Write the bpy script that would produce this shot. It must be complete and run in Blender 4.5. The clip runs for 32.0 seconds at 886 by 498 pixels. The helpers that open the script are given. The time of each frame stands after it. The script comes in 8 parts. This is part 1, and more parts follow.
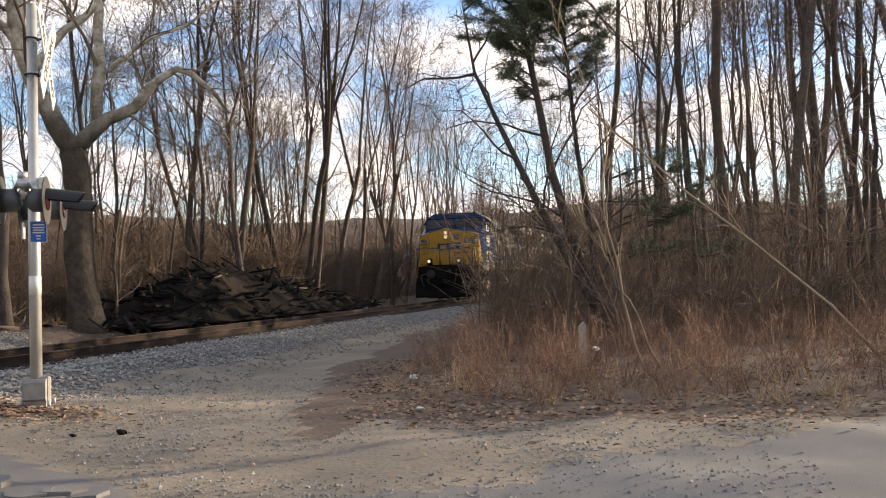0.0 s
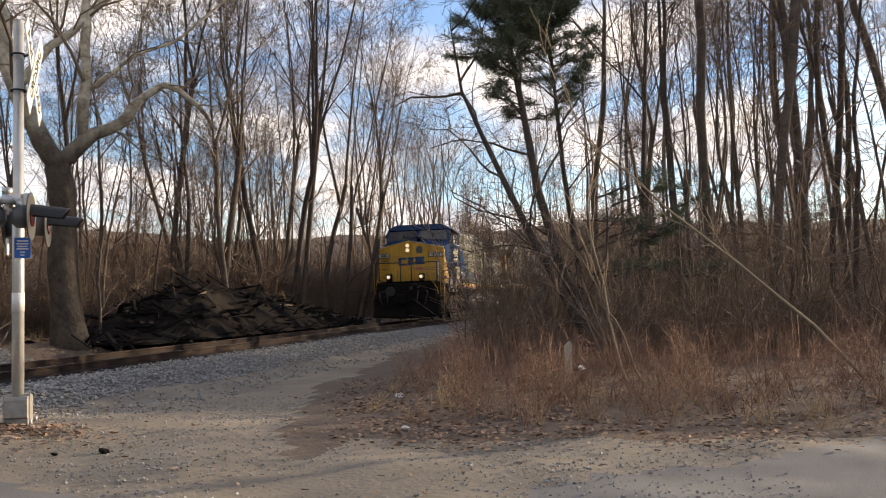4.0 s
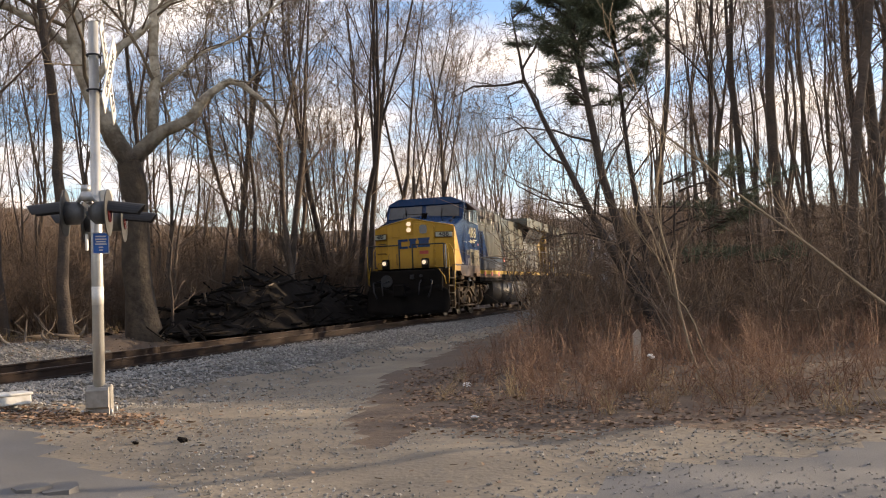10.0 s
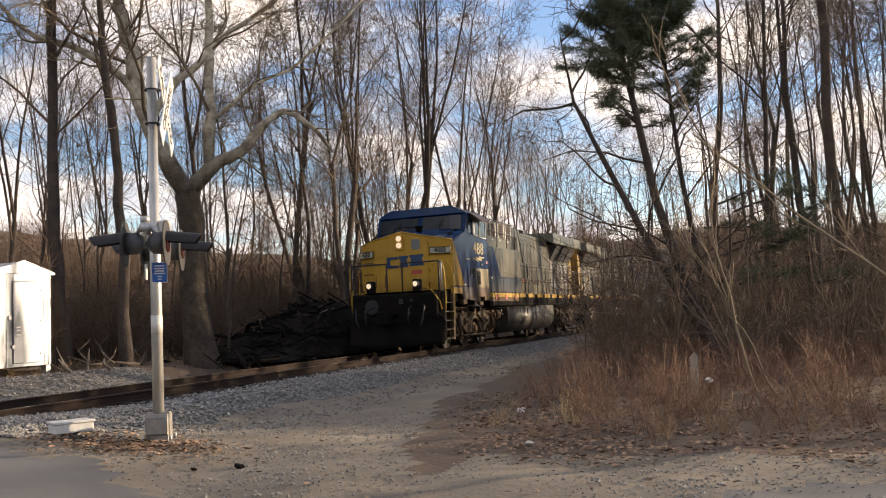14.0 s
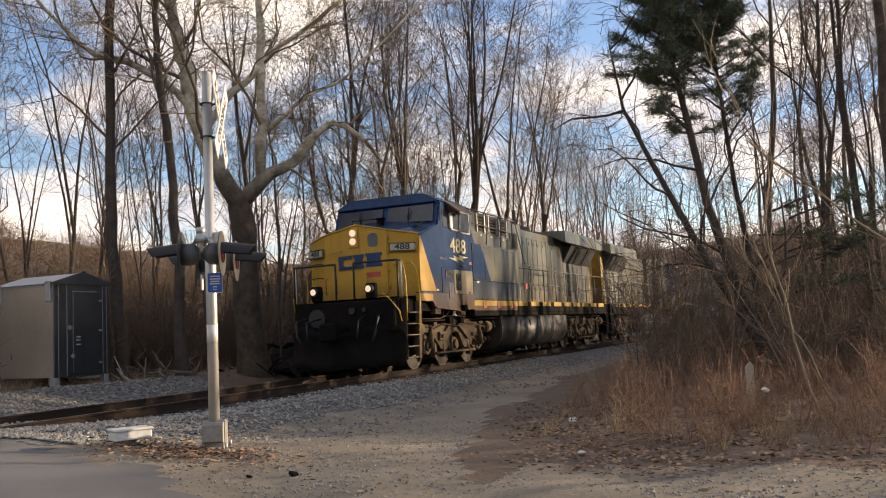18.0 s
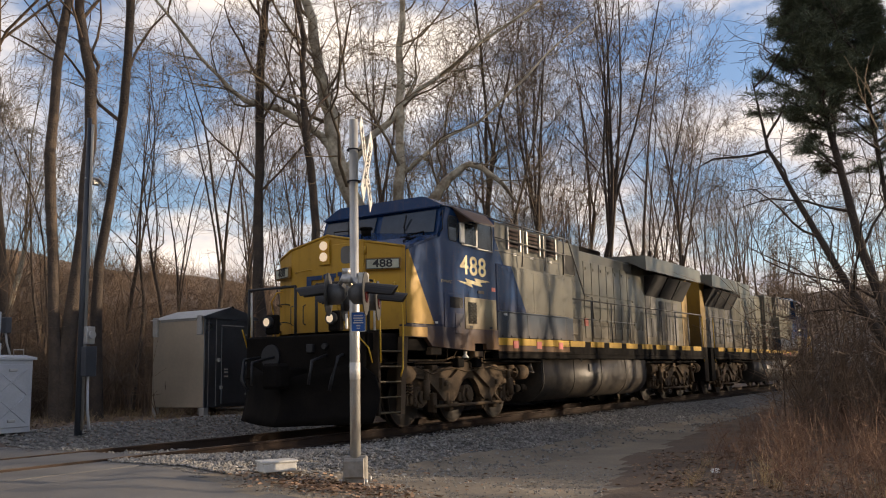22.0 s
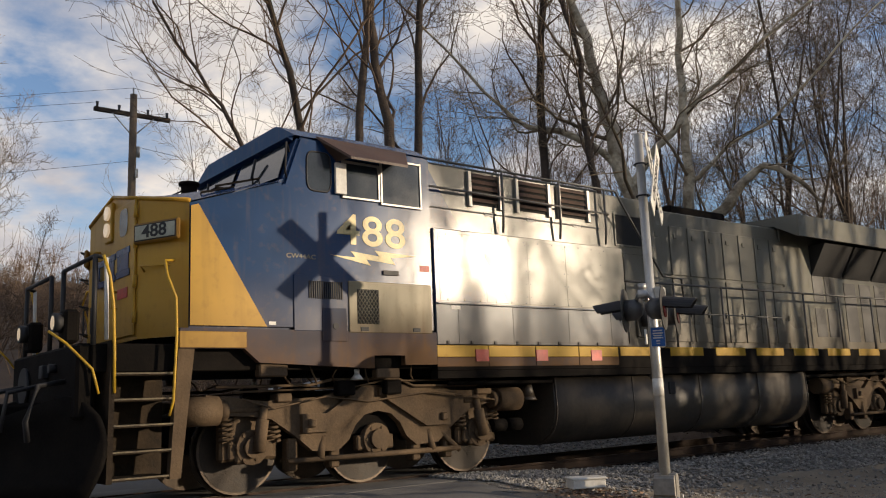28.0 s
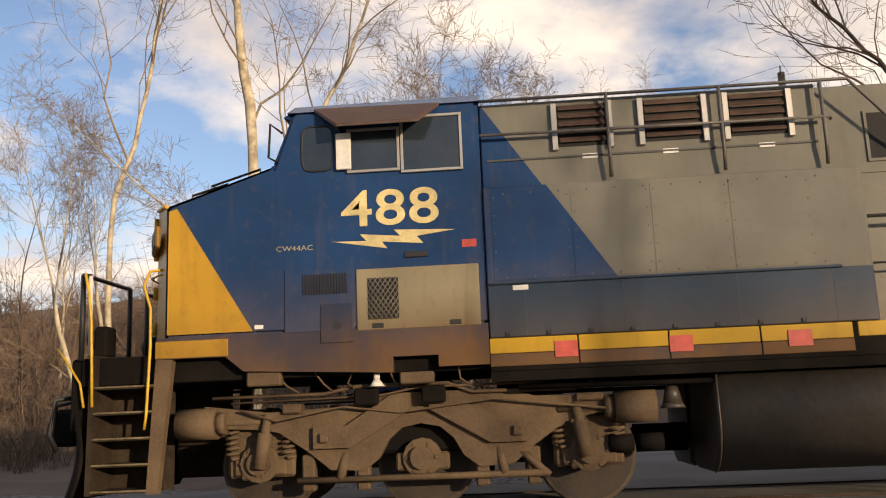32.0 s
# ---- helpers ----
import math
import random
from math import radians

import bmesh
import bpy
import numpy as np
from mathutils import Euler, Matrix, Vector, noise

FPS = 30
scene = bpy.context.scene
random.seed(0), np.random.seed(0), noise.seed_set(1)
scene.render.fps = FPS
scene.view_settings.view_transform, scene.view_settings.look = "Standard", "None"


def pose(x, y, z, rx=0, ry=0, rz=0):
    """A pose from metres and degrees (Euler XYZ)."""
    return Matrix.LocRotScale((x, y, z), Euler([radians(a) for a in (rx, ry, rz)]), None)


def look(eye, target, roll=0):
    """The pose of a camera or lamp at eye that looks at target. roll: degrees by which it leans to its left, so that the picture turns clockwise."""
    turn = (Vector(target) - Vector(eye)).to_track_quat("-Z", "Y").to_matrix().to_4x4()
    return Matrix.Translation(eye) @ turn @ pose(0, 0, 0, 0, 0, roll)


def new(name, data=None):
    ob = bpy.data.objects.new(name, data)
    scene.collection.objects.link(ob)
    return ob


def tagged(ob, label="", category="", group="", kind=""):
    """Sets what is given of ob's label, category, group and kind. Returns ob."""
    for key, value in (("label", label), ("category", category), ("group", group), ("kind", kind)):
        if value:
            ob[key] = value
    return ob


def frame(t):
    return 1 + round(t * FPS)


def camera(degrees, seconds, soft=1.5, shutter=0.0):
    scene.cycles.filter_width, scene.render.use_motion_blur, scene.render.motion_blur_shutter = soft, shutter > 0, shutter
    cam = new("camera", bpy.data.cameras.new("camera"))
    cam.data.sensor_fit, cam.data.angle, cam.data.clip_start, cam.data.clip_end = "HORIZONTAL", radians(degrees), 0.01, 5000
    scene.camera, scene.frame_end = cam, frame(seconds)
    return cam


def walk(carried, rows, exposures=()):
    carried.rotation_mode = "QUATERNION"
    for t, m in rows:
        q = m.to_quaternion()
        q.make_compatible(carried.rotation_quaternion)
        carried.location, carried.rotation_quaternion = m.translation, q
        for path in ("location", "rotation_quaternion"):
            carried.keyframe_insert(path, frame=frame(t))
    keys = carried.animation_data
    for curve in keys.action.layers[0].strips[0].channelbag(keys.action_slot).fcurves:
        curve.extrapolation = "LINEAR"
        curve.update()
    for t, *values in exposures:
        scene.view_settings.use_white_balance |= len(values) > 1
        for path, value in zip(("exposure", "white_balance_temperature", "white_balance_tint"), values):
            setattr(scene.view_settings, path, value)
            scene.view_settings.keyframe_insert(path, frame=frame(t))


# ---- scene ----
# the camera: held by hand beside the crossing, turning with the train
EXPOSURES = [(0.0, 1.17, 7200, 14), (5.0, 0.92, 7300, 15), (9.0, 1.06, 7400, 16), (13.0, 0.9, 7500, 16), (19.0, 0.74, 7500, 16), (21.5, 0.45, 7400, 16), (24.0, 0.67, 7400, 15), (27.0, 0.14, 7100, 13), (29.0, 0.04, 7100, 14), (30.0, 0.29, 7300, 15), (32.0, 0.29, 7900, 17)]
cam = camera(53.76, 32.0, soft=1.1)
PATH = [
    (0.0, 0.045, 0.103, 1.022, 14.46, 2.13, 1.76),
    (0.5, 0.046, 0.117, 1.029, 13.40, 1.03, 1.39),
    (1.0, 0.035, 0.113, 1.023, 14.10, 1.88, 1.18),
    (1.5, 0.035, 0.108, 1.029, 14.52, 1.80, 1.60),
    (2.0, 0.039, 0.108, 1.029, 14.03, 2.01, 1.53),
    (2.5, 0.045, 0.113, 1.033, 13.53, 1.93, 1.66),
    (4.5, 0.037, 0.089, 1.037, 13.57, 4.07, 1.31),
    (5.0, -0.005, 0.086, 1.031, 14.58, 5.02, 1.23),
    (5.5, -0.017, 0.074, 1.029, 17.23, 5.81, 1.29),
    (6.0, 0.005, 0.074, 1.041, 17.54, 4.79, 1.30),
    (6.5, 0.014, 0.084, 1.031, 16.78, 4.33, 1.48),
    (7.0, 0.010, 0.093, 1.026, 16.29, 4.31, 1.23),
    (7.5, -0.004, 0.087, 1.022, 18.62, 4.21, 1.68),
    (8.0, 0.007, 0.087, 1.030, 18.03, 4.22, 1.56),
    (8.5, 0.014, 0.086, 1.035, 16.90, 3.32, 1.63),
    (9.0, -0.009, 0.092, 1.032, 17.57, 2.70, 1.95),
    (9.5, -0.000, 0.085, 1.050, 18.18, 2.29, 1.79),
    (10.0, -0.011, 0.082, 1.041, 17.62, 2.68, 2.06),
    (10.5, -0.015, 0.088, 1.048, 18.15, 2.26, 1.56),
    (11.0, -0.015, 0.096, 1.049, 18.75, 1.87, 1.47),
    (11.5, -0.017, 0.083, 1.048, 19.74, 2.94, 2.13),
    (12.0, -0.010, 0.073, 1.053, 20.47, 4.16, 2.47),
    (12.5, -0.003, 0.062, 1.051, 19.75, 5.49, 2.08),
    (13.0, -0.008, 0.072, 1.047, 20.52, 4.03, 2.24),
    (13.5, 0.000, 0.073, 1.047, 21.13, 4.44, 2.70),
    (15.5, -0.013, 0.080, 1.049, 20.83, 3.71, 2.65),
    (16.0, -0.015, 0.075, 1.047, 21.31, 3.16, 2.58),
    (16.5, -0.023, 0.063, 1.053, 21.86, 3.52, 2.57),
    (17.0, -0.013, 0.046, 1.063, 22.60, 5.73, 2.43),
    (17.5, -0.005, 0.042, 1.048, 24.02, 5.46, 2.81),
    (18.0, -0.011, 0.041, 1.044, 24.29, 5.19, 2.76),
    (18.5, -0.025, 0.034, 1.055, 25.29, 5.84, 3.16),
    (19.0, -0.023, 0.027, 1.054, 25.83, 6.13, 3.44),
    (19.5, -0.016, 0.032, 1.050, 25.90, 6.10, 3.34),
    (20.0, -0.029, 0.027, 1.051, 27.01, 6.23, 3.44),
    (20.5, -0.041, 0.047, 1.051, 29.00, 6.29, 2.50),
    (21.0, -0.005, 0.091, 1.063, 31.52, 7.97, 0.57),
    (21.5, -0.027, -0.025, 1.055, 31.85, 5.38, 1.17),
    (22.0, -0.045, -0.082, 1.082, 32.75, 8.01, 1.15),
    (22.5, -0.009, -0.115, 1.063, 35.36, 6.29, 1.84),
    (23.0, 0.025, -0.105, 1.056, 34.80, 6.00, 2.28),
    (23.5, 0.009, -0.099, 1.069, 36.27, 5.87, 2.52),
    (24.0, 0.015, -0.109, 1.077, 38.69, 7.27, 2.72),
    (24.5, 0.020, -0.130, 1.071, 41.99, 7.82, 2.55),
    (26.5, 0.046, -0.164, 1.074, 46.62, 9.30, 2.56),
    (27.0, 0.034, -0.181, 1.074, 47.93, 9.53, 2.51),
    (27.5, 0.028, -0.201, 1.074, 50.56, 10.11, 2.18),
    (28.0, 0.021, -0.216, 1.061, 51.97, 9.82, 2.29),
    (28.5, 0.007, -0.221, 1.052, 53.69, 10.03, 2.26),
    (29.0, -0.000, -0.213, 1.071, 64.45, 10.49, 1.51),
    (29.5, -0.020, -0.193, 1.081, 71.20, 11.23, 2.28),
    (30.0, -0.061, -0.178, 1.074, 74.51, 11.04, 2.53),
    (30.5, -0.111, -0.161, 1.072, 83.93, 9.24, 2.22),
    (31.0, -0.168, -0.149, 1.070, 84.18, 10.45, 2.18),
    (31.5, -0.202, -0.141, 1.063, 87.42, 10.81, 2.20),
    (32.0, -0.209, -0.138, 1.057, 94.58, 10.63, 2.35),
]
walk(cam, [(t, pose(x, y, z, 90 + p, r, w)) for t, x, y, z, w, p, r in PATH],
     exposures=EXPOSURES)

# ---- daylight ----
SUN_AZ, SUN_EL = radians(49.0), radians(9.2)
world = bpy.data.worlds.new("world")
scene.world = world
world.use_nodes = True
wn, wl = world.node_tree.nodes, world.node_tree.links
wn.clear()
w_out = wn.new("ShaderNodeOutputWorld")
w_bg = wn.new("ShaderNodeBackground")
w_bg.inputs["Strength"].default_value = 0.125
sky = wn.new("ShaderNodeTexSky")
sky.sky_type, sky.sun_disc = "NISHITA", False
sky.sun_elevation, sky.sun_rotation = SUN_EL, SUN_AZ
sky.air_density, sky.dust_density, sky.ozone_density = 1.0, 0.15, 3.0
# broken cloud, laid on a flat deck overhead
geo = wn.new("ShaderNodeTexCoord")
sep = wn.new("ShaderNodeSeparateXYZ")
wl.new(geo.outputs["Generated"], sep.inputs[0])
zmax = wn.new("ShaderNodeMath"); zmax.operation = "MAXIMUM"; zmax.inputs[1].default_value = 0.0
wl.new(sep.outputs["Z"], zmax.inputs[0])
zadd = wn.new("ShaderNodeMath"); zadd.operation = "ADD"; zadd.inputs[1].default_value = 0.22
wl.new(zmax.outputs[0], zadd.inputs[0])
deck = wn.new("ShaderNodeVectorMath"); deck.operation = "DIVIDE"
comb = wn.new("ShaderNodeCombineXYZ")
for k in range(3):
    wl.new(zadd.outputs[0], comb.inputs[k])
wl.new(geo.outputs["Generated"], deck.inputs[0])
wl.new(comb.outputs[0], deck.inputs[1])
n1 = wn.new("ShaderNodeTexNoise"); n1.inputs["Scale"].default_value = 1.9
n1.inputs["Detail"].default_value = 9; n1.inputs["Roughness"].default_value = 0.56
wl.new(deck.outputs[0], n1.inputs["Vector"])
cover = wn.new("ShaderNodeValToRGB")
cover.color_ramp.elements[0].position, cover.color_ramp.elements[1].position = 0.43, 0.58
wl.new(n1.outputs["Fac"], cover.inputs["Fac"])
n2 = wn.new("ShaderNodeTexNoise"); n2.inputs["Scale"].default_value = 2.6
n2.inputs["Detail"].default_value = 6
off = wn.new("ShaderNodeVectorMath"); off.operation = "ADD"; off.inputs[1].default_value = (0.10, 0.16, 0.0)
wl.new(deck.outputs[0], off.inputs[0])
wl.new(off.outputs[0], n2.inputs["Vector"])
shade = wn.new("ShaderNodeValToRGB")
e = shade.color_ramp.elements
e[0].position, e[0].color = 0.36, (7.2, 6.95, 6.6, 1)
e[1].position, e[1].color = 0.62, (3.7, 3.85, 4.4, 1)
wl.new(n2.outputs["Fac"], shade.inputs["Fac"])
mixs = wn.new("ShaderNodeMixRGB")
wl.new(cover.outputs["Color"], mixs.inputs["Fac"])
haze = wn.new("ShaderNodeMixRGB"); haze.blend_type = "MULTIPLY"; haze.inputs["Fac"].default_value = 1.0
haze.inputs["Color2"].default_value = (1.56, 1.42, 1.48, 1)
wl.new(sky.outputs["Color"], haze.inputs["Color1"])
wl.new(haze.outputs["Color"], mixs.inputs["Color1"])
wl.new(shade.outputs["Color"], mixs.inputs["Color2"])
wl.new(mixs.outputs["Color"], w_bg.inputs["Color"])
wl.new(w_bg.outputs[0], w_out.inputs[0])

sun = new("sun", bpy.data.lights.new("sun", "SUN"))
sun.data.energy, sun.data.angle, sun.data.color = 5.0, radians(0.6), (1.0, 0.86, 0.66)
sun_way = Vector((math.sin(SUN_AZ) * math.cos(SUN_EL), math.cos(SUN_AZ) * math.cos(SUN_EL), math.sin(SUN_EL)))
sun.matrix_basis = look(sun_way * 60, (0, 0, 0))

# ---- materials ----
def mat(name, col, rough=0.7, metal=0.0, col2=None, scale=3.0, fine=40.0, bump=0.25, depth=0.01, spec=0.5,
        contrast=0.5, island=0.0, coat=0.0, emit=None):
    """A surface with broad stains, fine grain and relief, at real-world size."""
    m = bpy.data.materials.new(name)
    m.use_nodes = True
    n, l = m.node_tree.nodes, m.node_tree.links
    b = n["Principled BSDF"]
    b.inputs["Roughness"].default_value = rough
    b.inputs["Metallic"].default_value = metal
    b.inputs["Specular IOR Level"].default_value = spec
    b.inputs["Coat Weight"].default_value = coat
    col2 = col2 or tuple(c * 0.6 for c in col)
    tc = n.new("ShaderNodeTexCoord")
    a = n.new("ShaderNodeTexNoise")
    a.inputs["Scale"].default_value, a.inputs["Detail"].default_value = scale, 6
    f = n.new("ShaderNodeTexNoise")
    f.inputs["Scale"].default_value, f.inputs["Detail"].default_value = fine, 4
    l.new(tc.outputs["Object"], a.inputs["Vector"])
    l.new(tc.outputs["Object"], f.inputs["Vector"])
    add = n.new("ShaderNodeMath"); add.operation = "MULTIPLY_ADD"
    l.new(f.outputs["Fac"], add.inputs[0]); add.inputs[1].default_value = 0.45
    l.new(a.outputs["Fac"], add.inputs[2])
    r = n.new("ShaderNodeMapRange")
    r.inputs["From Min"].default_value, r.inputs["From Max"].default_value = 0.72 - contrast * 0.5, 0.72 + contrast * 0.5
    l.new(add.outputs[0], r.inputs["Value"])
    mix = n.new("ShaderNodeMixRGB")
    mix.inputs["Color1"].default_value, mix.inputs["Color2"].default_value = (*col2, 1), (*col, 1)
    l.new(r.outputs[0], mix.inputs["Fac"])
    last = mix
    if island:
        g = n.new("ShaderNodeNewGeometry")
        o = n.new("ShaderNodeObjectInfo")
        s = n.new("ShaderNodeMath"); s.operation = "ADD"
        l.new(g.outputs["Random Per Island"], s.inputs[0]); l.new(o.outputs["Random"], s.inputs[1])
        fr = n.new("ShaderNodeMath"); fr.operation = "FRACT"
        l.new(s.outputs[0], fr.inputs[0])
        q = n.new("ShaderNodeMapRange")
        q.inputs["To Min"].default_value, q.inputs["To Max"].default_value = 1 - island, 1 + island
        l.new(fr.outputs[0], q.inputs["Value"])
        hsv = n.new("ShaderNodeHueSaturation")
        l.new(q.outputs[0], hsv.inputs["Value"])
        l.new(mix.outputs[0], hsv.inputs["Color"])
        last = hsv
    l.new(last.outputs[0], b.inputs["Base Color"])
    if bump:
        bn = n.new("ShaderNodeBump")
        bn.inputs["Strength"].default_value, bn.inputs["Distance"].default_value = bump, depth
        l.new(f.outputs["Fac"], bn.inputs["Height"])
        l.new(bn.outputs[0], b.inputs["Normal"])
    rv = n.new("ShaderNodeMapRange")
    rv.inputs["To Min"].default_value, rv.inputs["To Max"].default_value = max(0.03, rough - 0.09), min(1.0, rough + 0.09)
    l.new(a.outputs["Fac"], rv.inputs["Value"])
    l.new(rv.outputs[0], b.inputs["Roughness"])
    if emit:
        b.inputs["Emission Color"].default_value = (*emit[:3], 1)
        b.inputs["Emission Strength"].default_value = emit[3]
    return m


def paint(name, col, dirt=(0.2, 0.112, 0.055), rough=0.35, amount=0.5, low=1.5, high=2.2):
    """Weathered enamel: road dust gathered by spray along the sill, streaks that run down, a semi-gloss skin."""
    m = bpy.data.materials.new(name)
    m.use_nodes = True
    n, l = m.node_tree.nodes, m.node_tree.links
    b = n["Principled BSDF"]
    tc = n.new("ShaderNodeTexCoord")
    mp = n.new("ShaderNodeMapping"); mp.inputs["Scale"].default_value = (7, 7, 0.7)
    l.new(tc.outputs["Object"], mp.inputs["Vector"])
    st = n.new("ShaderNodeTexNoise"); st.inputs["Scale"].default_value, st.inputs["Detail"].default_value = 1.0, 5
    l.new(mp.outputs[0], st.inputs["Vector"])
    br = n.new("ShaderNodeTexNoise"); br.inputs["Scale"].default_value, br.inputs["Detail"].default_value = 0.9, 7
    l.new(tc.outputs["Object"], br.inputs["Vector"])
    b.inputs["Specular IOR Level"].default_value = 0.22
    sz = n.new("ShaderNodeSeparateXYZ"); l.new(tc.outputs["Object"], sz.inputs[0])
    z = n.new("ShaderNodeMapRange")
    z.inputs["From Min"].default_value, z.inputs["From Max"].default_value = high, low
    l.new(sz.outputs["Z"], z.inputs["Value"])
    zm = n.new("ShaderNodeMath"); zm.operation = "MULTIPLY"
    l.new(z.outputs[0], zm.inputs[0]); l.new(br.outputs["Fac"], zm.inputs[1])
    sr = n.new("ShaderNodeMapRange"); sr.inputs["From Min"].default_value, sr.inputs["From Max"].default_value = 0.54, 0.78
    sr.inputs["To Min"].default_value, sr.inputs["To Max"].default_value = 0.05, 0.36
    l.new(st.outputs["Fac"], sr.inputs["Value"])
    sp = n.new("ShaderNodeTexNoise"); sp.inputs["Scale"].default_value, sp.inputs["Detail"].default_value = 9.0, 8
    l.new(tc.outputs["Object"], sp.inputs["Vector"])
    spr = n.new("ShaderNodeMapRange"); spr.inputs["From Min"].default_value, spr.inputs["From Max"].default_value = 0.56, 0.72
    spr.inputs["To Max"].default_value = 0.2
    l.new(sp.outputs["Fac"], spr.inputs["Value"])
    wear = n.new("ShaderNodeMath"); wear.operation = "ADD"
    l.new(sr.outputs[0], wear.inputs[0]); l.new(spr.outputs[0], wear.inputs[1])
    sr = wear
    tot = n.new("ShaderNodeMath"); tot.operation = "MULTIPLY_ADD"; tot.use_clamp = True
    l.new(zm.outputs[0], tot.inputs[0]); tot.inputs[1].default_value = 1.9
    l.new(sr.outputs[0], tot.inputs[2])
    am = n.new("ShaderNodeMath"); am.operation = "MULTIPLY"; am.inputs[1].default_value = amount
    l.new(tot.outputs[0], am.inputs[0])
    mix = n.new("ShaderNodeMixRGB")
    mix.inputs["Color1"].default_value, mix.inputs["Color2"].default_value = (*col, 1), (*dirt, 1)
    l.new(am.outputs[0], mix.inputs["Fac"])
    fade = n.new("ShaderNodeMixRGB"); fade.blend_type = "MULTIPLY"; fade.inputs["Fac"].default_value = 0.55
    l.new(mix.outputs[0], fade.inputs["Color1"]); l.new(br.outputs["Fac"], fade.inputs["Color2"])
    l.new(fade.outputs[0], b.inputs["Base Color"])
    rr = n.new("ShaderNodeMapRange"); rr.inputs["To Min"].default_value, rr.inputs["To Max"].default_value = rough, rough + 0.2
    l.new(am.outputs[0], rr.inputs["Value"]); l.new(rr.outputs[0], b.inputs["Roughness"])
    bn = n.new("ShaderNodeBump"); bn.inputs["Strength"].default_value, bn.inputs["Distance"].default_value = 0.12, 0.01
    l.new(br.outputs["Fac"], bn.inputs["Height"]); l.new(bn.outputs[0], b.inputs["Normal"])
    return m


M_BLUE = paint("blue_enamel", (0.011, 0.058, 0.17), dirt=(0.165, 0.115, 0.075), rough=0.17, amount=0.75, low=1.7, high=2.75)
M_YEL = paint("yellow_enamel", (0.67, 0.38, 0.05), dirt=(0.24, 0.12, 0.03), rough=0.36, amount=0.8, low=1.55, high=2.35)
M_GREY = paint("grey_enamel", (0.222, 0.216, 0.18), dirt=(0.16, 0.115, 0.07), rough=0.22, amount=0.65, low=1.7, high=2.7)
M_CREAM = paint("cream_panel", (0.36, 0.31, 0.2), dirt=(0.16, 0.10, 0.05), rough=0.4, amount=0.9, low=1.8, high=2.4)
M_SKIRT = paint("brown_dusty_skirt", (0.02, 0.045, 0.1), dirt=(0.16, 0.085, 0.038), rough=0.5, amount=1.0, low=1.55, high=2.3)
M_BAND = paint("slate_blue_dusty_band", (0.035, 0.062, 0.10), dirt=(0.13, 0.085, 0.05), rough=0.3, amount=0.55, low=1.72, high=2.3)
M_SILL = paint("sill_yellow", (0.74, 0.45, 0.03), dirt=(0.24, 0.12, 0.04), rough=0.45, amount=0.72, low=1.3, high=2.1)
M_BLACK = mat("black_underframe", (0.0055, 0.005, 0.0048), 0.85, col2=(0.013, 0.0105, 0.0085), scale=2, fine=30, bump=0.3, spec=0.08)
M_TRUCK = mat("dusty_cast_steel", (0.14, 0.095, 0.056), 0.8, col2=(0.055, 0.037, 0.023), scale=2.2, fine=30, bump=0.4, contrast=0.6, spec=0.25)
M_TANK = mat("dusty_tank_steel", (0.072, 0.058, 0.043), 0.5, col2=(0.026, 0.022, 0.018), scale=1.2, fine=14, bump=0.15)
# near-black sheets put the shade inside mesh, intakes and hood window into colour
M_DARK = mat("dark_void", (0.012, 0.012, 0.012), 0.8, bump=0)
M_RUST = mat("rusty_louvre", (0.085, 0.045, 0.03), 0.75, col2=(0.03, 0.018, 0.012), scale=6, fine=40, bump=0.3)
M_AWN = mat("brown_awning", (0.09, 0.05, 0.035), 0.55, col2=(0.05, 0.03, 0.022), scale=5, fine=60, bump=0.2)
# the blue in the base colour stands in for reflected sky
M_GLASS = mat("dark_cab_glass", (0.03, 0.042, 0.055), 0.06, scale=3, bump=0.0, spec=0.7)
M_ALU = mat("bare_aluminium", (0.40, 0.385, 0.36), 0.5, 0.6, col2=(0.4, 0.39, 0.37), scale=2, fine=18, bump=0.08)
# hut aluminium, side wall: warm reflected light put into the base colour
M_HUT = mat("tan_aluminium_sheet", (0.66, 0.57, 0.45), 0.34, 0.8, col2=(0.52, 0.45, 0.36), scale=1.2, fine=12, bump=0.06)
M_RAILING = mat("grey_handrail", (0.12, 0.12, 0.115), 0.5, col2=(0.07, 0.06, 0.05), scale=6)
M_YRAIL = mat("yellow_handrail", (0.7, 0.42, 0.03), 0.45, col2=(0.45, 0.26, 0.03), scale=8)
M_WHEEL = mat("worn_wheel_steel", (0.04, 0.027, 0.017), 0.65, 0.1, col2=(0.016, 0.012, 0.009), scale=5)
M_RIM = mat("polished_rim", (0.1, 0.075, 0.055), 0.45, 0.6, scale=5, bump=0.05)
M_STEPB = mat("dusty_step_steel", (0.05, 0.035, 0.022), 0.85, col2=(0.018, 0.013, 0.009), scale=5, fine=30, bump=0.4, spec=0.2)
M_STEPE = mat("worn_step_edge", (0.22, 0.17, 0.09), 0.6, col2=(0.06, 0.045, 0.03), scale=8)
M_NUM = mat("pale_yellow_lettering", (0.75, 0.62, 0.3), 0.45, scale=5, bump=0.05)
M_MARK = mat("faded_cream_lettering", (0.34, 0.30, 0.2), 0.5, scale=8, bump=0.05)
M_WHITE = mat("white_paint", (0.75, 0.74, 0.7), 0.5, col2=(0.55, 0.53, 0.48), scale=6, bump=0.1)
M_REDST = mat("red_sticker", (0.55, 0.08, 0.06), 0.5, scale=8, bump=0)
M_LAMP = mat("lit_lamp", (0.7, 0.6, 0.48), 0.2, bump=0, emit=(1.0, 0.8, 0.55, 0.4))
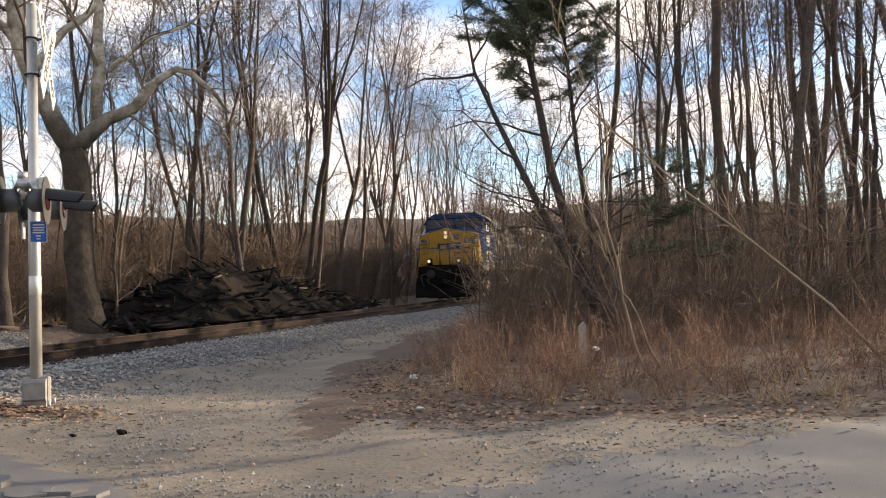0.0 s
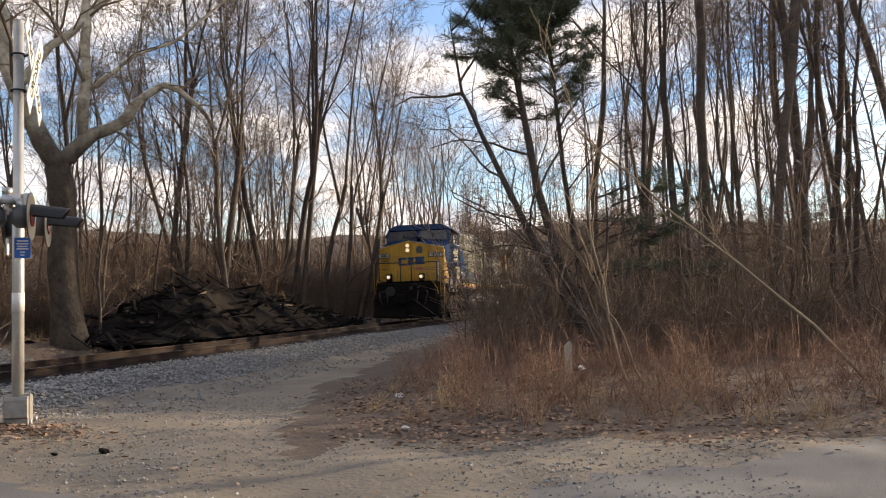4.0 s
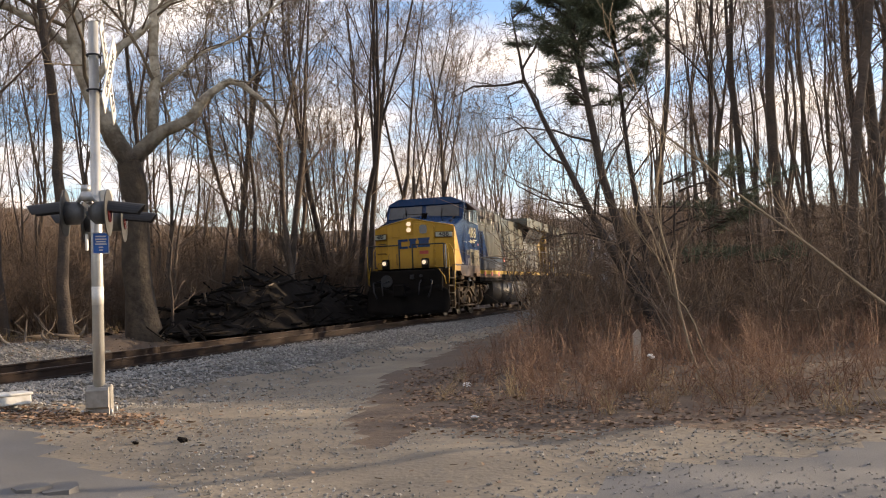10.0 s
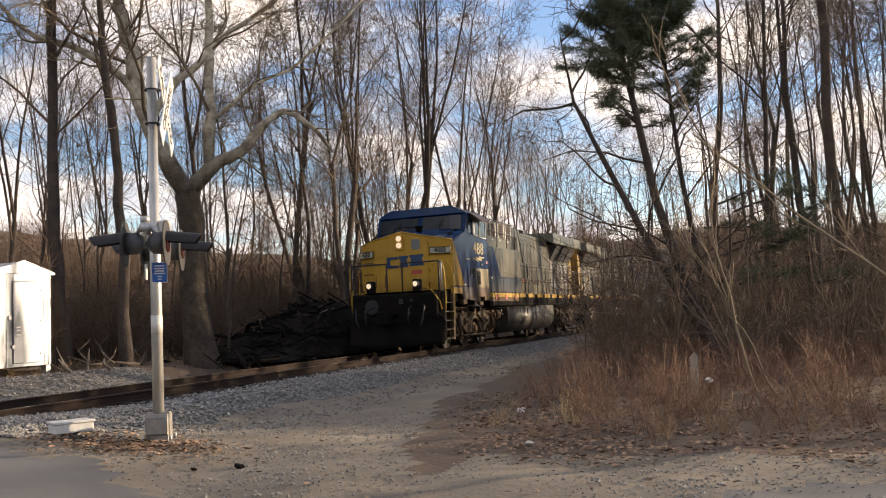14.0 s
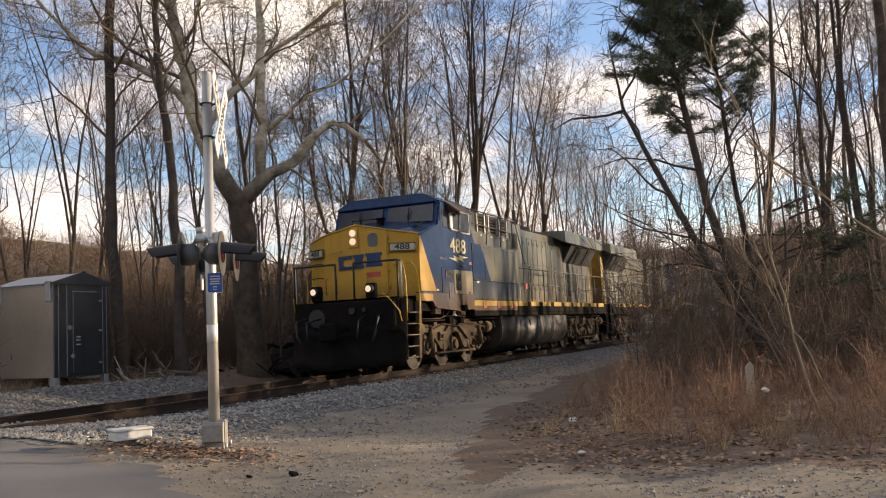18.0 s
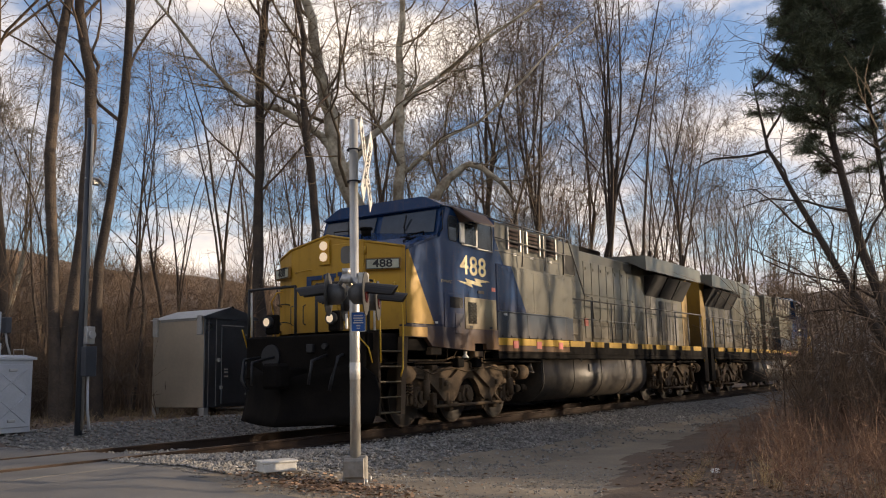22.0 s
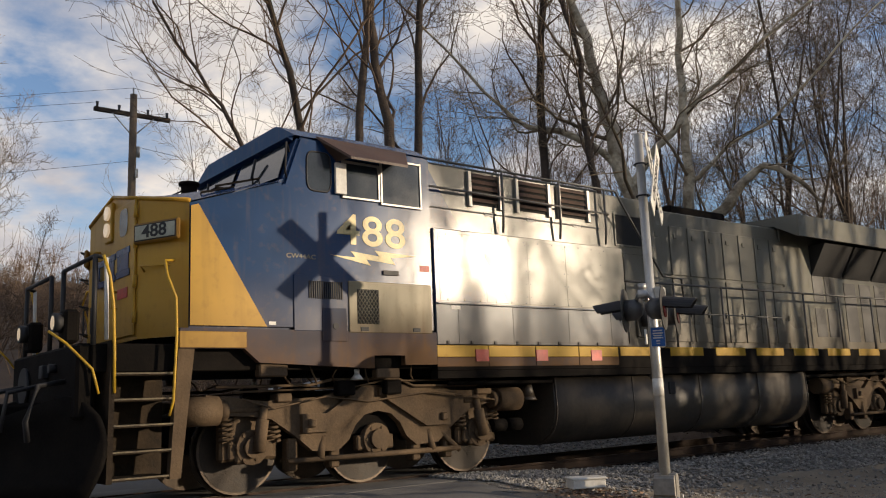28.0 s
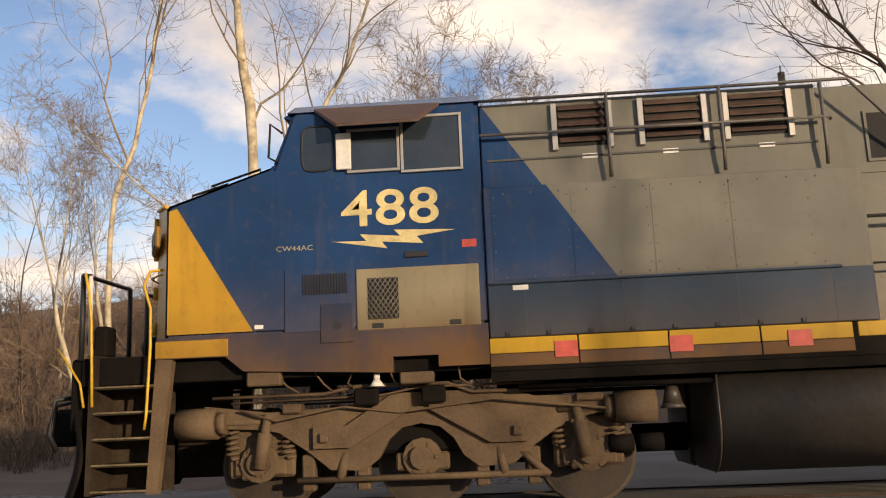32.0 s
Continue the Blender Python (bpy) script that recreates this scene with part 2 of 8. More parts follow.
M_LENS = mat("unlit_lens", (0.35, 0.35, 0.33), 0.15, 0.4, bump=0)
M_RED = mat("red_lens", (0.07, 0.012, 0.012), 0.15, bump=0)
M_REDLIT = mat("lit_red_lens", (0.5, 0.02, 0.02), 0.2, bump=0, emit=(1.0, 0.03, 0.03, 3.0))

M_GROUND = mat("leafy_soil", (0.165, 0.112, 0.074), 0.95, col2=(0.085, 0.06, 0.042), scale=0.7, fine=16, bump=0.6, depth=0.03, contrast=0.5)
M_DIRT = mat("packed_dirt", (0.285, 0.235, 0.168), 0.95, col2=(0.155, 0.128, 0.096), scale=0.9, fine=22, bump=0.6, depth=0.015, contrast=0.5)
M_BALLAST = mat("ballast_bed", (0.28, 0.266, 0.242), 0.95, col2=(0.06, 0.056, 0.05), scale=9, fine=30, bump=1.0, depth=0.05, contrast=0.3)
M_STONE = mat("ballast_stone", (0.335, 0.318, 0.288), 0.9, col2=(0.16, 0.15, 0.134), scale=14, fine=60, bump=0.4, island=0.4)
M_ASPHALT = mat("worn_asphalt", (0.19, 0.181, 0.168), 0.9, col2=(0.115, 0.11, 0.102), scale=0.6, fine=90, bump=0.5, depth=0.006, contrast=0.4)
M_RAIL = mat("rusty_rail", (0.045, 0.027, 0.019), 0.75, 0.1, col2=(0.03, 0.02, 0.015), spec=0.2, scale=5, fine=60)
M_RAILTOP = mat("polished_rail_head", (0.07, 0.05, 0.038), 0.6, 0.4, col2=(0.09, 0.058, 0.04), scale=4, bump=0.05)
M_TIE = mat("weathered_tie", (0.05, 0.039, 0.031), 0.9, col2=(0.026, 0.021, 0.017), scale=4, fine=30, bump=0.6, island=0.3)
M_BARK = mat("grey_brown_bark", (0.125, 0.092, 0.068), 0.92, col2=(0.05, 0.038, 0.03), scale=3, fine=18, bump=1.0, depth=0.03, island=0.12)
M_BARKD = mat("dark_bark", (0.085, 0.063, 0.048), 0.92, col2=(0.034, 0.026, 0.021), scale=3, fine=18, bump=1.0, depth=0.03, island=0.12)
M_PALE = mat("pale_sycamore_bark", (0.46, 0.40, 0.29), 0.8, col2=(0.22, 0.18, 0.125), scale=2.2, fine=9, bump=0.3, contrast=0.3)
M_TWIG = mat("brown_twigs", (0.195, 0.13, 0.084), 0.9, col2=(0.10, 0.072, 0.052), scale=1.5, bump=0, island=0.3)
M_UNDER = mat("grey_brown_underwood", (0.235, 0.16, 0.106), 0.9, col2=(0.125, 0.088, 0.062), scale=1.2, bump=0, island=0.3)
M_PTWIG = mat("tan_twigs", (0.26, 0.20, 0.13), 0.9, col2=(0.15, 0.11, 0.075), scale=1.5, bump=0, island=0.25)
M_BRUSH = mat("russet_brush", (0.27, 0.155, 0.098), 0.9, col2=(0.15, 0.09, 0.06), scale=0.8, bump=0, island=0.35)
M_GRASS = mat("dry_grass", (0.36, 0.27, 0.15), 0.9, col2=(0.24, 0.16, 0.09), scale=1.0, bump=0, island=0.3)
M_LEAF = mat("dead_leaves", (0.32, 0.205, 0.13), 0.85, col2=(0.17, 0.105, 0.066), scale=1.2, bump=0, island=0.45)
M_NEEDLE = mat("pine_needles", (0.125, 0.145, 0.085), 0.8, col2=(0.07, 0.085, 0.05), scale=1.0, bump=0, island=0.4)
M_PILE = mat("charred_timber", (0.008, 0.007, 0.0062), 0.95, col2=(0.018, 0.014, 0.011), scale=2, fine=20, bump=0.6, island=0.4, spec=0.1)
M_GALV = mat("galvanised_steel", (0.5, 0.5, 0.49), 0.45, 0.6, col2=(0.38, 0.37, 0.35), scale=6, fine=30, bump=0.1)
M_MASTP = mat("silver_mast_paint", (0.55, 0.54, 0.50), 0.38, 0.5, col2=(0.44, 0.42, 0.38), scale=6, fine=40, bump=0.08)
M_DGREY = mat("dark_blue_grey_paint", (0.05, 0.06, 0.075), 0.45, col2=(0.035, 0.04, 0.05), scale=3)
M_LGREY = mat("pale_blue_grey_paint", (0.52, 0.55, 0.59), 0.42, col2=(0.4, 0.42, 0.45), scale=2, fine=30, bump=0.1)
M_PLATEG = mat("grey_backplate", (0.075, 0.073, 0.068), 0.5, 0.2, col2=(0.045, 0.044, 0.042), scale=8)
M_SHELL = mat("grey_lamp_shell", (0.11, 0.11, 0.112), 0.5, 0.2, col2=(0.07, 0.07, 0.07), scale=8)
M_SEAM = mat("dark_panel_seam", (0.07, 0.072, 0.07), 0.6, scale=6, bump=0)
M_NBOARD = mat("pale_number_panel", (0.48, 0.49, 0.38), 0.4, scale=6, bump=0.05)
M_SCRUB = mat("brown_scrub", (0.19, 0.125, 0.08), 0.9, col2=(0.1, 0.07, 0.049), scale=0.2, bump=0, island=0.3)
# same hut metal, end wall: shade and dark reflections put into the base colour
M_ALUP = mat("brushed_aluminium_panel", (0.2, 0.215, 0.24), 0.3, 0.92, col2=(0.15, 0.165, 0.19), scale=2, fine=18, bump=0.06, depth=0.004)
M_DULLY = paint("dull_dusty_yellow", (0.4, 0.24, 0.04), dirt=(0.12, 0.08, 0.045), rough=0.45, amount=0.8, low=1.8, high=3.6)
M_CAST = mat("worn_cast_base", (0.33, 0.31, 0.275), 0.6, 0.1, col2=(0.2, 0.185, 0.16), scale=9, fine=40, bump=0.2)
M_CONC = mat("concrete", (0.36, 0.34, 0.31), 0.9, col2=(0.25, 0.235, 0.21), scale=6, fine=50, bump=0.5)
M_SIGNB = mat("blue_sign", (0.02, 0.14, 0.5), 0.4, scale=6, bump=0)
M_POLE = mat("weathered_pole_wood", (0.19, 0.145, 0.105), 0.9, col2=(0.10, 0.078, 0.058), scale=3, fine=24, bump=0.6)
M_BLKPL = mat("flat_black_paint", (0.018, 0.018, 0.02), 0.6, scale=6, bump=0.1)
M_STUMP = mat("bleached_wood", (0.42, 0.36, 0.29), 0.9, col2=(0.24, 0.2, 0.16), scale=8, fine=30, bump=0.6)


# the sycamore's bark: brown and flaky below, pale and mottled high up
M_SYC = mat("sycamore_bark", (0.70, 0.62, 0.47), 0.85, col2=(0.3, 0.24, 0.165), scale=2.2, fine=9, bump=1.0, depth=0.03, contrast=0.3)


def age_bark(m):
    n, l = m.node_tree.nodes, m.node_tree.links
    tc = n.new("ShaderNodeTexCoord")
    sp = n.new("ShaderNodeSeparateXYZ")
    l.new(tc.outputs["Object"], sp.inputs[0])
    r = n.new("ShaderNodeMapRange")
    r.inputs["From Min"].default_value, r.inputs["From Max"].default_value = 5.0, 7.6
    l.new(sp.outputs["Z"], r.inputs["Value"])
    mx = n.new("ShaderNodeMixRGB")
    dk = n.new("ShaderNodeMixRGB"); dk.blend_type = "MULTIPLY"; dk.inputs["Fac"].default_value = 1.0
    dk.inputs["Color2"].default_value = (0.11, 0.094, 0.084, 1)
    b = n["Principled BSDF"].inputs["Base Color"]
    src = b.links[0].from_socket
    l.new(r.outputs[0], mx.inputs["Fac"])
    l.new(src, dk.inputs["Color1"])
    l.new(dk.outputs[0], mx.inputs["Color1"])
    l.new(src, mx.inputs["Color2"])
    l.new(mx.outputs[0], b)


age_bark(M_SYC)


# ---- building helpers ----
def finish(bm, name, mats, parent=None, label="", smooth=False):
    me = bpy.data.meshes.new(name)
    bm.normal_update()
    bm.to_mesh(me)
    bm.free()
    for m in (mats if isinstance(mats, (list, tuple)) else [mats]):
        me.materials.append(m)
    if smooth:
        for p in me.polygons:
            p.use_smooth = True
    ob = new(name, me)
    if parent is not None:
        ob.parent = parent
    if label:
        ob["label"] = label
    return ob


def part(name, bm, material, parent, label="", smooth=False):
    return finish(bm, name, material, parent, label, smooth)


def pieces(name, bm, material, parent, label=""):
    """The separate solids of one bmesh, each as a part of its own."""
    left = set(bm.faces)
    while left:
        f0 = next(iter(left))
        isle, todo = set(), [f0]
        while todo:
            f = todo.pop()
            if f in isle:
                continue
            isle.add(f)
            for e2 in f.edges:
                todo += [g for g in e2.link_faces if g not in isle]
        left -= isle
        b2 = bmesh.new()
        vm = {}
        for f in isle:
            for v in f.verts:
                if v not in vm:
                    vm[v] = b2.verts.new(v.co)
        for f in isle:
            g = b2.faces.new([vm[v] for v in f.verts])
            g.material_index, g.smooth = f.material_index, f.smooth
        part(name, b2, material, parent, label)
    bm.free()


def thing(name, m, label, category, group="", kind=""):
    ob = new(name)
    ob.empty_display_size = 0.2
    ob.matrix_basis = m
    return tagged(ob, label, category, group, kind)


def box(bm, x0, x1, y0, y1, z0, z1, bev=0.0, mi=0):
    vs = [bm.verts.new(p) for p in ((x0, y0, z0), (x1, y0, z0), (x1, y1, z0), (x0, y1, z0), (x0, y0, z1), (x1, y0, z1), (x1, y1, z1), (x0, y1, z1))]
    fs = [bm.faces.new([vs[i] for i in q]) for q in ((0, 3, 2, 1), (4, 5, 6, 7), (0, 1, 5, 4), (1, 2, 6, 5), (2, 3, 7, 6), (3, 0, 4, 7))]
    for f in fs:
        f.material_index = mi
    if bev:
        es = list({e for f in fs for e in f.edges})
        bmesh.ops.bevel(bm, geom=es, offset=bev, segments=1, affect="EDGES", profile=0.5)
    return fs


def prism(bm, pts, axis, a, b, mi=0):
    """A flat outline pushed from a to b along an axis; pts are the two other coordinates in axis order."""
    def put(p, q):
        v = list(p)
        v.insert(axis, q)
        return v
    A = [bm.verts.new(put(p, a)) for p in pts]
    B = [bm.verts.new(put(p, b)) for p in pts]
    fs = [bm.faces.new(A), bm.faces.new(list(reversed(B)))]
    n = len(pts)
    for i in range(n):
        fs.append(bm.faces.new((A[i], B[i], B[(i + 1) % n], A[(i + 1) % n])))
    for f in fs:
        f.material_index = mi
    return fs


def tube(bm, pts, radii, sides=6, mi=0, cap=True):
    """A round bar along points."""
    rings = []
    n = len(pts)
    pts = [Vector(p) for p in pts]
    if not isinstance(radii, (list, tuple)):
        radii = [radii] * n
    ref = Vector((0.31, 0.17, 0.93))
    for i, p in enumerate(pts):
        t = (pts[min(i + 1, n - 1)] - pts[max(i - 1, 0)]).normalized()
        a = t.cross(ref)
        if a.length < 1e-3:
            a = t.cross(Vector((1, 0, 0)))
        a.normalize()
        b = t.cross(a)
        rings.append([bm.verts.new(p + (a * math.cos(k) + b * math.sin(k)) * radii[i]) for k in [2 * math.pi * j / sides for j in range(sides)]])
    for r, q in zip(rings, rings[1:]):
        for j in range(sides):
            f = bm.faces.new((r[j], r[(j + 1) % sides], q[(j + 1) % sides], q[j]))
            f.material_index, f.smooth = mi, True
    if cap and sides > 2:
        bm.faces.new(list(reversed(rings[0]))).material_index = mi
        bm.faces.new(rings[-1]).material_index = mi


def disc(bm, c, axis, r0, a, b, sides=20, mi=0, r1=None):
    """A drum round an axis (0 x, 1 y, 2 z) through c, from a to b along it."""
    p, q = list(c), list(c)
    p[axis], q[axis] = a, b
    tube(bm, [p, q], [r0, r0 if r1 is None else r1], sides, mi)


def words(text, size, m, parent, name="lettering", mat_=None, depth=0.004, bold=0.0, sx=1.0):
    cu = bpy.data.curves.new(name, "FONT")
    cu.body, cu.size, cu.extrude, cu.offset = text, size, depth, bold
    cu.align_x, cu.align_y = "CENTER", "CENTER"
    tmp = new(name + "_tmp", cu)
    dg = bpy.context.evaluated_depsgraph_get()
    me = bpy.data.meshes.new_from_object(tmp.evaluated_get(dg))
    bpy.data.objects.remove(tmp)
    me.transform(m @ Matrix.Diagonal((sx, 1, 1, 1)))
    me.materials.clear()
    me.materials.append(mat_)
    ob = new(name, me)
    ob.parent = parent
    return ob

# ---- ground ----
TRACK_X = -11.34
ROAD_EDGE = [(-60, 9.0), (-14.0, 8.4), (-11.3, 7.7), (-8.9, 7.4), (-7.6, 7.0), (-6.7, 6.8), (-5.8, 6.5), (-4.5, 5.8), (-2.6, 4.7), (-1.1, 6.0), (-0.4, 7.0), (1.5, 8.3), (6, 11.5), (25, 25.0)]


def lerp(x, pts):
    for (a, b), (c, e2) in zip(pts, pts[1:]):
        if x <= c:
            k = max(0.0, min(1.0, (x - a) / (c - a)))
            return b + (e2 - b) * k
    return pts[-1][1]


def smooth(x, a, b):
    k = max(0.0, min(1.0, (x - a) / (b - a)))
    return k * k * (3 - 2 * k)


def fuzz(x, y, s, seed=0.0):
    return noise.noise(Vector((x * s, y * s, seed)))


def ground_z(x, y):
    dx = x - TRACK_X
    near = smooth(y, 12.0, 7.5)          # close to the crossing the road lifts everything to rail level
    bed = -0.2
    if dx > 0:
        side = -0.48 + 0.10 * smooth(dx, 4, 10)
        z = bed + (side - bed) * smooth(dx, 1.9, 3.9)
        road = -0.03 - 0.32 * smooth(dx, 1.5, 8.5)
    else:
        far = -dx
        side = -0.30 + 0.38 * smooth(far, 3.2, 5.0) - 0.025 * min(10, max(0, far - 6))
        z = bed + (side - bed) * smooth(far, 1.9, 3.4)
        road = -0.03 + 0.10 * smooth(far, 1.5, 6.0) - 0.025 * min(10, max(0, far - 6))
    z = z + (road - z) * near
    rise = 0.205 * min(90, max(0.0, -dx - 17)) * smooth(-dx, 15, 30)
    rise = max(rise, 0.15 * min(90, max(0.0, y - 64 - 0.5 * max(0, x))), 0.13 * min(70, max(0.0, y - 40)) * smooth(x, -5, 8))
    z += rise * (1 + 0.15 * fuzz(x, y, 0.05))
    open_ = 0 if abs(dx) < 2 else 1
    z += open_ * (0.05 * fuzz(x, y, 0.9) + 0.02 * fuzz(x, y, 3.1, 4))
    return z


def road_centre(x):
    """Beyond the tracks the road bends away and climbs."""
    return 4.6 if x > -20 else 4.6 + 0.022 * (x + 20) ** 2


def zone(x, y):
    w = 0.35 * fuzz(x, y, 0.8, 2) + 0.12 * fuzz(x, y, 4, 5)
    dx = x - TRACK_X
    if x > -14:
        if y + w * 1.2 < lerp(x, ROAD_EDGE):
            return "road"
    elif x > -30 and abs(y - road_centre(x) + 0.3 * w) < 3.2:
        return "road"
    if abs(dx) < 3.2 + w or (dx < 0 and dx > -6.2 + w and y < 19 + 2 * w and y > 9):
        return "ballast"
    right = lerp(y, [(4, -2.2), (7.2, -2.9), (9, -4.0), (12.5, -5.1), (17, -6.0), (24, -7.0), (40, -7.9)]) + 1.2 * w
    if dx > 0 and x < right and y < 46:
        return "drive"
    if x > -3 and y < 8.6 + 0.32 * max(0.0, x) + 1.3 * w:
        return "drive"
    return "soil"


def spread(lo, hi, step, far, grow):
    out = [lo + step * i for i in range(int((hi - lo) / step) + 1)]
    a, s = lo, step
    while a > -far:
        s *= grow
        a -= s
        out.insert(0, a)
    a, s = out[-1], step
    while a < far:
        s *= grow
        a += s
        out.append(a)
    return out


def build_ground():
    xs = spread(-15.5, 5.0, 0.19, 900, 1.11)
    ys = spread(-2.0, 34.0, 0.19, 900, 1.11)
    verts, idx = [], {}
    for i, x in enumerate(xs):
        for j, y in enumerate(ys):
            verts.append((x, y, ground_z(x, y)))
    faces = {"road": [], "ballast": [], "drive": [], "soil": []}
    ny = len(ys)
    for i in range(len(xs) - 1):
        for j in range(ny - 1):
            z = zone((xs[i] + xs[i + 1]) / 2, (ys[j] + ys[j + 1]) / 2)
            faces[z].append((i * ny + j, (i + 1) * ny + j, (i + 1) * ny + j + 1, i * ny + j + 1))
    me = bpy.data.meshes.new("ground")
    allf, mi = [], []
    for k, name in enumerate(("soil", "drive", "ballast", "road")):
        allf += faces[name]
        mi += [k] * len(faces[name])
    me.from_pydata(verts, [], allf)
    for m in (M_GROUND, M_DIRT, M_BALLAST, M_ASPHALT):
        me.materials.append(m)
    me.polygons.foreach_set("material_index", mi)
    me.polygons.foreach_set("use_smooth", [True] * len(allf))
    tagged(new("ground", me), "brown leaf-strewn soil, gravel drive, ballast bed and worn asphalt road", "ground", kind="structure")


build_ground()


# ---- the track ----
def build_track():
    rail_prof = [(-0.07, -0.17), (0.07, -0.17), (0.07, -0.155), (0.012, -0.14), (0.012, -0.04), (0.036, -0.03), (0.036, -0.004), (-0.036, -0.004), (-0.036, -0.03), (-0.012, -0.04), (-0.012, -0.14), (-0.07, -0.155)]
    for sx in (-1, 1):
        rail = thing("rail", pose(TRACK_X + sx * 0.755, 0, 0), "rusty steel rail with a polished head on timber ties", "rail", "rails of the track", "structure")
        bm = bmesh.new()
        prism(bm, rail_prof, 1, -120, 95)
        part("web", bm, M_RAIL, rail)
        bm = bmesh.new()
        box(bm, -0.03, 0.03, -120, 95, -0.0035, 0.0)
        part("head", bm, M_RAILTOP, rail, "polished rail head")
    bm = bmesh.new()
    box(bm, -1.3, 1.3, -0.115, 0.115, -0.36, -0.175, 0.012)
    track = thing("tie_row", pose(TRACK_X, 0, 0), "row of weathered dark timber railway ties half sunk in ballast", "railway ties", "", "structure")
    first = part("tie", bm, M_TIE, track)
    first.matrix_basis = pose(0, 9.0, 0, 0, 0, 0.5)
    for i in range(1, 130):
        o = new("tie", first.data)
        o.parent = track
        o.matrix_basis = pose(random.uniform(-0.05, 0.05), 9.0 + 0.52 * i, random.uniform(-0.01, 0.012), 0, 0, random.uniform(-1.5, 1.5))
    # timber and rubber between the rails where the road crosses
    cross = thing("crossing_panel", pose(TRACK_X, 0, 0), "dark asphalt and rubber crossing surface between the rails", "crossing", "", "structure")
    bm = bmesh.new()
    box(bm, -0.64, 0.64, -1.5, 8.4, -0.15, -0.012, 0.01)
    part("centre_panel", bm, M_ASPHALT, cross)
    for sx in (-1, 1):
        bm = bmesh.new()
        a, b = sorted((sx * 0.84, sx * 1.75))
        box(bm, a, b, -1.5, 8.3, -0.15, -0.026)
        part("side_panel", bm, M_ASPHALT, cross)


build_track()

# ---- the locomotives ----
K = 1.065      # the plan below is drawn at 1:1.065


def lpart(name, bm, material, parent, label="", smooth_=False):
    bmesh.ops.scale(bm, vec=(K, K, K), verts=bm.verts[:])
    return part(name, bm, material, parent, label, smooth_)


def lpieces(name, bm, material, parent, label=""):
    bmesh.ops.scale(bm, vec=(K, K, K), verts=bm.verts[:])
    pieces(name, bm, material, parent, label)


def split_paint(bm, co, no, pick, mi, only=None):
    """Cut the skin along a plane and give the far side's faces another paint."""
    bmesh.ops.bisect_plane(bm, geom=bm.verts[:] + bm.edges[:] + bm.faces[:], plane_co=co, plane_no=no)
    for f in bm.faces:
        c = f.calc_center_median()
        if (c - Vector(co)).dot(Vector(no)) * pick > 0 and (only is None or only(c, f)):
            f.material_index = mi


def cab_window(loco, y0, y1, z0, z1, side, frame_mat, name="window"):
    x = side * 1.535
    bm = bmesh.new()
    box(bm, min(x, x + side * 0.012), max(x, x + side * 0.012), y0, y1, z0, z1, 0.004)
    w = lpart(name, bm, M_GLASS, loco, "dark cab window glass")
    bm = bmesh.new()
    t = 0.03
    a, b = sorted((x, x + side * 0.03))
    for q in ((y0 - t, y1 + t, z1, z1 + t), (y0 - t, y1 + t, z0 - t, z0), (y0 - t, y0, z0, z1), (y1, y1 + t, z0, z1)):
        box(bm, a, b, *q, 0.004)
    lpart("window_frame", bm, frame_mat, w)
    return w


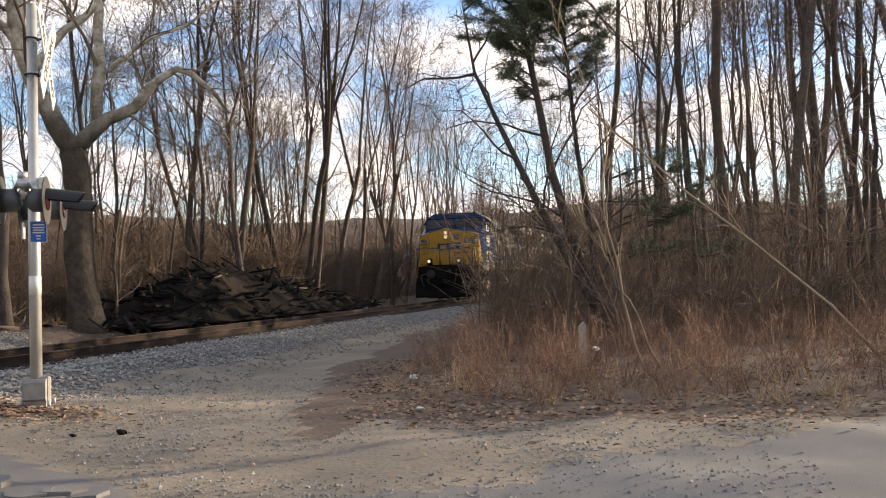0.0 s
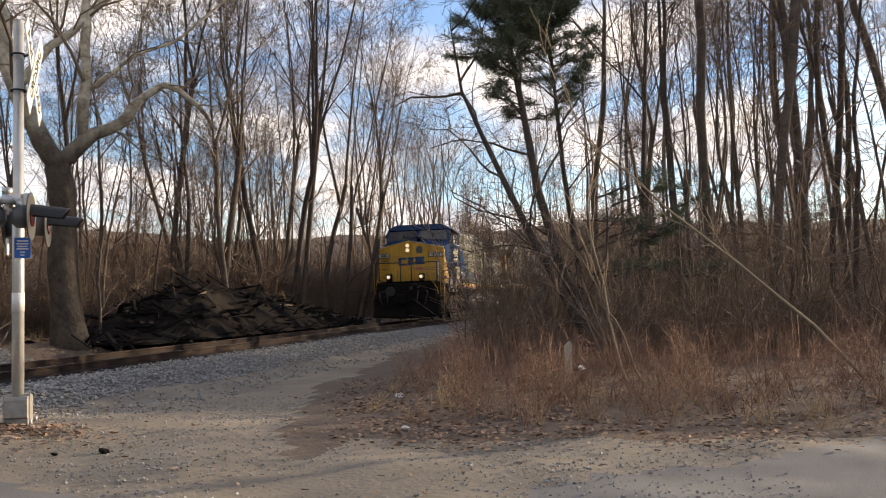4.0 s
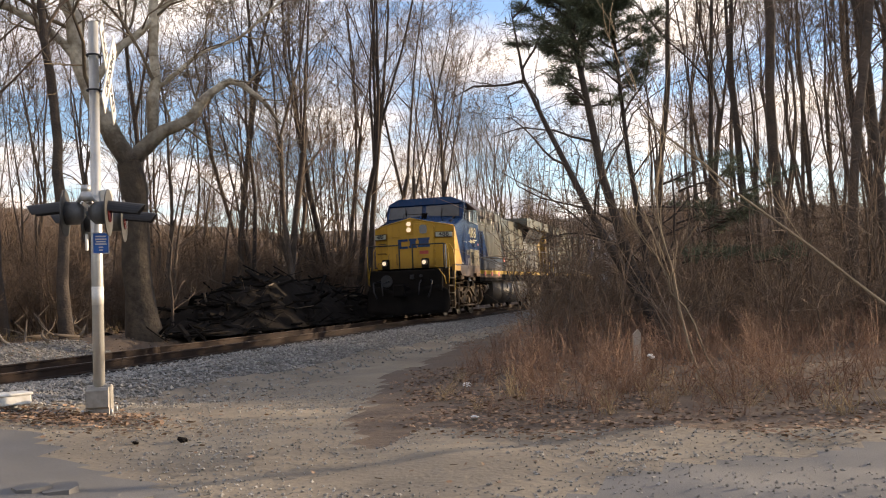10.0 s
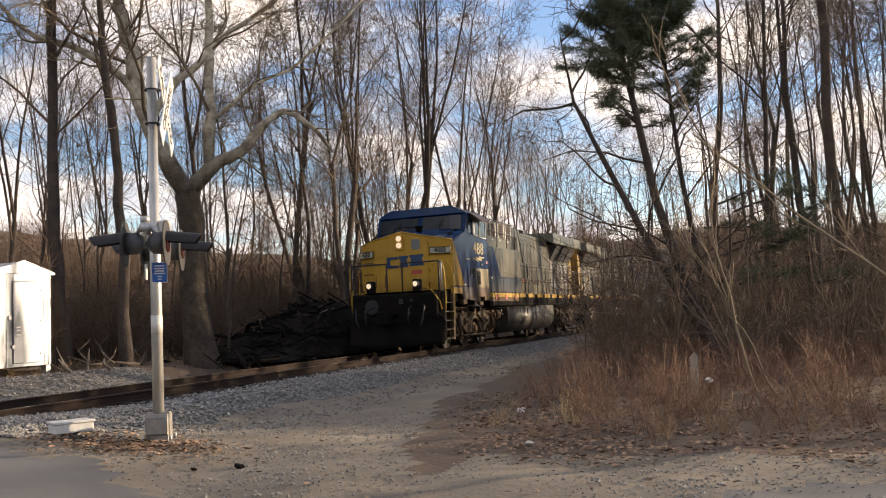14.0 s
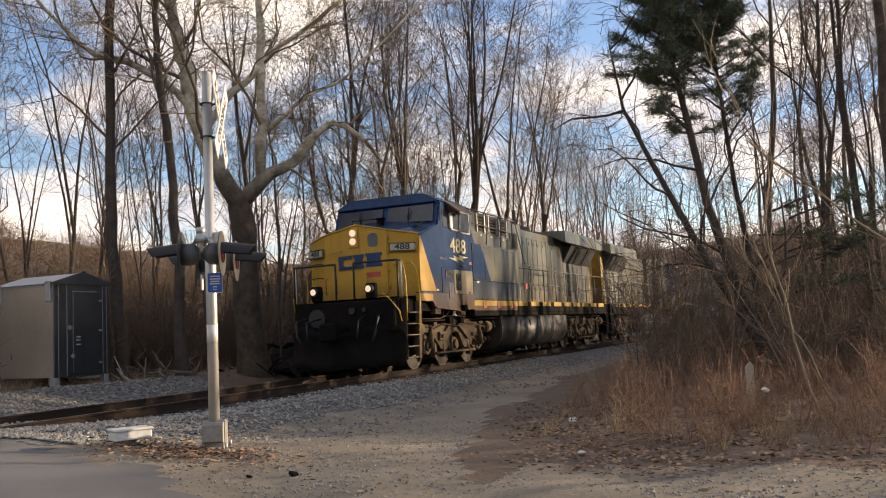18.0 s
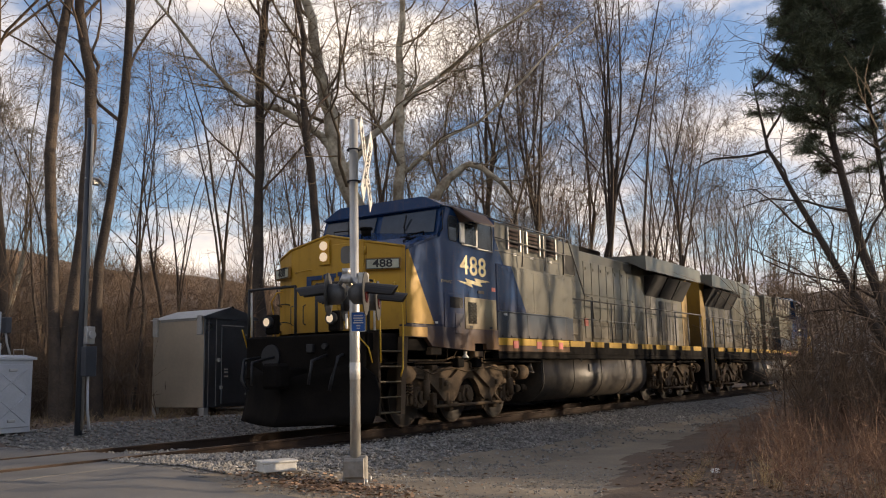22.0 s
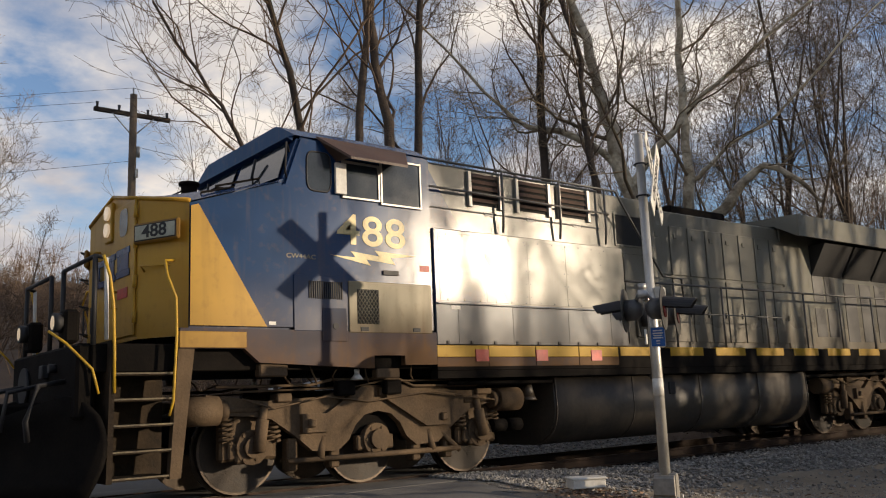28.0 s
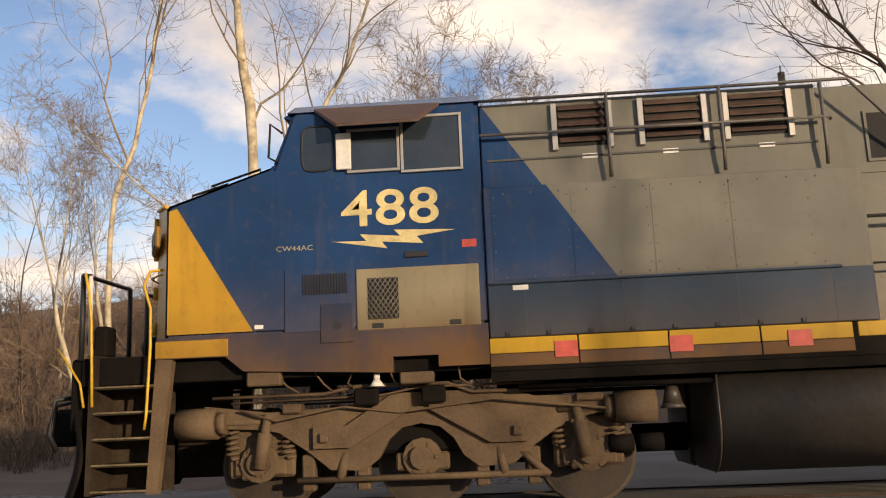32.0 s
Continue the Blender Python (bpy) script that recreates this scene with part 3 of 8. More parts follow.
def truck_frame(loco, yc, flip):
    """A three-axle truck: cast side frames with dips between the axles, springs, journals, brake gear."""
    for side in (1, -1):
        bm = bmesh.new()
        out = [(-2.3, 1.16), (-2.3, 0.93), (-1.75, 0.9), (-1.5, 0.86), (-1.2, 0.66), (-0.95, 0.46), (-0.6, 0.44), (-0.44, 0.56), (-0.34, 0.74), (-0.2, 0.86), (0, 0.9), (0.2, 0.86), (0.34, 0.74), (0.44, 0.56), (0.6, 0.44), (0.95, 0.46), (1.2, 0.66), (1.5, 0.86), (1.8, 0.93), (2.25, 0.95), (2.25, 1.1), (1.2, 1.13), (0.9, 1.22), (-0.4, 1.22), (-0.8, 1.1), (-1.6, 1.07)]
        x = side * 1.12
        prism(bm, [(yc + y * flip, z) for y, z in out], 0, min(x, x + side * 0.12), max(x, x + side * 0.12))
        bmesh.ops.recalc_face_normals(bm, faces=bm.faces[:])
        fr = lpart("truck_side_frame", bm, M_TRUCK, loco, "dusty brown cast steel truck frame")
        # the raised ribs that sweep down from the middle
        for q in (-1, 1):
            bm = bmesh.new()
            pts = [(q * 0.1, 1.2), (q * 0.3, 1.2), (q * 0.78, 0.9), (q * 1.12, 0.9), (q * 1.12, 0.68), (q * 0.72, 0.68), (q * 0.1, 1.04)]
            prism(bm, [(yc + a, b) for a, b in pts], 0, min(x + side * 0.12, x + side * 0.19), max(x + side * 0.12, x + side * 0.19))
            bmesh.ops.recalc_face_normals(bm, faces=bm.faces[:])
            lpart("rib", bm, M_TRUCK, fr)
            bm = bmesh.new()
            box(bm, min(x + side * .12, x + side * .24), max(x + side * .12, x + side * .24), yc + q * 1.0 - 0.05, yc + q * 1.0 + 0.05, 0.74, 0.84, 0.015)
            lpart("bump_stop", bm, M_TRUCK, fr)
        for a in (-1.72, 0, 1.72):
            bm = bmesh.new()
            xj = side * 1.05
            disc(bm, (0, yc + a, 0.55), 0, 0.2, xj, xj + side * 0.16, 14)
            disc(bm, (0, yc + a, 0.55), 0, 0.12, xj + side * 0.16, xj + side * 0.22, 14)
            box(bm, min(xj, xj + side * .12), max(xj, xj + side * .12), yc + a - 0.28, yc + a + 0.28, 0.42, 0.6, 0.02)
            lpart("journal_box", bm, M_TRUCK, fr)
            if a:
                bm = bmesh.new()
                box(bm, *sorted((side * 0.98, side * 1.12)), yc + a - 0.36, yc + a + 0.36, 0.40, 0.93, 0.03)
                box(bm, *sorted((side * 1.12, side * 1.2)), yc + a - 0.2, yc + a + 0.12, 0.38, 0.5, 0.02)
                lpart("pedestal", bm, M_TRUCK, fr)
                bm = bmesh.new()
                for dy in (-0.3, 0.3):
                    coil = [(side * 1.14 + 0.07 * math.cos(q * 1.05), yc + a + dy + 0.07 * math.sin(q * 1.05), 0.6 + q * 0.0092) for q in range(36)]
                    tube(bm, coil, 0.02, 5)
                lpieces("coil_spring", bm, M_TRUCK, fr)
                bm = bmesh.new()
                tube(bm, [(side * 1.27, yc + a * 0.93, 1.05), (side * 1.3, yc + a * 0.98, 0.55)], 0.05, 8)
                tube(bm, [(side * 1.29, yc + a * 0.95, 0.86), (side * 1.3, yc + a * 0.98, 0.5)], 0.075, 8)
                lpart("damper", bm, M_TRUCK, fr)
        for a in (-2.36, 2.22):
            bm = bmesh.new()
            disc(bm, (side * 1.22, yc + a, 0.98), 1, 0.165, yc + a - 0.22, yc + a + 0.2, 16)
            disc(bm, (side * 1.22, yc + a, 0.98), 1, 0.12, yc + a + (0.2 if a < 0 else -0.22), yc + a + (0.3 if a < 0 else -0.32), 14)
            disc(bm, (side * 1.22, yc + a, 0.98), 1, 0.04, yc + a - 0.1, yc + a + 0.8 * (1 if a < 0 else -1), 8)
            lpart("brake_cylinder", bm, M_TRUCK, fr)
        bm = bmesh.new()
        tube(bm, [(side * 1.27, yc - 2.2, 1.24), (side * 1.27, yc - 1.0, 1.24), (side * 1.27, yc - 0.7, 1.3), (side * 1.27, yc + 0.3, 1.3), (side * 1.27, yc + 0.55, 1.2), (side * 1.27, yc + 1.6, 1.19), (side * 1.27, yc + 1.8, 1.25)], 0.02, 6)
        tube(bm, [(side * 1.27, yc - 2.0, 1.18), (side * 1.27, yc - 0.4, 1.2), (side * 1.29, yc, 1.27), (side * 1.29, yc + 1.3, 1.27)], 0.014, 5)
        tube(bm, [(side * 1.25, yc - 1.3, 0.36), (side * 1.25, yc + 1.3, 0.36)], 0.035, 6)
        tube(bm, [(side * 1.25, yc - 0.85, 0.36), (side * 1.2, yc - 0.8, 0.62)], 0.05, 7)
        tube(bm, [(side * 1.25, yc + 0.85, 0.36), (side * 1.2, yc + 0.8, 0.62)], 0.05, 7)
        tube(bm, [(side * 1.25, yc + 1.3, 0.33), (side * 1.2, yc + 1.0, 0.6)], 0.04, 6)
        lpart("brake_rigging", bm, M_TRUCK, fr)
        bm = bmesh.new()
        for a in (-1.2, -0.62, 0.62, 1.15):
            box(bm, side * 1.1 - 0.05, side * 1.1 + 0.1, yc + a - 0.07, yc + a + 0.07, 0.24, 0.62, 0.02)
        lpieces("brake_shoe", bm, M_TRUCK, fr)
        bm = bmesh.new()
        for a in (-1.75, 0.0, 1.75):
            for k in range(6):
                an = k * math.pi / 3
                disc(bm, (0, yc + a + 0.155 * math.cos(an), 0.55 + 0.155 * math.sin(an)), 0, 0.022, side * 1.2, side * 1.225, 6)
        lpieces("cap_bolt", bm, M_TRUCK, fr)
        bm = bmesh.new()
        for a, z, w, h in ((-1.35, 1.1, 0.1, 0.1), (0.12, 1.14, 0.12, 0.12), (1.75, 1.1, 0.14, 0.08)):
            box(bm, *sorted((side * 1.1, side * 1.3)), yc + a - w, yc + a + w, z - h / 2, z + h / 2, 0.015)
        lpieces("bracket", bm, M_TRUCK, fr)
        bm = bmesh.new()
        tube(bm, [(side * 1.31, yc - 1.9, 1.1), (side * 1.33, yc - 1.5, 0.98), (side * 1.33, yc - 0.8, 1.1), (side * 1.33, yc - 0.2, 1.02), (side * 1.33, yc + 0.8, 1.12), (side * 1.33, yc + 1.9, 0.98)], 0.013, 5)
        lpieces("sand_pipe", bm, M_TRUCK, fr)
    # bolster in black, which paints the deep shade behind the side frames
    bm = bmesh.new()
    box(bm, -1.1, 1.1, yc - 0.45, yc + 0.45, 0.6, 1.1, 0.03)
    box(bm, -0.45, 0.45, yc - 2.2, yc + 2.2, 0.55, 0.95, 0.03)
    lpart("bolster", bm, M_BLACK, loco)


def wheelset(loco, y):
    bm = bmesh.new()
    for s in (-1, 1):
        a = s * 0.70
        disc(bm, (0, 0, 0), 0, 0.5, a, a + s * 0.12, 32, 0)
        disc(bm, (0, 0, 0), 0, 0.515, a + s * 0.1, a + s * 0.124, 32, 1)
        disc(bm, (0, 0, 0), 0, 0.485, a + s * 0.1, a + s * 0.13, 28, 0)
        disc(bm, (0, 0, 0), 0, 0.54, a - s * 0.03, a, 32, 1)
        disc(bm, (0, 0, 0), 0, 0.13, a, a + s * 0.2, 12, 0)
        for k in range(8):
            an = k * math.pi / 4
            disc(bm, (0, 0.28 * math.cos(an), 0.28 * math.sin(an)), 0, 0.025, a + s * 0.12, a + s * 0.135, 6, 0)
    disc(bm, (0, 0, 0), 0, 0.1, -0.9, 0.9, 12, 0)
    bmesh.ops.scale(bm, vec=(K, K, K), verts=bm.verts[:])
    w = part("wheelset", bm, [M_WHEEL, M_RIM], loco, "dusty steel wheels with worn bright treads")
    w.matrix_basis = pose(0, y * K, 0.545)
    return w


def handrail(loco, pts, r, m, name="handrail", label=""):
    bm = bmesh.new()
    tube(bm, pts, r, 6)
    return lpart(name, bm, m, loco, label)


def locomotive(lead):
    lab = "yellow-nosed blue and grey diesel freight locomotive, dusty, headlights lit" if lead else "dusty grey diesel freight locomotive coupled behind the leader"
    loco = thing("locomotive", pose(0, 0, 0), lab, "locomotive", "locomotives of the train")
    L = loco
    # cab and nose skin
    bm = bmesh.new()
    prism(bm, [(0.32, 1.87), (0.32, 3.27), (1.5, 3.66), (1.72, 4.27), (3.73, 4.27), (3.73, 1.87)], 0, -1.53, 1.53)
    bmesh.ops.recalc_face_normals(bm, faces=bm.faces[:])
    diag = Vector((0, 1.43, 0.84)).normalized()
    split_paint(bm, (0, 0.44, 3.3), diag, -1, 1, lambda c, f: abs(f.normal.x) > 0.5 or f.normal.y < -0.9)
    bmesh.ops.bevel(bm, geom=[e2 for e2 in bm.edges if len(e2.link_faces) == 2 and e2.calc_face_angle(0) > 0.5], offset=0.04, segments=2, affect="EDGES")
    cab = lpart("cab", bm, [M_BLUE, M_YEL], L, "blue cab with a diagonal yellow nose edge")
    # roof
    bm = bmesh.new()
    prism(bm, [(-1.53, 4.262), (1.53, 4.262), (1.16, 4.46), (1.04, 4.5), (-1.04, 4.5), (-1.16, 4.46)], 1, 1.66, 3.74)
    bmesh.ops.recalc_face_normals(bm, faces=bm.faces[:])
    lpart("cab_roof", bm, M_BLUE, L)
    bm = bmesh.new()
    tube(bm, [(0.2, 2.7, 4.5), (0.2, 2.7, 4.62), (0.2, 3.05, 4.62), (0.2, 3.05, 4.5)], 0.012, 5)
    tube(bm, [(0.6, 2.2, 4.5), (0.6, 2.2, 4.64)], 0.008, 5)
    tube(bm, [(-0.4, 2.0, 4.5), (-0.4, 2.0, 4.62)], 0.008, 5)
    box(bm, 0.9, 1.0, 2.3, 2.6, 4.45, 4.5, 0.01)
    lpieces("antenna", bm, M_BLACK, L)
    # the nose: a flat middle with a peaked top, cheeks swept back
    bm = bmesh.new()
    F = [bm.verts.new(p) for p in ((-1.53, 0.34, 1.8), (-0.92, 0, 1.8), (0.92, 0, 1.8), (1.53, 0.34, 1.8))]
    T = [bm.verts.new(p) for p in ((-1.53, 0.34, 3.29), (-0.92, 0, 3.40), (0, 0, 3.60), (0.92, 0, 3.40), (1.53, 0.34, 3.29))]
    B = [bm.verts.new(p) for p in ((-1.53, 1.5, 3.665), (0, 1.4, 3.83), (1.53, 1.5, 3.665))]
    for q in ((F[0], F[1], T[1], T[0]), (F[1], F[2], T[3], T[2], T[1]), (F[2], F[3], T[4], T[3])):
        bm.faces.new(q).material_index = 0
    for q in ((T[0], T[1], T[2], B[1], B[0]), (T[2], T[3], T[4], B[2], B[1])):
        bm.faces.new(q).material_index = 1
    bmesh.ops.recalc_face_normals(bm, faces=bm.faces[:])
    nose = lpart("nose", bm, [M_YEL, M_BLUE], L, "yellow nose with swept-back cheeks")
    bm = bmesh.new()
    for s in (-1, 1):
        tube(bm, [(s * 0.92, -0.005, 3.41), (0, -0.005, 3.61)], 0.025, 5)
        tube(bm, [(s * 0.92, -0.005, 3.41), (s * 1.535, 0.34, 3.30)], 0.025, 5)
    lpart("nose_edge", bm, M_YEL, nose)
    # nose door with a round-cornered window and hinges
    bm = bmesh.new()
    box(bm, 0.12, 0.86, -0.03, 0.0, 1.85, 3.42, 0.012)
    door = lpart("nose_door", bm, M_YEL, nose)
    bm = bmesh.new()
    bmesh.ops.create_circle(bm, cap_ends=True, radius=1, segments=20)
    for v in bm.verts:
        a = math.atan2(v.co.y, v.co.x)
        c, s = math.cos(a), math.sin(a)
        v.co = Vector((0.48 + 0.145 * math.copysign(abs(c) ** 0.55, c), -0.036, 3.2 + 0.165 * math.copysign(abs(s) ** 0.55, s)))
    lpart("door_window", bm, M_GLASS, nose, "dark round-cornered window")
    bm = bmesh.new()
    for z in (2.05, 2.45, 2.9, 3.25):
        disc(bm, (0.9, -0.035, 0), 2, 0.025, z - 0.07, z + 0.07, 8)
    tube(bm, [(0.3, -0.03, 2.2), (0.3, -0.09, 2.2), (0.3, -0.09, 2.4), (0.3, -0.03, 2.4)], 0.014, 5)
    tube(bm, [(-0.75, -0.02, 2.95), (-0.75, -0.08, 2.95), (-0.4, -0.08, 2.98), (-0.4, -0.02, 2.98)], 0.012, 5)
    tube(bm, [(1.0, 0.04, 2.55), (1.05, -0.02, 2.6), (1.3, 0.2, 2.6), (1.3, 0.27, 2.58)], 0.012, 5)
    lpieces("hinge", bm, M_YEL, nose)
    bm = bmesh.new()
    for z in (2.0, 2.35, 2.7, 3.05):
        tube(bm, [(-0.98, 0.03, z), (-1.0, -0.09, z + 0.02), (-1.36, 0.1, z + 0.02), (-1.38, 0.22, z)], 0.012, 5)
    for x_ in (-0.86, -0.55):
        tube(bm, [(x_, -0.01, 1.95), (x_, -0.075, 1.98), (x_, -0.075, 2.3), (x_, -0.01, 2.33)], 0.011, 5)
    lpieces("grab_iron", bm, M_BLKPL, nose)
    # headlights in their recessed box
    bm = bmesh.new()
    box(bm, -0.19, 0.06, -0.045, 0.0, 3.05, 3.53, 0.01)
    hl = lpart("headlight_box", bm, M_YEL, nose)
    for z in (3.2, 3.41):
        bm = bmesh.new()
        disc(bm, (-0.065, 0, z), 1, 0.085, -0.075, -0.045, 18)
        lpart("headlight", bm, M_LAMP if lead else M_LENS, nose, "lit sealed-beam headlight" if lead else "")
    # number boards
    for s in (-1, 1):
        nb = new("number_board")
        nb.parent = L
        nb.matrix_basis = pose(s * 1.2 * K, 0.12 * K, 2.98 * K, 0, 0, s * 25)
        bm = bmesh.new()
        box(bm, -0.36, 0.36, -0.06, 0.0, -0.125, 0.125, 0.02)
        part("board_frame", bm, M_YEL, nb)
        bm = bmesh.new()
        box(bm, -0.33, 0.33, -0.066, -0.05, -0.1, 0.1, 0.006)
        part("board_face", bm, M_BLKPL, nb)
        bm = bmesh.new()
        box(bm, -0.315, 0.315, -0.07, -0.06, -0.085, 0.085, 0.004)
        part("board_panel", bm, M_NBOARD, nb, "pale number panel")
        if lead:
            words("488", 0.21, pose(0, -0.074, 0, 90), nb, "board_number", M_BLKPL, 0.002, 0.004, 1.25)
    # nose emblem as plain blocks
    bm = bmesh.new()
    for x0, x1, zz in ((-0.5, -0.12, 0.0), (-0.08, 0.22, 0.015), (0.26, 0.72, 0.03)):
        box(bm, x0, x1, -0.042, -0.03, 2.52 + zz, 2.60 + zz, 0.003)
        box(bm, x0, x1, -0.042, -0.03, 2.78 + zz, 2.86 + zz, 0.003)
        box(bm, x0, x0 + 0.12, -0.042, -0.03, 2.60 + zz, 2.78 + zz, 0.003) if x0 < -0.3 else box(bm, x0 + 0.04, x1 - 0.04, -0.042, -0.03, 2.60 + zz, 2.78 + zz, 0.003)
    lpieces("emblem", bm, M_BLUE, nose, "dark blue block emblem")
    bm = bmesh.new()
    box(bm, 0.32, 0.66, -0.041, -0.03, 2.3, 2.42, 0.003)
    lpart("sticker", bm, M_REDST, nose)
    # windshield: two wide panes under a brow
    bm = bmesh.new()
    def pane(bm, pts, thick):
        A = [bm.verts.new(p) for p in pts]
        n_ = (A[1].co - A[0].co).cross(A[2].co - A[0].co).normalized()
        B_ = [bm.verts.new(a.co + n_ * thick) for a in A]
        bm.faces.new(list(reversed(A)))
        bm.faces.new(B_)
        for i in range(len(A)):
            bm.faces.new((A[i], A[(i + 1) % len(A)], B_[(i + 1) % len(A)], B_[i]))
    def ws(v, z):
        return (v, 1.5 + (z - 3.66) / (4.27 - 3.66) * 0.22 - 0.03, z)
    for s in (-1, 1):
        bm = bmesh.new()
        pts = [ws(s * 0.08, 3.80), ws(s * 1.42, 3.72), ws(s * 1.38, 4.19), ws(s * 0.08, 4.19)]
        if s < 0:
            pts.reverse()
        pane(bm, pts, 0.012)
        lpart("windshield", bm, M_GLASS, L, "dark windshield pane")
        bm = bmesh.new()
        tube(bm, [ws(s * 0.7, 3.76), (s * 0.72, 1.5, 4.0)], 0.012, 5)
        tube(bm, [(s * 0.7, 1.49, 3.86), (s * 0.74, 1.53, 4.13)], 0.018, 5)
        lpart("wiper", bm, M_BLKPL, L)
    bm = bmesh.new()
    prism(bm, [(1.68, 4.215), (1.6, 4.245), (1.68, 4.285)], 0, -1.45, 1.45)
    bmesh.ops.recalc_face_normals(bm, faces=bm.faces[:])
    lpart("brow", bm, M_BLUE, L)
    bm = bmesh.new()
    disc(bm, (0.25, 0.85, 0), 2, 0.1, 3.66, 3.82, 12)
    disc(bm, (0.25, 0.85, 0), 2, 0.13, 3.8, 3.84, 12)
    tube(bm, [(-0.6, 0.9, 3.72), (-0.6, 0.9, 3.84), (0.1, 0.95, 3.84)], 0.012, 5)
    for s in (-1, 1):
        tube(bm, [(s * 1.3, 0.75, 3.45), (s * 1.3, 0.75, 3.56), (s * 1.3, 1.3, 3.72), (s * 1.3, 1.3, 3.62)], 0.014, 5)
        tube(bm, [(s * 1.35, 0.55, 3.38), (s * 1.35, 0.55, 3.45), (s * 1.35, 0.95, 3.56), (s * 1.35, 0.95, 3.5)], 0.014, 5)
        box(bm, s * 1.2 - 0.1, s * 1.2 + 0.1, 0.75, 0.95, 3.44, 3.56, 0.02)
    lpieces("nose_fitting", bm, M_BLACK, L)
    for s in (1, -1):
        tube_pts = [(s * 1.5, 1.6, 4.05), (s * 1.62, 1.5, 4.12), (s * 1.62, 1.48, 3.75), (s * 1.52, 1.55, 3.72)]
        handrail(L, tube_pts, 0.014, M_BLKPL, "mirror_bracket")
        # side glazing: a fixed quarter pane and two sliders
        bm = bmesh.new()
        ring = []
        for k in range(24):
            an = 2 * math.pi * k / 24
            c_, s_ = math.cos(an), math.sin(an)
            ring.append((1.99 + 0.17 * math.copysign(abs(c_) ** 0.45, c_), 3.84 + 0.25 * math.copysign(abs(s_) ** 0.45, s_)))
        prism(bm, ring, 0, s * 1.527, s * 1.534)
        bmesh.ops.recalc_face_normals(bm, faces=bm.faces[:])
        qw = lpart("quarter_window", bm, M_GLASS, L, "dark round-cornered quarter window")
        bm = bmesh.new()
        tube(bm, [(s * 1.534, a_, b_) for a_, b_ in ring + ring[:1]], 0.012, 5)
        lpart("window_gasket", bm, M_BLKPL, qw)
        cab_window(L, 2.34, 2.85, 3.57, 4.0, s, M_ALU, "cab_window")
        cab_window(L, 2.92, 3.52, 3.54, 4.11, s, M_ALU, "cab_window")
        bm = bmesh.new()
        a, b = sorted((s * 1.55, s * 1.59))
        box(bm, a, b, 2.2, 2.36, 3.58, 3.98, 0.006)
        lpart("wind_deflector", bm, M_WHITE, L, "pale side wind deflector")
        bm = bmesh.new()
        P = [(s * 1.54, 1.96, 4.29), (s * 1.54, 3.32, 4.27), (s * 1.86, 3.12, 4.0), (s * 1.86, 2.26, 4.0)]
        A = [bm.verts.new(p) for p in P]
        Bv = [bm.verts.new((p[0], p[1], p[2] - 0.035)) for p in P]
        bm.faces.new(A); bm.faces.new(list(reversed(Bv)))
        for i in range(4):
            bm.faces.new((A[i], Bv[i], Bv[(i + 1) % 4], A[(i + 1) % 4]))
        q1 = [bm.verts.new(p) for p in ((s * 1.54, 1.98, 4.26), (s * 1.84, 2.27, 3.98), (s * 1.54, 2.24, 4.0))]
        bm.faces.new(q1)
        bmesh.ops.recalc_face_normals(bm, faces=bm.faces[:])
        lpart("sun_awning", bm, M_AWN, L, "brown steel sun awning over the cab window")
        # number, lightning stripe, stickers
        rz = 90 if s > 0 else -90
        if lead:
            for k, ch in enumerate("488"):
                words(ch, 0.54 * K, pose(s * 1.535 * K, (2.76 + s * (k - 1) * 0.355) * K, 3.13 * K, 90, 0, rz), L, "numeral", M_NUM, 0.003, 0.007, 1.25)
        bm = bmesh.new()
        def bolt(u, z):
            return (2.78 + (u - 2.78) * (1 if s > 0 else -1), z)
        prism(bm, [bolt(*p) for p in ((2.14, 2.81), (2.50, 2.80), (2.43, 2.875), (2.86, 2.835), (2.79, 2.905), (3.44, 2.875), (3.03, 2.825), (3.10, 2.745), (2.66, 2.785), (2.72, 2.71))], 0, s * 1.532, s * 1.537)
        bmesh.ops.recalc_face_normals(bm, faces=bm.faces[:])
        lpart("lightning_stripe", bm, M_NUM, L, "pale yellow lightning stripe")
        bm = bmesh.new()
        a, b = sorted((s * 1.53, s * 1.537))
        box(bm, a, b, 3.5, 3.65, 2.68, 2.76)
        for y in (4.5, 5.64, 6.8):
            a2, b2 = sorted((s * 1.53, s * 1.547))
            box(bm, a2, b2, y - 0.11, y + 0.12, 1.5, 1.66)
        lpieces("sticker", bm, M_REDST, L, "red warning sticker")
        words("CW44AC", 0.078 * K, pose(s * 1.534 * K, 1.73 * K, 2.76 * K, 90, 0, rz), L, "model_mark", M_MARK, 0.002, 0.0, 1.25)
        # rivets along the cab seams
        bm = bmesh.new()
        for z in np.arange(1.95, 3.5, 0.16):
            disc(bm, (0, 3.69, float(z)), 0, 0.009, s * 1.528, s * 1.536, 5)
        for y in np.arange(2.4, 3.66, 0.14):
            disc(bm, (0, float(y), 2.53), 0, 0.009, s * 1.528, s * 1.536, 5)
        lpieces("rivet", bm, M_BLUE, L)
        bm = bmesh.new()
        box(bm, a, b, 4.0, 4.16, 2.2, 2.25)
        box(bm, a, b, 1.3, 1.39, 1.93, 1.97)
        for y in (4.9, 5.75, 6.75):
            box(bm, *sorted((s * 1.36, s * 1.372)), y - 0.08, y + 0.08, 3.6, 3.65)
        lpieces("label_plate", bm, M_WHITE, L)
        # lower cab panel with louvre and mesh
        bm = bmesh.new()
        a, b = sorted((s * 1.525, s * 1.548))
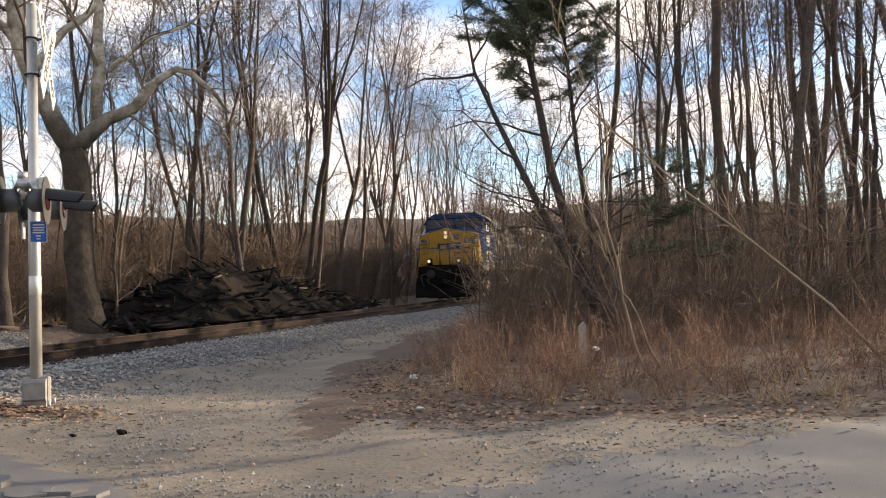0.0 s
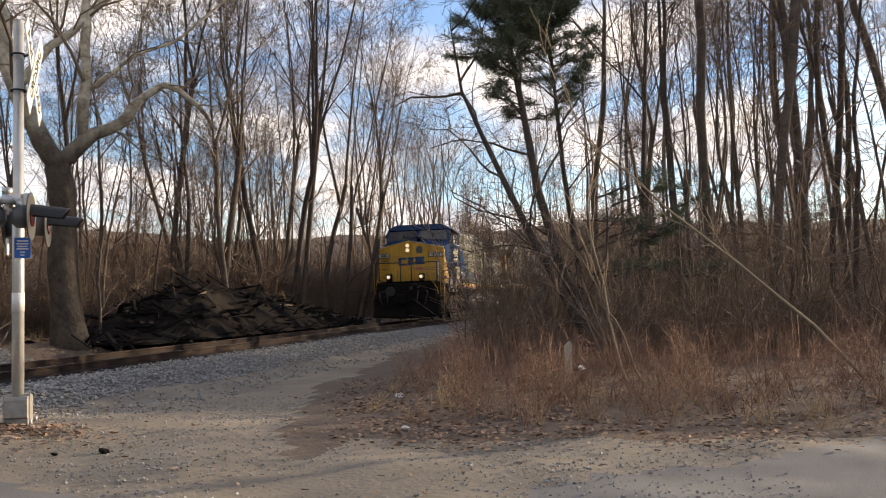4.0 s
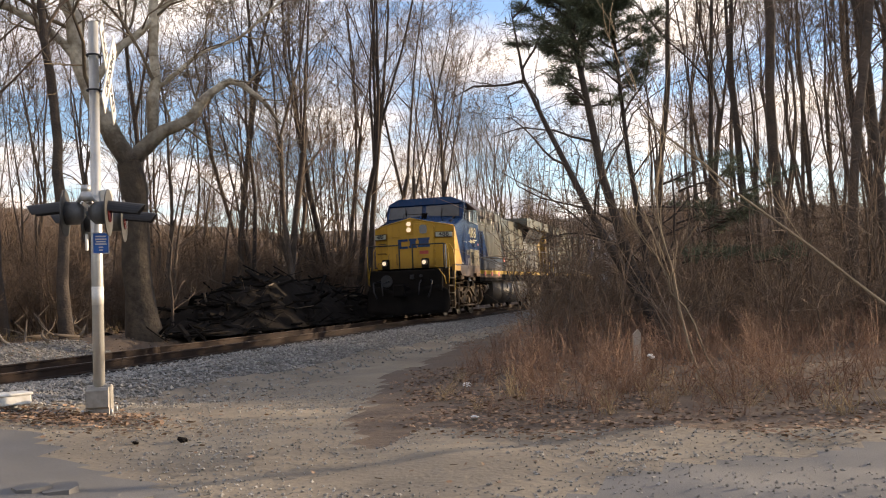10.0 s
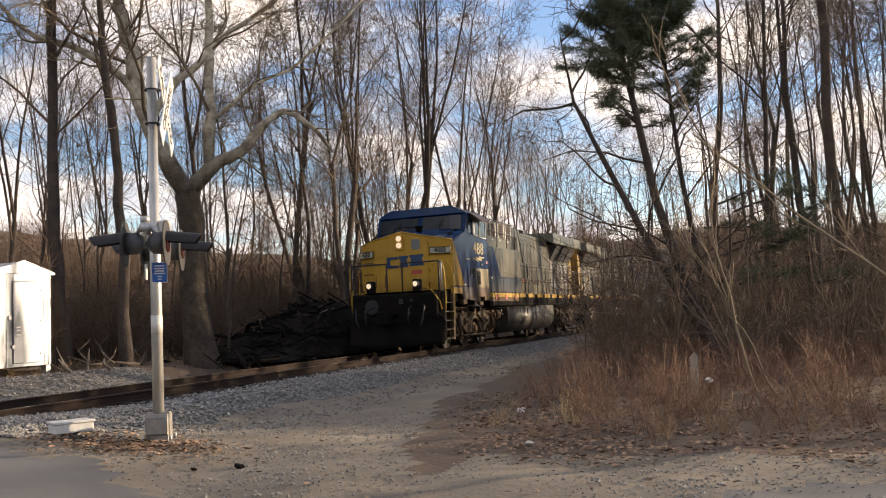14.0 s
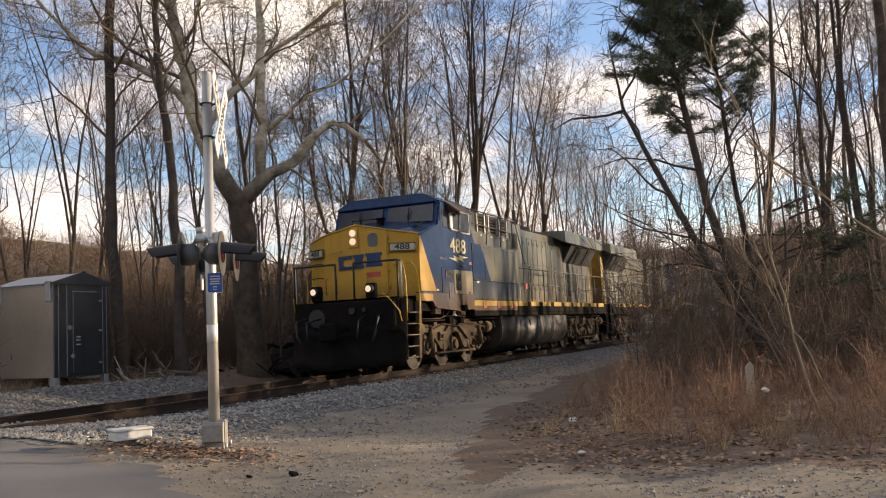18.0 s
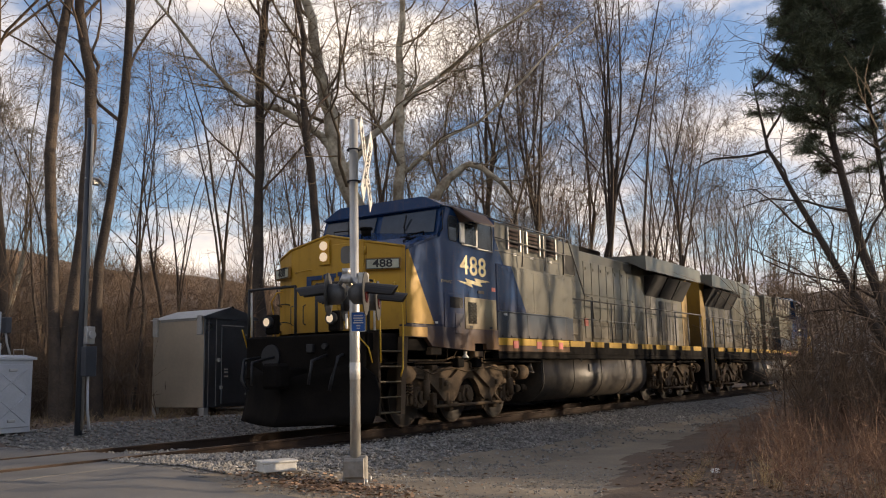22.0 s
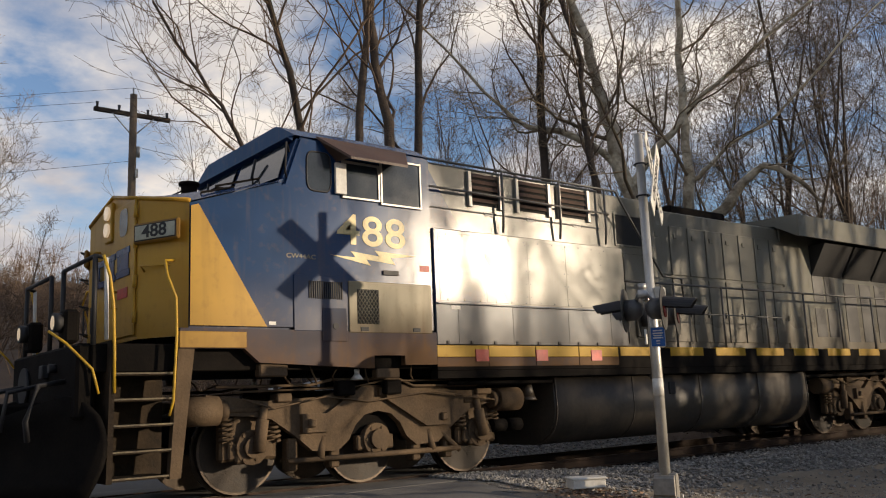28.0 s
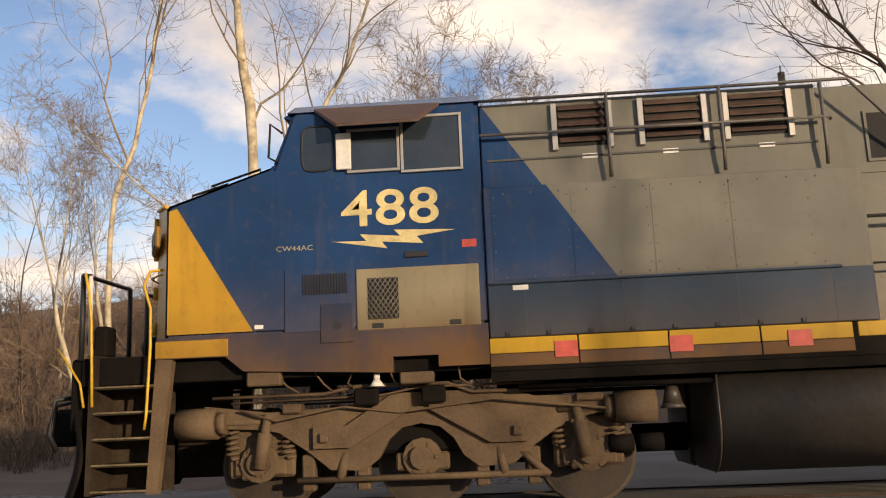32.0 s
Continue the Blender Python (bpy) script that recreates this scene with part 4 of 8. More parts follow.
        box(bm, a, b, 2.38, 3.66, 1.86, 2.5, 0.008)
        pnl = lpart("battery_door", bm, M_CREAM, L, "cream lower cab access door")
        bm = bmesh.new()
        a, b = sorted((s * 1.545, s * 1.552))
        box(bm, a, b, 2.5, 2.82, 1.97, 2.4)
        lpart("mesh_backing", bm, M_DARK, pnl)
        bm = bmesh.new()
        a, b = sorted((s * 1.552, s * 1.558))
        for k in range(-6, 7):
            for sg in (1, -1):
                c0 = 2.66 + k * 0.052
                pts = []
                for z in (1.97, 2.4):
                    pts.append((c0 + sg * (z - 2.185) * 0.7, z))
                y0, z0 = pts[0]; y1, z1 = pts[1]
                lo, hi = 2.5, 2.82
                def at_y(y):
                    return z0 + (z1 - z0) * (y - y0) / (y1 - y0)
                if y0 > y1:
                    (y0, z0), (y1, z1) = (y1, z1), (y0, z0)
                ya, yb = max(lo, y0), min(hi, y1)
                if ya < yb:
                    za, zb = z0 + (z1 - z0) * (ya - y0) / (y1 - y0), z0 + (z1 - z0) * (yb - y0) / (y1 - y0)
                    tube(bm, [(b, ya, za), (b, yb, zb)], 0.006, 4)
        lpart("mesh_grille", bm, M_GREY, pnl)
        bm = bmesh.new()
        a, b = sorted((s * 1.53, s * 1.546))
        box(bm, a, b, 1.62, 2.36, 1.87, 2.54, 0.006)
        lp = lpart("sand_door", bm, M_BLUE, L)
        bm = bmesh.new()
        for k in range(16):
            box(bm, *sorted((s * 1.546, s * 1.56)), 1.82 + k * 0.03, 1.835 + k * 0.03, 2.26, 2.47)
        lpieces("vent_slat", bm, M_BLKPL, lp)
        bm = bmesh.new()
        disc(bm, (0, 2.18, 1.93), 0, 0.04, s * 1.546, s * 1.565, 12)
        for y in (2.6, 3.4):
            box(bm, *sorted((s * 1.546, s * 1.556)), y - 0.06, y + 0.06, 1.88, 1.93, 0.004)
        box(bm, *sorted((s * 1.532, s * 1.556)), 2.9, 3.14, 2.6, 2.66, 0.004)
        lpieces("latch", bm, M_BLKPL, lp)
        bm = bmesh.new()
        box(bm, *sorted((s * 1.546, s * 1.556)), 2.0, 2.34, 1.75, 2.15, 0.004)
        lpart("sand_hatch", bm, M_SKIRT, lp)
        # sill below the cab
        bm = bmesh.new()
        prism(bm, [(0.25, 1.66), (0.25, 1.88), (3.73, 1.88), (3.73, 1.46), (3.21, 1.46), (3.21, 1.58), (2.74, 1.58), (2.74, 1.42), (1.18, 1.5), (0.99, 1.66)], 0, s * 1.45, s * 1.54)
        bmesh.ops.recalc_face_normals(bm, faces=bm.faces[:])
        lpart("cab_skirt", bm, M_SKIRT, L, "dusty brown cab skirt")
        bm = bmesh.new()
        box(bm, *sorted((s * 1.45, s * 1.545)), 0.24, 1.02, 1.665, 1.845, 0.006)
        lpart("corner_plate", bm, M_YEL, L, "yellow corner plate")
        # long sill
        bm = bmesh.new()
        a, b = sorted((s * 1.42, s * 1.535))
        for k in range(4):
            box(bm, a, b, 3.735 + k * 0.9, 3.735 + k * 0.9 + 0.885, 1.56, 1.715, 0.005)
        for k in range(9):
            y0 = 7.37 + k * 1.26
            box(bm, a, b, y0, y0 + 0.9, 1.57, 1.715, 0.006)
        lpieces("side_sill", bm, M_SILL, L, "yellow sill stripe stained with dust")
        bm = bmesh.new()
        box(bm, *sorted((s * 1.40, s * 1.528)), 3.735, 18.9, 1.38, 1.70, 0.008)
        lpart("sill_web", bm, M_BLACK, L)
        for k in range(4):
            bm = bmesh.new()
            box(bm, *sorted((s * 1.44, s * 1.532)), 3.735 + k * 0.9, 3.735 + k * 0.9 + 0.89, 1.43, 1.556, 0.005)
            lpart("side_skirt", bm, M_SKIRT, L, "dusty slate-brown skirt plate")
        bm = bmesh.new()
        box(bm, *sorted((s * 1.38, s * 1.53)), 3.735, 18.9, 1.28, 1.378)
        for y in (2.3, 3.0, 8.6, 10.2, 12.6, 16.2):
            box(bm, *sorted((s * 1.25, s * 1.4)), y, y + 0.25, 1.1, 1.28, 0.02)
        tube(bm, [(s * 1.4, 4.0, 1.22), (s * 1.4, 6.5, 1.2), (s * 1.4, 13.0, 1.18), (s * 1.4, 18.0, 1.2)], 0.03, 6)
        lpart("under_sill", bm, M_BLACK, L)
        bm = bmesh.new()
        for y in (1.5, 1.9, 2.3, 2.68, 3.4, 4.1):
            tube(bm, [(s * 1.40, y, 1.46), (s * 1.36, y + random.uniform(-.12, .15), 1.34), (s * 1.28, y + random.uniform(-.2, .2), 1.26)], 0.012, 5)
        box(bm, *sorted((s * 1.36, s * 1.5)), 1.2, 1.56, 1.34, 1.49, 0.015)
        box(bm, *sorted((s * 1.36, s * 1.5)), 2.8, 3.15, 1.3, 1.42, 0.015)
        lpieces("air_hose", bm, M_TRUCK, L)
        bm = bmesh.new()
        disc(bm, (s * 1.42, 2.55, 0), 2, 0.035, 1.36, 1.42, 8)
        disc(bm, (s * 1.42, 2.55, 0), 2, 0.085, 1.29, 1.36, 10, r1=0.03)
        lpart("step_light", bm, M_WHITE, L)
        # bell hanging ahead of the tank
        bm = bmesh.new()
        disc(bm, (s * 1.3, 5.55, 0), 2, 0.13, 0.95, 1.0, 12, r1=0.1)
        disc(bm, (s * 1.3, 5.55, 0), 2, 0.1, 1.0, 1.18, 12, r1=0.06)
        lpart("bell", bm, M_TANK, L)
        # equipment cabinets behind the cab
        bm = bmesh.new()
        box(bm, *sorted((s * 1.2, s * 1.53)), 3.74, 7.6, 1.72, 3.3, 0.012)
        dn = Vector((0, 1.56, 1.04)).normalized()
        split_paint(bm, (0, 4.04, 3.84), dn, -1, 1)
        split_paint(bm, (0, 0, 2.27), Vector((0, 0, 1)), -1, 2)
        eq = lpart("equipment_cabinet", bm, [M_GREY, M_BLUE, M_BAND], L, "grey cabinet with a blue diagonal")
        bm = bmesh.new()
        for y in (4.12, 5.12, 6.25, 7.2):
            box(bm, *sorted((s * 1.53, s * 1.533)), y, y + 0.006, 1.73, 2.25)
        lpieces("panel_seam", bm, M_SEAM, eq)
        bm = bmesh.new()
        for y in np.arange(3.95, 7.2, 0.29):
            for z in (3.22, 2.33):
                disc(bm, (0, float(y), z), 0, 0.012, s * 1.53, s * 1.54, 5)
        for y0_, y1_ in ((3.82, 4.64), (4.655, 5.455), (5.47, 6.25), (6.265, 7.07)):
            for z in np.arange(2.42, 3.2, 0.19):
                for y in (y0_ + 0.03, y1_ - 0.03):
                    disc(bm, (0, y, float(z)), 0, 0.009, s * 1.53, s * 1.538, 5)
        lpieces("bolt", bm, M_SEAM, eq)
        bm = bmesh.new()
        for y0_, y1_ in ((3.82, 4.64), (4.65, 5.46), (5.468, 6.255), (6.263, 7.07)):
            box(bm, *sorted((s * 1.53, s * 1.534)), y0_, y1_, 2.31, 3.24, 0.002)
        split_paint(bm, (0, 4.04, 3.84), dn, -1, 1)
        lpieces("side_panel", bm, [M_GREY, M_BLUE], eq)
        bm = bmesh.new()
        box(bm, *sorted((s * 1.53, s * 1.56)), 3.76, 7.29, 2.262, 2.29, 0.006)
        lpart("drip_flange", bm, M_BAND, eq)
        bm = bmesh.new()
        for y in np.arange(3.9, 7.25, 0.42):
            box(bm, *sorted((s * 1.528, s * 1.546)), float(y), float(y) + 0.05, 1.735, 1.775, 0.004)
        lpieces("door_catch", bm, M_BLKPL, eq)
        # upper hood with louvred air intakes
        bm = bmesh.new()
        box(bm, *sorted((s * 0.9, s * 1.36)), 3.74, 7.3, 3.3, 4.27, 0.012)
        split_paint(bm, (0, 4.04, 3.84), dn, -1, 1)
        hd = lpart("upper_hood", bm, [M_GREY, M_BLUE], L)
        for y0, y1 in ((4.57, 5.1), (5.49, 6.1), (6.38, 6.98)):
            # flat black sheet painted as the shaded depth behind the louvres
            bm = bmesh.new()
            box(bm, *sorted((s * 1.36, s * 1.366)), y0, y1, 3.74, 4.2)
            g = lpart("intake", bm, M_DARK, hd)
            bm = bmesh.new()
            for k in range(5):
                z = 3.78 + k * 0.09
                prism(bm, [(s * 1.366, z + 0.05), (s * 1.40, z), (s * 1.40, z + 0.012), (s * 1.366, z + 0.064)], 1, y0 + 0.02, y1 - 0.02)
            bmesh.ops.recalc_face_normals(bm, faces=bm.faces[:])
            lpieces("louvre", bm, M_RUST, g, "rusty intake louvre")
            bm = bmesh.new()
            for y in (y0 - 0.06, y1):
                box(bm, *sorted((s * 1.36, s * 1.41)), y, y + 0.06, 3.7, 4.22, 0.004)
            lpieces("intake_frame", bm, M_ALU, g)
        bm = bmesh.new()
        for z in (3.62,):
            box(bm, *sorted((s * 1.36, s * 1.375)), 3.8, 7.28, z, z + 0.02)
        lpart("hood_seam", bm, M_SEAM, hd)
        handrail(L, [(s * 1.45, 3.72, 4.28), (s * 1.47, 7.6, 4.26), (s * 1.42, 8.1, 3.7), (s * 1.3, 8.9, 2.95), (s * 1.3, 9.4, 2.93), (s * 1.3, 9.45, 2.35)], 0.02, M_RAILING)
        handrail(L, [(s * 1.36, 3.68, 3.89), (s * 1.47, 3.75, 3.89), (s * 1.47, 7.4, 3.86), (s * 1.38, 7.42, 3.86)], 0.018, M_RAILING)
        for y in (5.1, 6.28, 7.32):
            handrail(L, [(s * 1.47, y, 4.27), (s * 1.47, y, 3.6), (s * 1.44, y, 3.36)], 0.02, M_RAILING, "rail_post")
        # raised hood with a small window, then the engine hood
        bm = bmesh.new()
        box(bm, *sorted((s * 0.4, s * 1.2)), 7.31, 8.9, 1.72, 4.28, 0.015)
        md = lpart("blower_hood", bm, M_GREY, L)
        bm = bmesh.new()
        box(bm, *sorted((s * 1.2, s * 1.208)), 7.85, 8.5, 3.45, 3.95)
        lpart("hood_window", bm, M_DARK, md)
        bm = bmesh.new()
        for q in ((7.82, 8.53, 3.95, 3.98), (7.82, 8.53, 3.42, 3.45), (7.82, 7.85, 3.45, 3.95), (8.5, 8.53, 3.45, 3.95)):
            box(bm, *sorted((s * 1.2, s * 1.22)), *q)
        box(bm, *sorted((s * 1.2, s * 1.215)), 7.5, 8.6, 3.3, 3.32)
        box(bm, *sorted((s * 1.2, s * 1.215)), 8.0, 8.02, 1.8, 3.3)
        box(bm, *sorted((s * 1.2, s * 1.25)), 8.2, 8.5, 1.9, 2.3, 0.01)
        lpart("hood_trim", bm, M_GREY, md)
        bm = bmesh.new()
        box(bm, *sorted((s * 1.22, s * 1.25)), 9.0, 9.2, 2.15, 2.35)
        lpart("warning_plate", bm, M_REDST, md)
        bm = bmesh.new()
        box(bm, *sorted((s * 0.2, s * 1.0)), 8.9, 13.2, 1.72, 4.22, 0.02)
        eh = lpart("engine_hood", bm, M_GREY, L, "streaked grey engine hood with tall doors")
        bm = bmesh.new()
        for k in range(8):
            y = 9.0 + k * 0.54
            box(bm, *sorted((s * 1.0, s * 1.022)), y, y + 0.5, 1.85, 3.0, 0.006)
            box(bm, *sorted((s * 1.0, s * 1.022)), y, y + 0.5, 3.05, 3.95, 0.006)
            box(bm, *sorted((s * 1.02, s * 1.05)), y + 0.42, y + 0.46, 2.3, 2.4)
            box(bm, *sorted((s * 1.02, s * 1.04)), y + 0.1, y + 0.2, 3.72, 3.8)
        lpieces("hood_door", bm, M_GREY, eh)
        # radiator section with overhanging wings
        bm = bmesh.new()
        box(bm, *sorted((s * 0.2, s * 1.02)), 13.2, 18.6, 1.72, 4.25, 0.02)
        rh = lpart("radiator_hood", bm, M_GREY, L)
        bm = bmesh.new()
        prism(bm, [(s * 0.1, 4.26), (s * 1.0, 4.252), (s * 1.5, 3.98), (s * 1.55, 3.98), (s * 1.55, 4.42), (s * 0.1, 4.47)], 1, 13.05, 18.7)
        bmesh.ops.recalc_face_normals(bm, faces=bm.faces[:])
        lpart("radiator_wing", bm, M_GREY, rh, "grey overhanging radiator wing")
        bm = bmesh.new()
        for k in range(3):
            y = 14.3 + k * 1.3
            prism(bm, [(s * 1.03, 3.3), (s * 1.4, 3.95), (s * 1.02, 3.95)], 1, y, y + 1.2)
        bmesh.ops.recalc_face_normals(bm, faces=bm.faces[:])
        lpieces("radiator_screen", bm, M_BLKPL, rh)
        bm = bmesh.new()
        for k in range(2):
            for j in range(2):
                box(bm, *sorted((s * 1.02, s * 1.03)), 14.3 + k * 0.5, 14.7 + k * 0.5, 2.0 + j * 0.75, 2.6 + j * 0.75)
        for k in range(3):
            box(bm, *sorted((s * 1.02, s * 1.03)), 15.6 + k * 0.7, 16.1 + k * 0.7, 1.9, 3.2)
        lpieces("vent_panel", bm, M_BLKPL, rh)
        bm = bmesh.new()
        box(bm, *sorted((s * 0.3, s * 1.03)), 18.0, 18.63, 1.72, 4.2, 0.012)
        lpart("hood_end", bm, M_DULLY, rh, "dusty yellow end of the long hood")
        # walkway rail
        handrail(L, [(s * 1.47, 7.3, 2.78), (s * 1.47, 18.7, 2.84), (s * 1.4, 19.1, 2.75)], 0.02, M_RAILING)
        handrail(L, [(s * 1.47, 7.6, 2.3), (s * 1.47, 12.2, 2.3)], 0.012, M_RAILING, "lower_rail")
        for k in range(9):
            y = 7.55 + k * 1.38
            handrail(L, [(s * 1.47, y, 1.6), (s * 1.47, y, 2.8)], 0.02, M_RAILING, "rail_post")
        # fuel tank
        bm = bmesh.new()
        prism(bm, [(s * 0.1, 1.27), (s * 1.44, 1.27)] + [(s * (0.94 + 0.52 * math.cos(q)), 0.82 + 0.54 * math.sin(q)) for q in [-0.1745 * i for i in range(10)]] + [(s * 0.1, 0.28)], 1, 5.95, 12.9)
        bmesh.ops.recalc_face_normals(bm, faces=bm.faces[:])
        bmesh.ops.bevel(bm, geom=[e2 for e2 in bm.edges if e2.calc_face_angle(0) > 0.7 and len(e2.link_faces) == 2], offset=0.03, segments=2, affect="EDGES")
        for f in bm.faces:
            f.smooth = abs(f.normal.y) < 0.5
        tk = lpart("fuel_tank", bm, M_TANK, L, "dusty dark fuel tank")
        bm = bmesh.new()
        for y in (5.97, 7.7, 9.45, 11.2, 12.86):
            tube(bm, [(s * 1.446, y, 1.26)] + [(s * (0.94 + 0.524 * math.cos(q)), y, 0.82 + 0.544 * math.sin(q)) for q in [-0.2 * i for i in range(8)]], 0.012, 5)
        lpieces("weld_seam", bm, M_TANK, tk)
        bm = bmesh.new()
        disc(bm, (s * 1.4, 8.2, 0), 2, 0.06, 1.2, 1.34, 10)
        box(bm, *sorted((s * 1.44, s * 1.48)), 8.6, 8.75, 0.95, 1.15, 0.01)
        lpieces("filler", bm, M_BLKPL, tk)
        bm = bmesh.new()
        disc(bm, (0, 5.62, 0.62), 1, 0.16, 5.3, 5.9, 14)
        for q in (4.9, 5.2):
            disc(bm, (s * 1.2, q, 0.62), 1, 0.09, q, q + 0.24, 10)
        lpieces("air_reservoir", bm, M_BLACK, L)
        # front steps
        bm = bmesh.new()
        prism(bm, [(-0.49, 0.3), (-0.47, 1.74), (-0.42, 1.74), (-0.43, 0.3)], 0, s * 1.02, s * 1.52)
        bmesh.ops.recalc_face_normals(bm, faces=bm.faces[:])
        box(bm, *sorted((s * 0.98, s * 1.03)), -0.44, 0.25, 0.3, 1.74)
        lpart("stair_stringer", bm, M_STEPB, L)
        bm = bmesh.new()
        prism(bm, [(0.16, 0.3), (0.24, 1.66), (0.42, 1.66), (0.28, 0.3)], 0, s * 1.42, s * 1.52)
        bmesh.ops.recalc_face_normals(bm, faces=bm.faces[:])
        lpart("stair_back_post", bm, M_TRUCK, L)
        for k in range(5):
            z = 0.345 + k * 0.265
            bm = bmesh.new()
            y = -0.43
            box(bm, *sorted((s * 1.03, s * 1.5)), y, 0.16 + k * 0.02, z - 0.03, z, 0.004)
            st = lpart("step", bm, M_STEPB, L)
            bm = bmesh.new()
            box(bm, *sorted((s * 1.5, s * 1.515)), y, 0.16 + k * 0.02, z - 0.014, z + 0.003)
            lpart("step_edge", bm, M_STEPE, st, "worn yellow step edge")
        handrail(L, [(s * 1.53, -0.43, 1.2), (s * 1.54, -0.44, 1.6), (s * 1.54, -0.46, 2.1), (s * 1.53, -0.5, 2.4), (s * 1.5, -0.56, 2.62)], 0.016, M_YRAIL, "grab_rail", "yellow grab rail")
        handrail(L, [(s * 1.54, 0.14, 0.95), (s * 1.57, 0.17, 1.1), (s * 1.57, 0.2, 1.8), (s * 1.56, 0.19, 2.2), (s * 1.53, 0.1, 2.45), (s * 1.42, 0.12, 2.62), (s * 1.36, 0.24, 2.64)], 0.016, M_YRAIL, "grab_rail", "yellow grab rail")
        # rear steps, plain
        bm = bmesh.new()
        box(bm, *sorted((s * 1.0, s * 1.5)), 18.75, 19.25, 0.5, 1.7, 0.02)
        lpart("rear_stairwell", bm, M_BLACK, L)
        handrail(L, [(s * 1.5, 18.75, 1.2), (s * 1.5, 18.75, 2.8)], 0.02, M_YRAIL, "grab_rail")
        # ditch lights
        bm = bmesh.new()
        box(bm, s * 0.75 - 0.13, s * 0.75 + 0.13, -0.76, -0.6, 1.76, 2.12, 0.03)
        dl = lpart("ditch_light_box", bm, M_BLACK, L)
        bm = bmesh.new()
        tube(bm, [(s * 0.75, -0.76, 1.98), (s * 0.75, -0.85, 1.98)], 0.105, 18)
        lpart("ditch_light_rim", bm, M_BLKPL, dl)
        bm = bmesh.new()
        disc(bm, (s * 0.75, 0, 1.98), 1, 0.075, -0.853, -0.845, 18)
        lpart("ditch_light", bm, M_LAMP if lead else M_LENS, dl, "lit ditch light" if lead else "")
        # front platform rail
        for q in (0.25, 1.42):
            handrail(L, [(s * q, -0.62, 1.7), (s * q, -0.62, 2.62)], 0.028, M_BLKPL, "rail_post")
        handrail(L, [(s * 0.25, -0.62, 2.62), (s * 1.42, -0.62, 2.62), (s * 1.46, -0.52, 2.6)], 0.025, M_BLKPL)
        handrail(L, [(s * 1.46, -0.52, 2.6), (s * 1.46, -0.5, 1.75)], 0.022, M_WHITE)
        # brake hoses
        handrail(L, [(s * 0.95, -0.74, 1.35), (s * 1.1, -1.05, 1.3), (s * 1.05, -1.15, 0.95), (s * 0.95, -1.1, 0.75)], 0.03, M_BLKPL, "air_line")
        handrail(L, [(s * 0.6, -0.76, 1.35), (s * 0.7, -1.25, 1.25), (s * 0.66, -1.3, 0.85)], 0.025, M_BLKPL, "air_line")
        handrail(L, [(s * 1.2, -1.0, 1.85), (s * 1.3, -0.85, 1.72), (s * 1.42, -0.62, 1.45), (s * 1.45, -0.56, 1.2)], 0.014, M_YRAIL, "cut_lever")
    # frame, decks, pilot
    bm = bmesh.new()
    box(bm, -1.4, 1.4, -0.62, 19.2, 1.42, 1.715, 0.01)
    lpart("deck_frame", bm, M_BLACK, L)
    bm = bmesh.new()
    box(bm, -1.36, 1.36, -0.76, -0.58, 0.95, 1.72, 0.03)
    lpart("end_plate", bm, M_BLACK, L)
    bm = bmesh.new()
    for s in (-1, 1):
        nu, nv = 9, 6
        skin = []
        for back in (0, 1):
            rows_ = []
            for i in range(nu + 1):
                u = i / nu
                topz = 0.93 + 0.30 * u - 0.30 * max(0.0, (u - 0.72) / 0.28) ** 2
                col = []
                for j in range(nv + 1):
                    v = j / nv
                    col.append(bm.verts.new((s * (1.52 * u + 0.04 * math.sin(3.14 * v) * u), -1.42 + 0.72 * u ** 1.25 + 0.16 * math.sin(3.14 * v * 0.8) + 0.05 * back, 0.14 + 0.05 * u + (topz - 0.14) * v)))
                rows_.append(col)
            skin.append(rows_)
        for rows_ in skin:
            for i in range(nu):
                for j in range(nv):
                    bm.faces.new((rows_[i][j], rows_[i + 1][j], rows_[i + 1][j + 1], rows_[i][j + 1]))
        A, Bk = skin
        for i in range(nu):
            bm.faces.new((A[i][0], A[i + 1][0], Bk[i + 1][0], Bk[i][0]))
            bm.faces.new((A[i][nv], A[i + 1][nv], Bk[i + 1][nv], Bk[i][nv]))
        for j in range(nv):
            bm.faces.new((A[nu][j], A[nu][j + 1], Bk[nu][j + 1], Bk[nu][j]))
    bmesh.ops.recalc_face_normals(bm, faces=bm.faces[:])
    for f in bm.faces:
        f.smooth = True
    lpart("snow_plow", bm, M_BLACK, L, "black snow plow pilot")
    bm = bmesh.new()
    box(bm, -0.16, 0.16, -1.3, -0.74, 0.85, 1.15, 0.04)
    box(bm, -0.2, 0.22, -1.55, -1.25, 0.78, 1.22, 0.05)
    lpart("coupler", bm, M_BLACK, L)
    bm = bmesh.new()
    box(bm, -0.16, 0.16, 19.2, 19.9, 0.85, 1.15, 0.04)
    lpart("rear_coupler", bm, M_BLACK, L)
    bm = bmesh.new()
    disc(bm, (-0.7, 0, 1.35), 1, 0.22, -0.80, -0.76, 20)
    disc(bm, (0.6, 0, 1.5), 1, 0.05, -0.84, -0.76, 10)
    box(bm, 0.2, 0.34, -0.84, -0.76, 1.4, 1.55, 0.01)
    lpieces("pilot_fitting", bm, M_BLKPL, L)
    bm = bmesh.new()
    box(bm, -0.6, 0.6, 8.9, 13.2, 4.2, 4.3, 0.02)
    box(bm, -0.35, 0.45, 10.4, 12.2, 4.3, 4.55, 0.03)
    disc(bm, (0.3, 9.6, 0), 2, 0.14, 4.3, 4.5, 10)
    disc(bm, (0.0, 9.3, 0), 2, 0.11, 4.3, 4.5, 10)
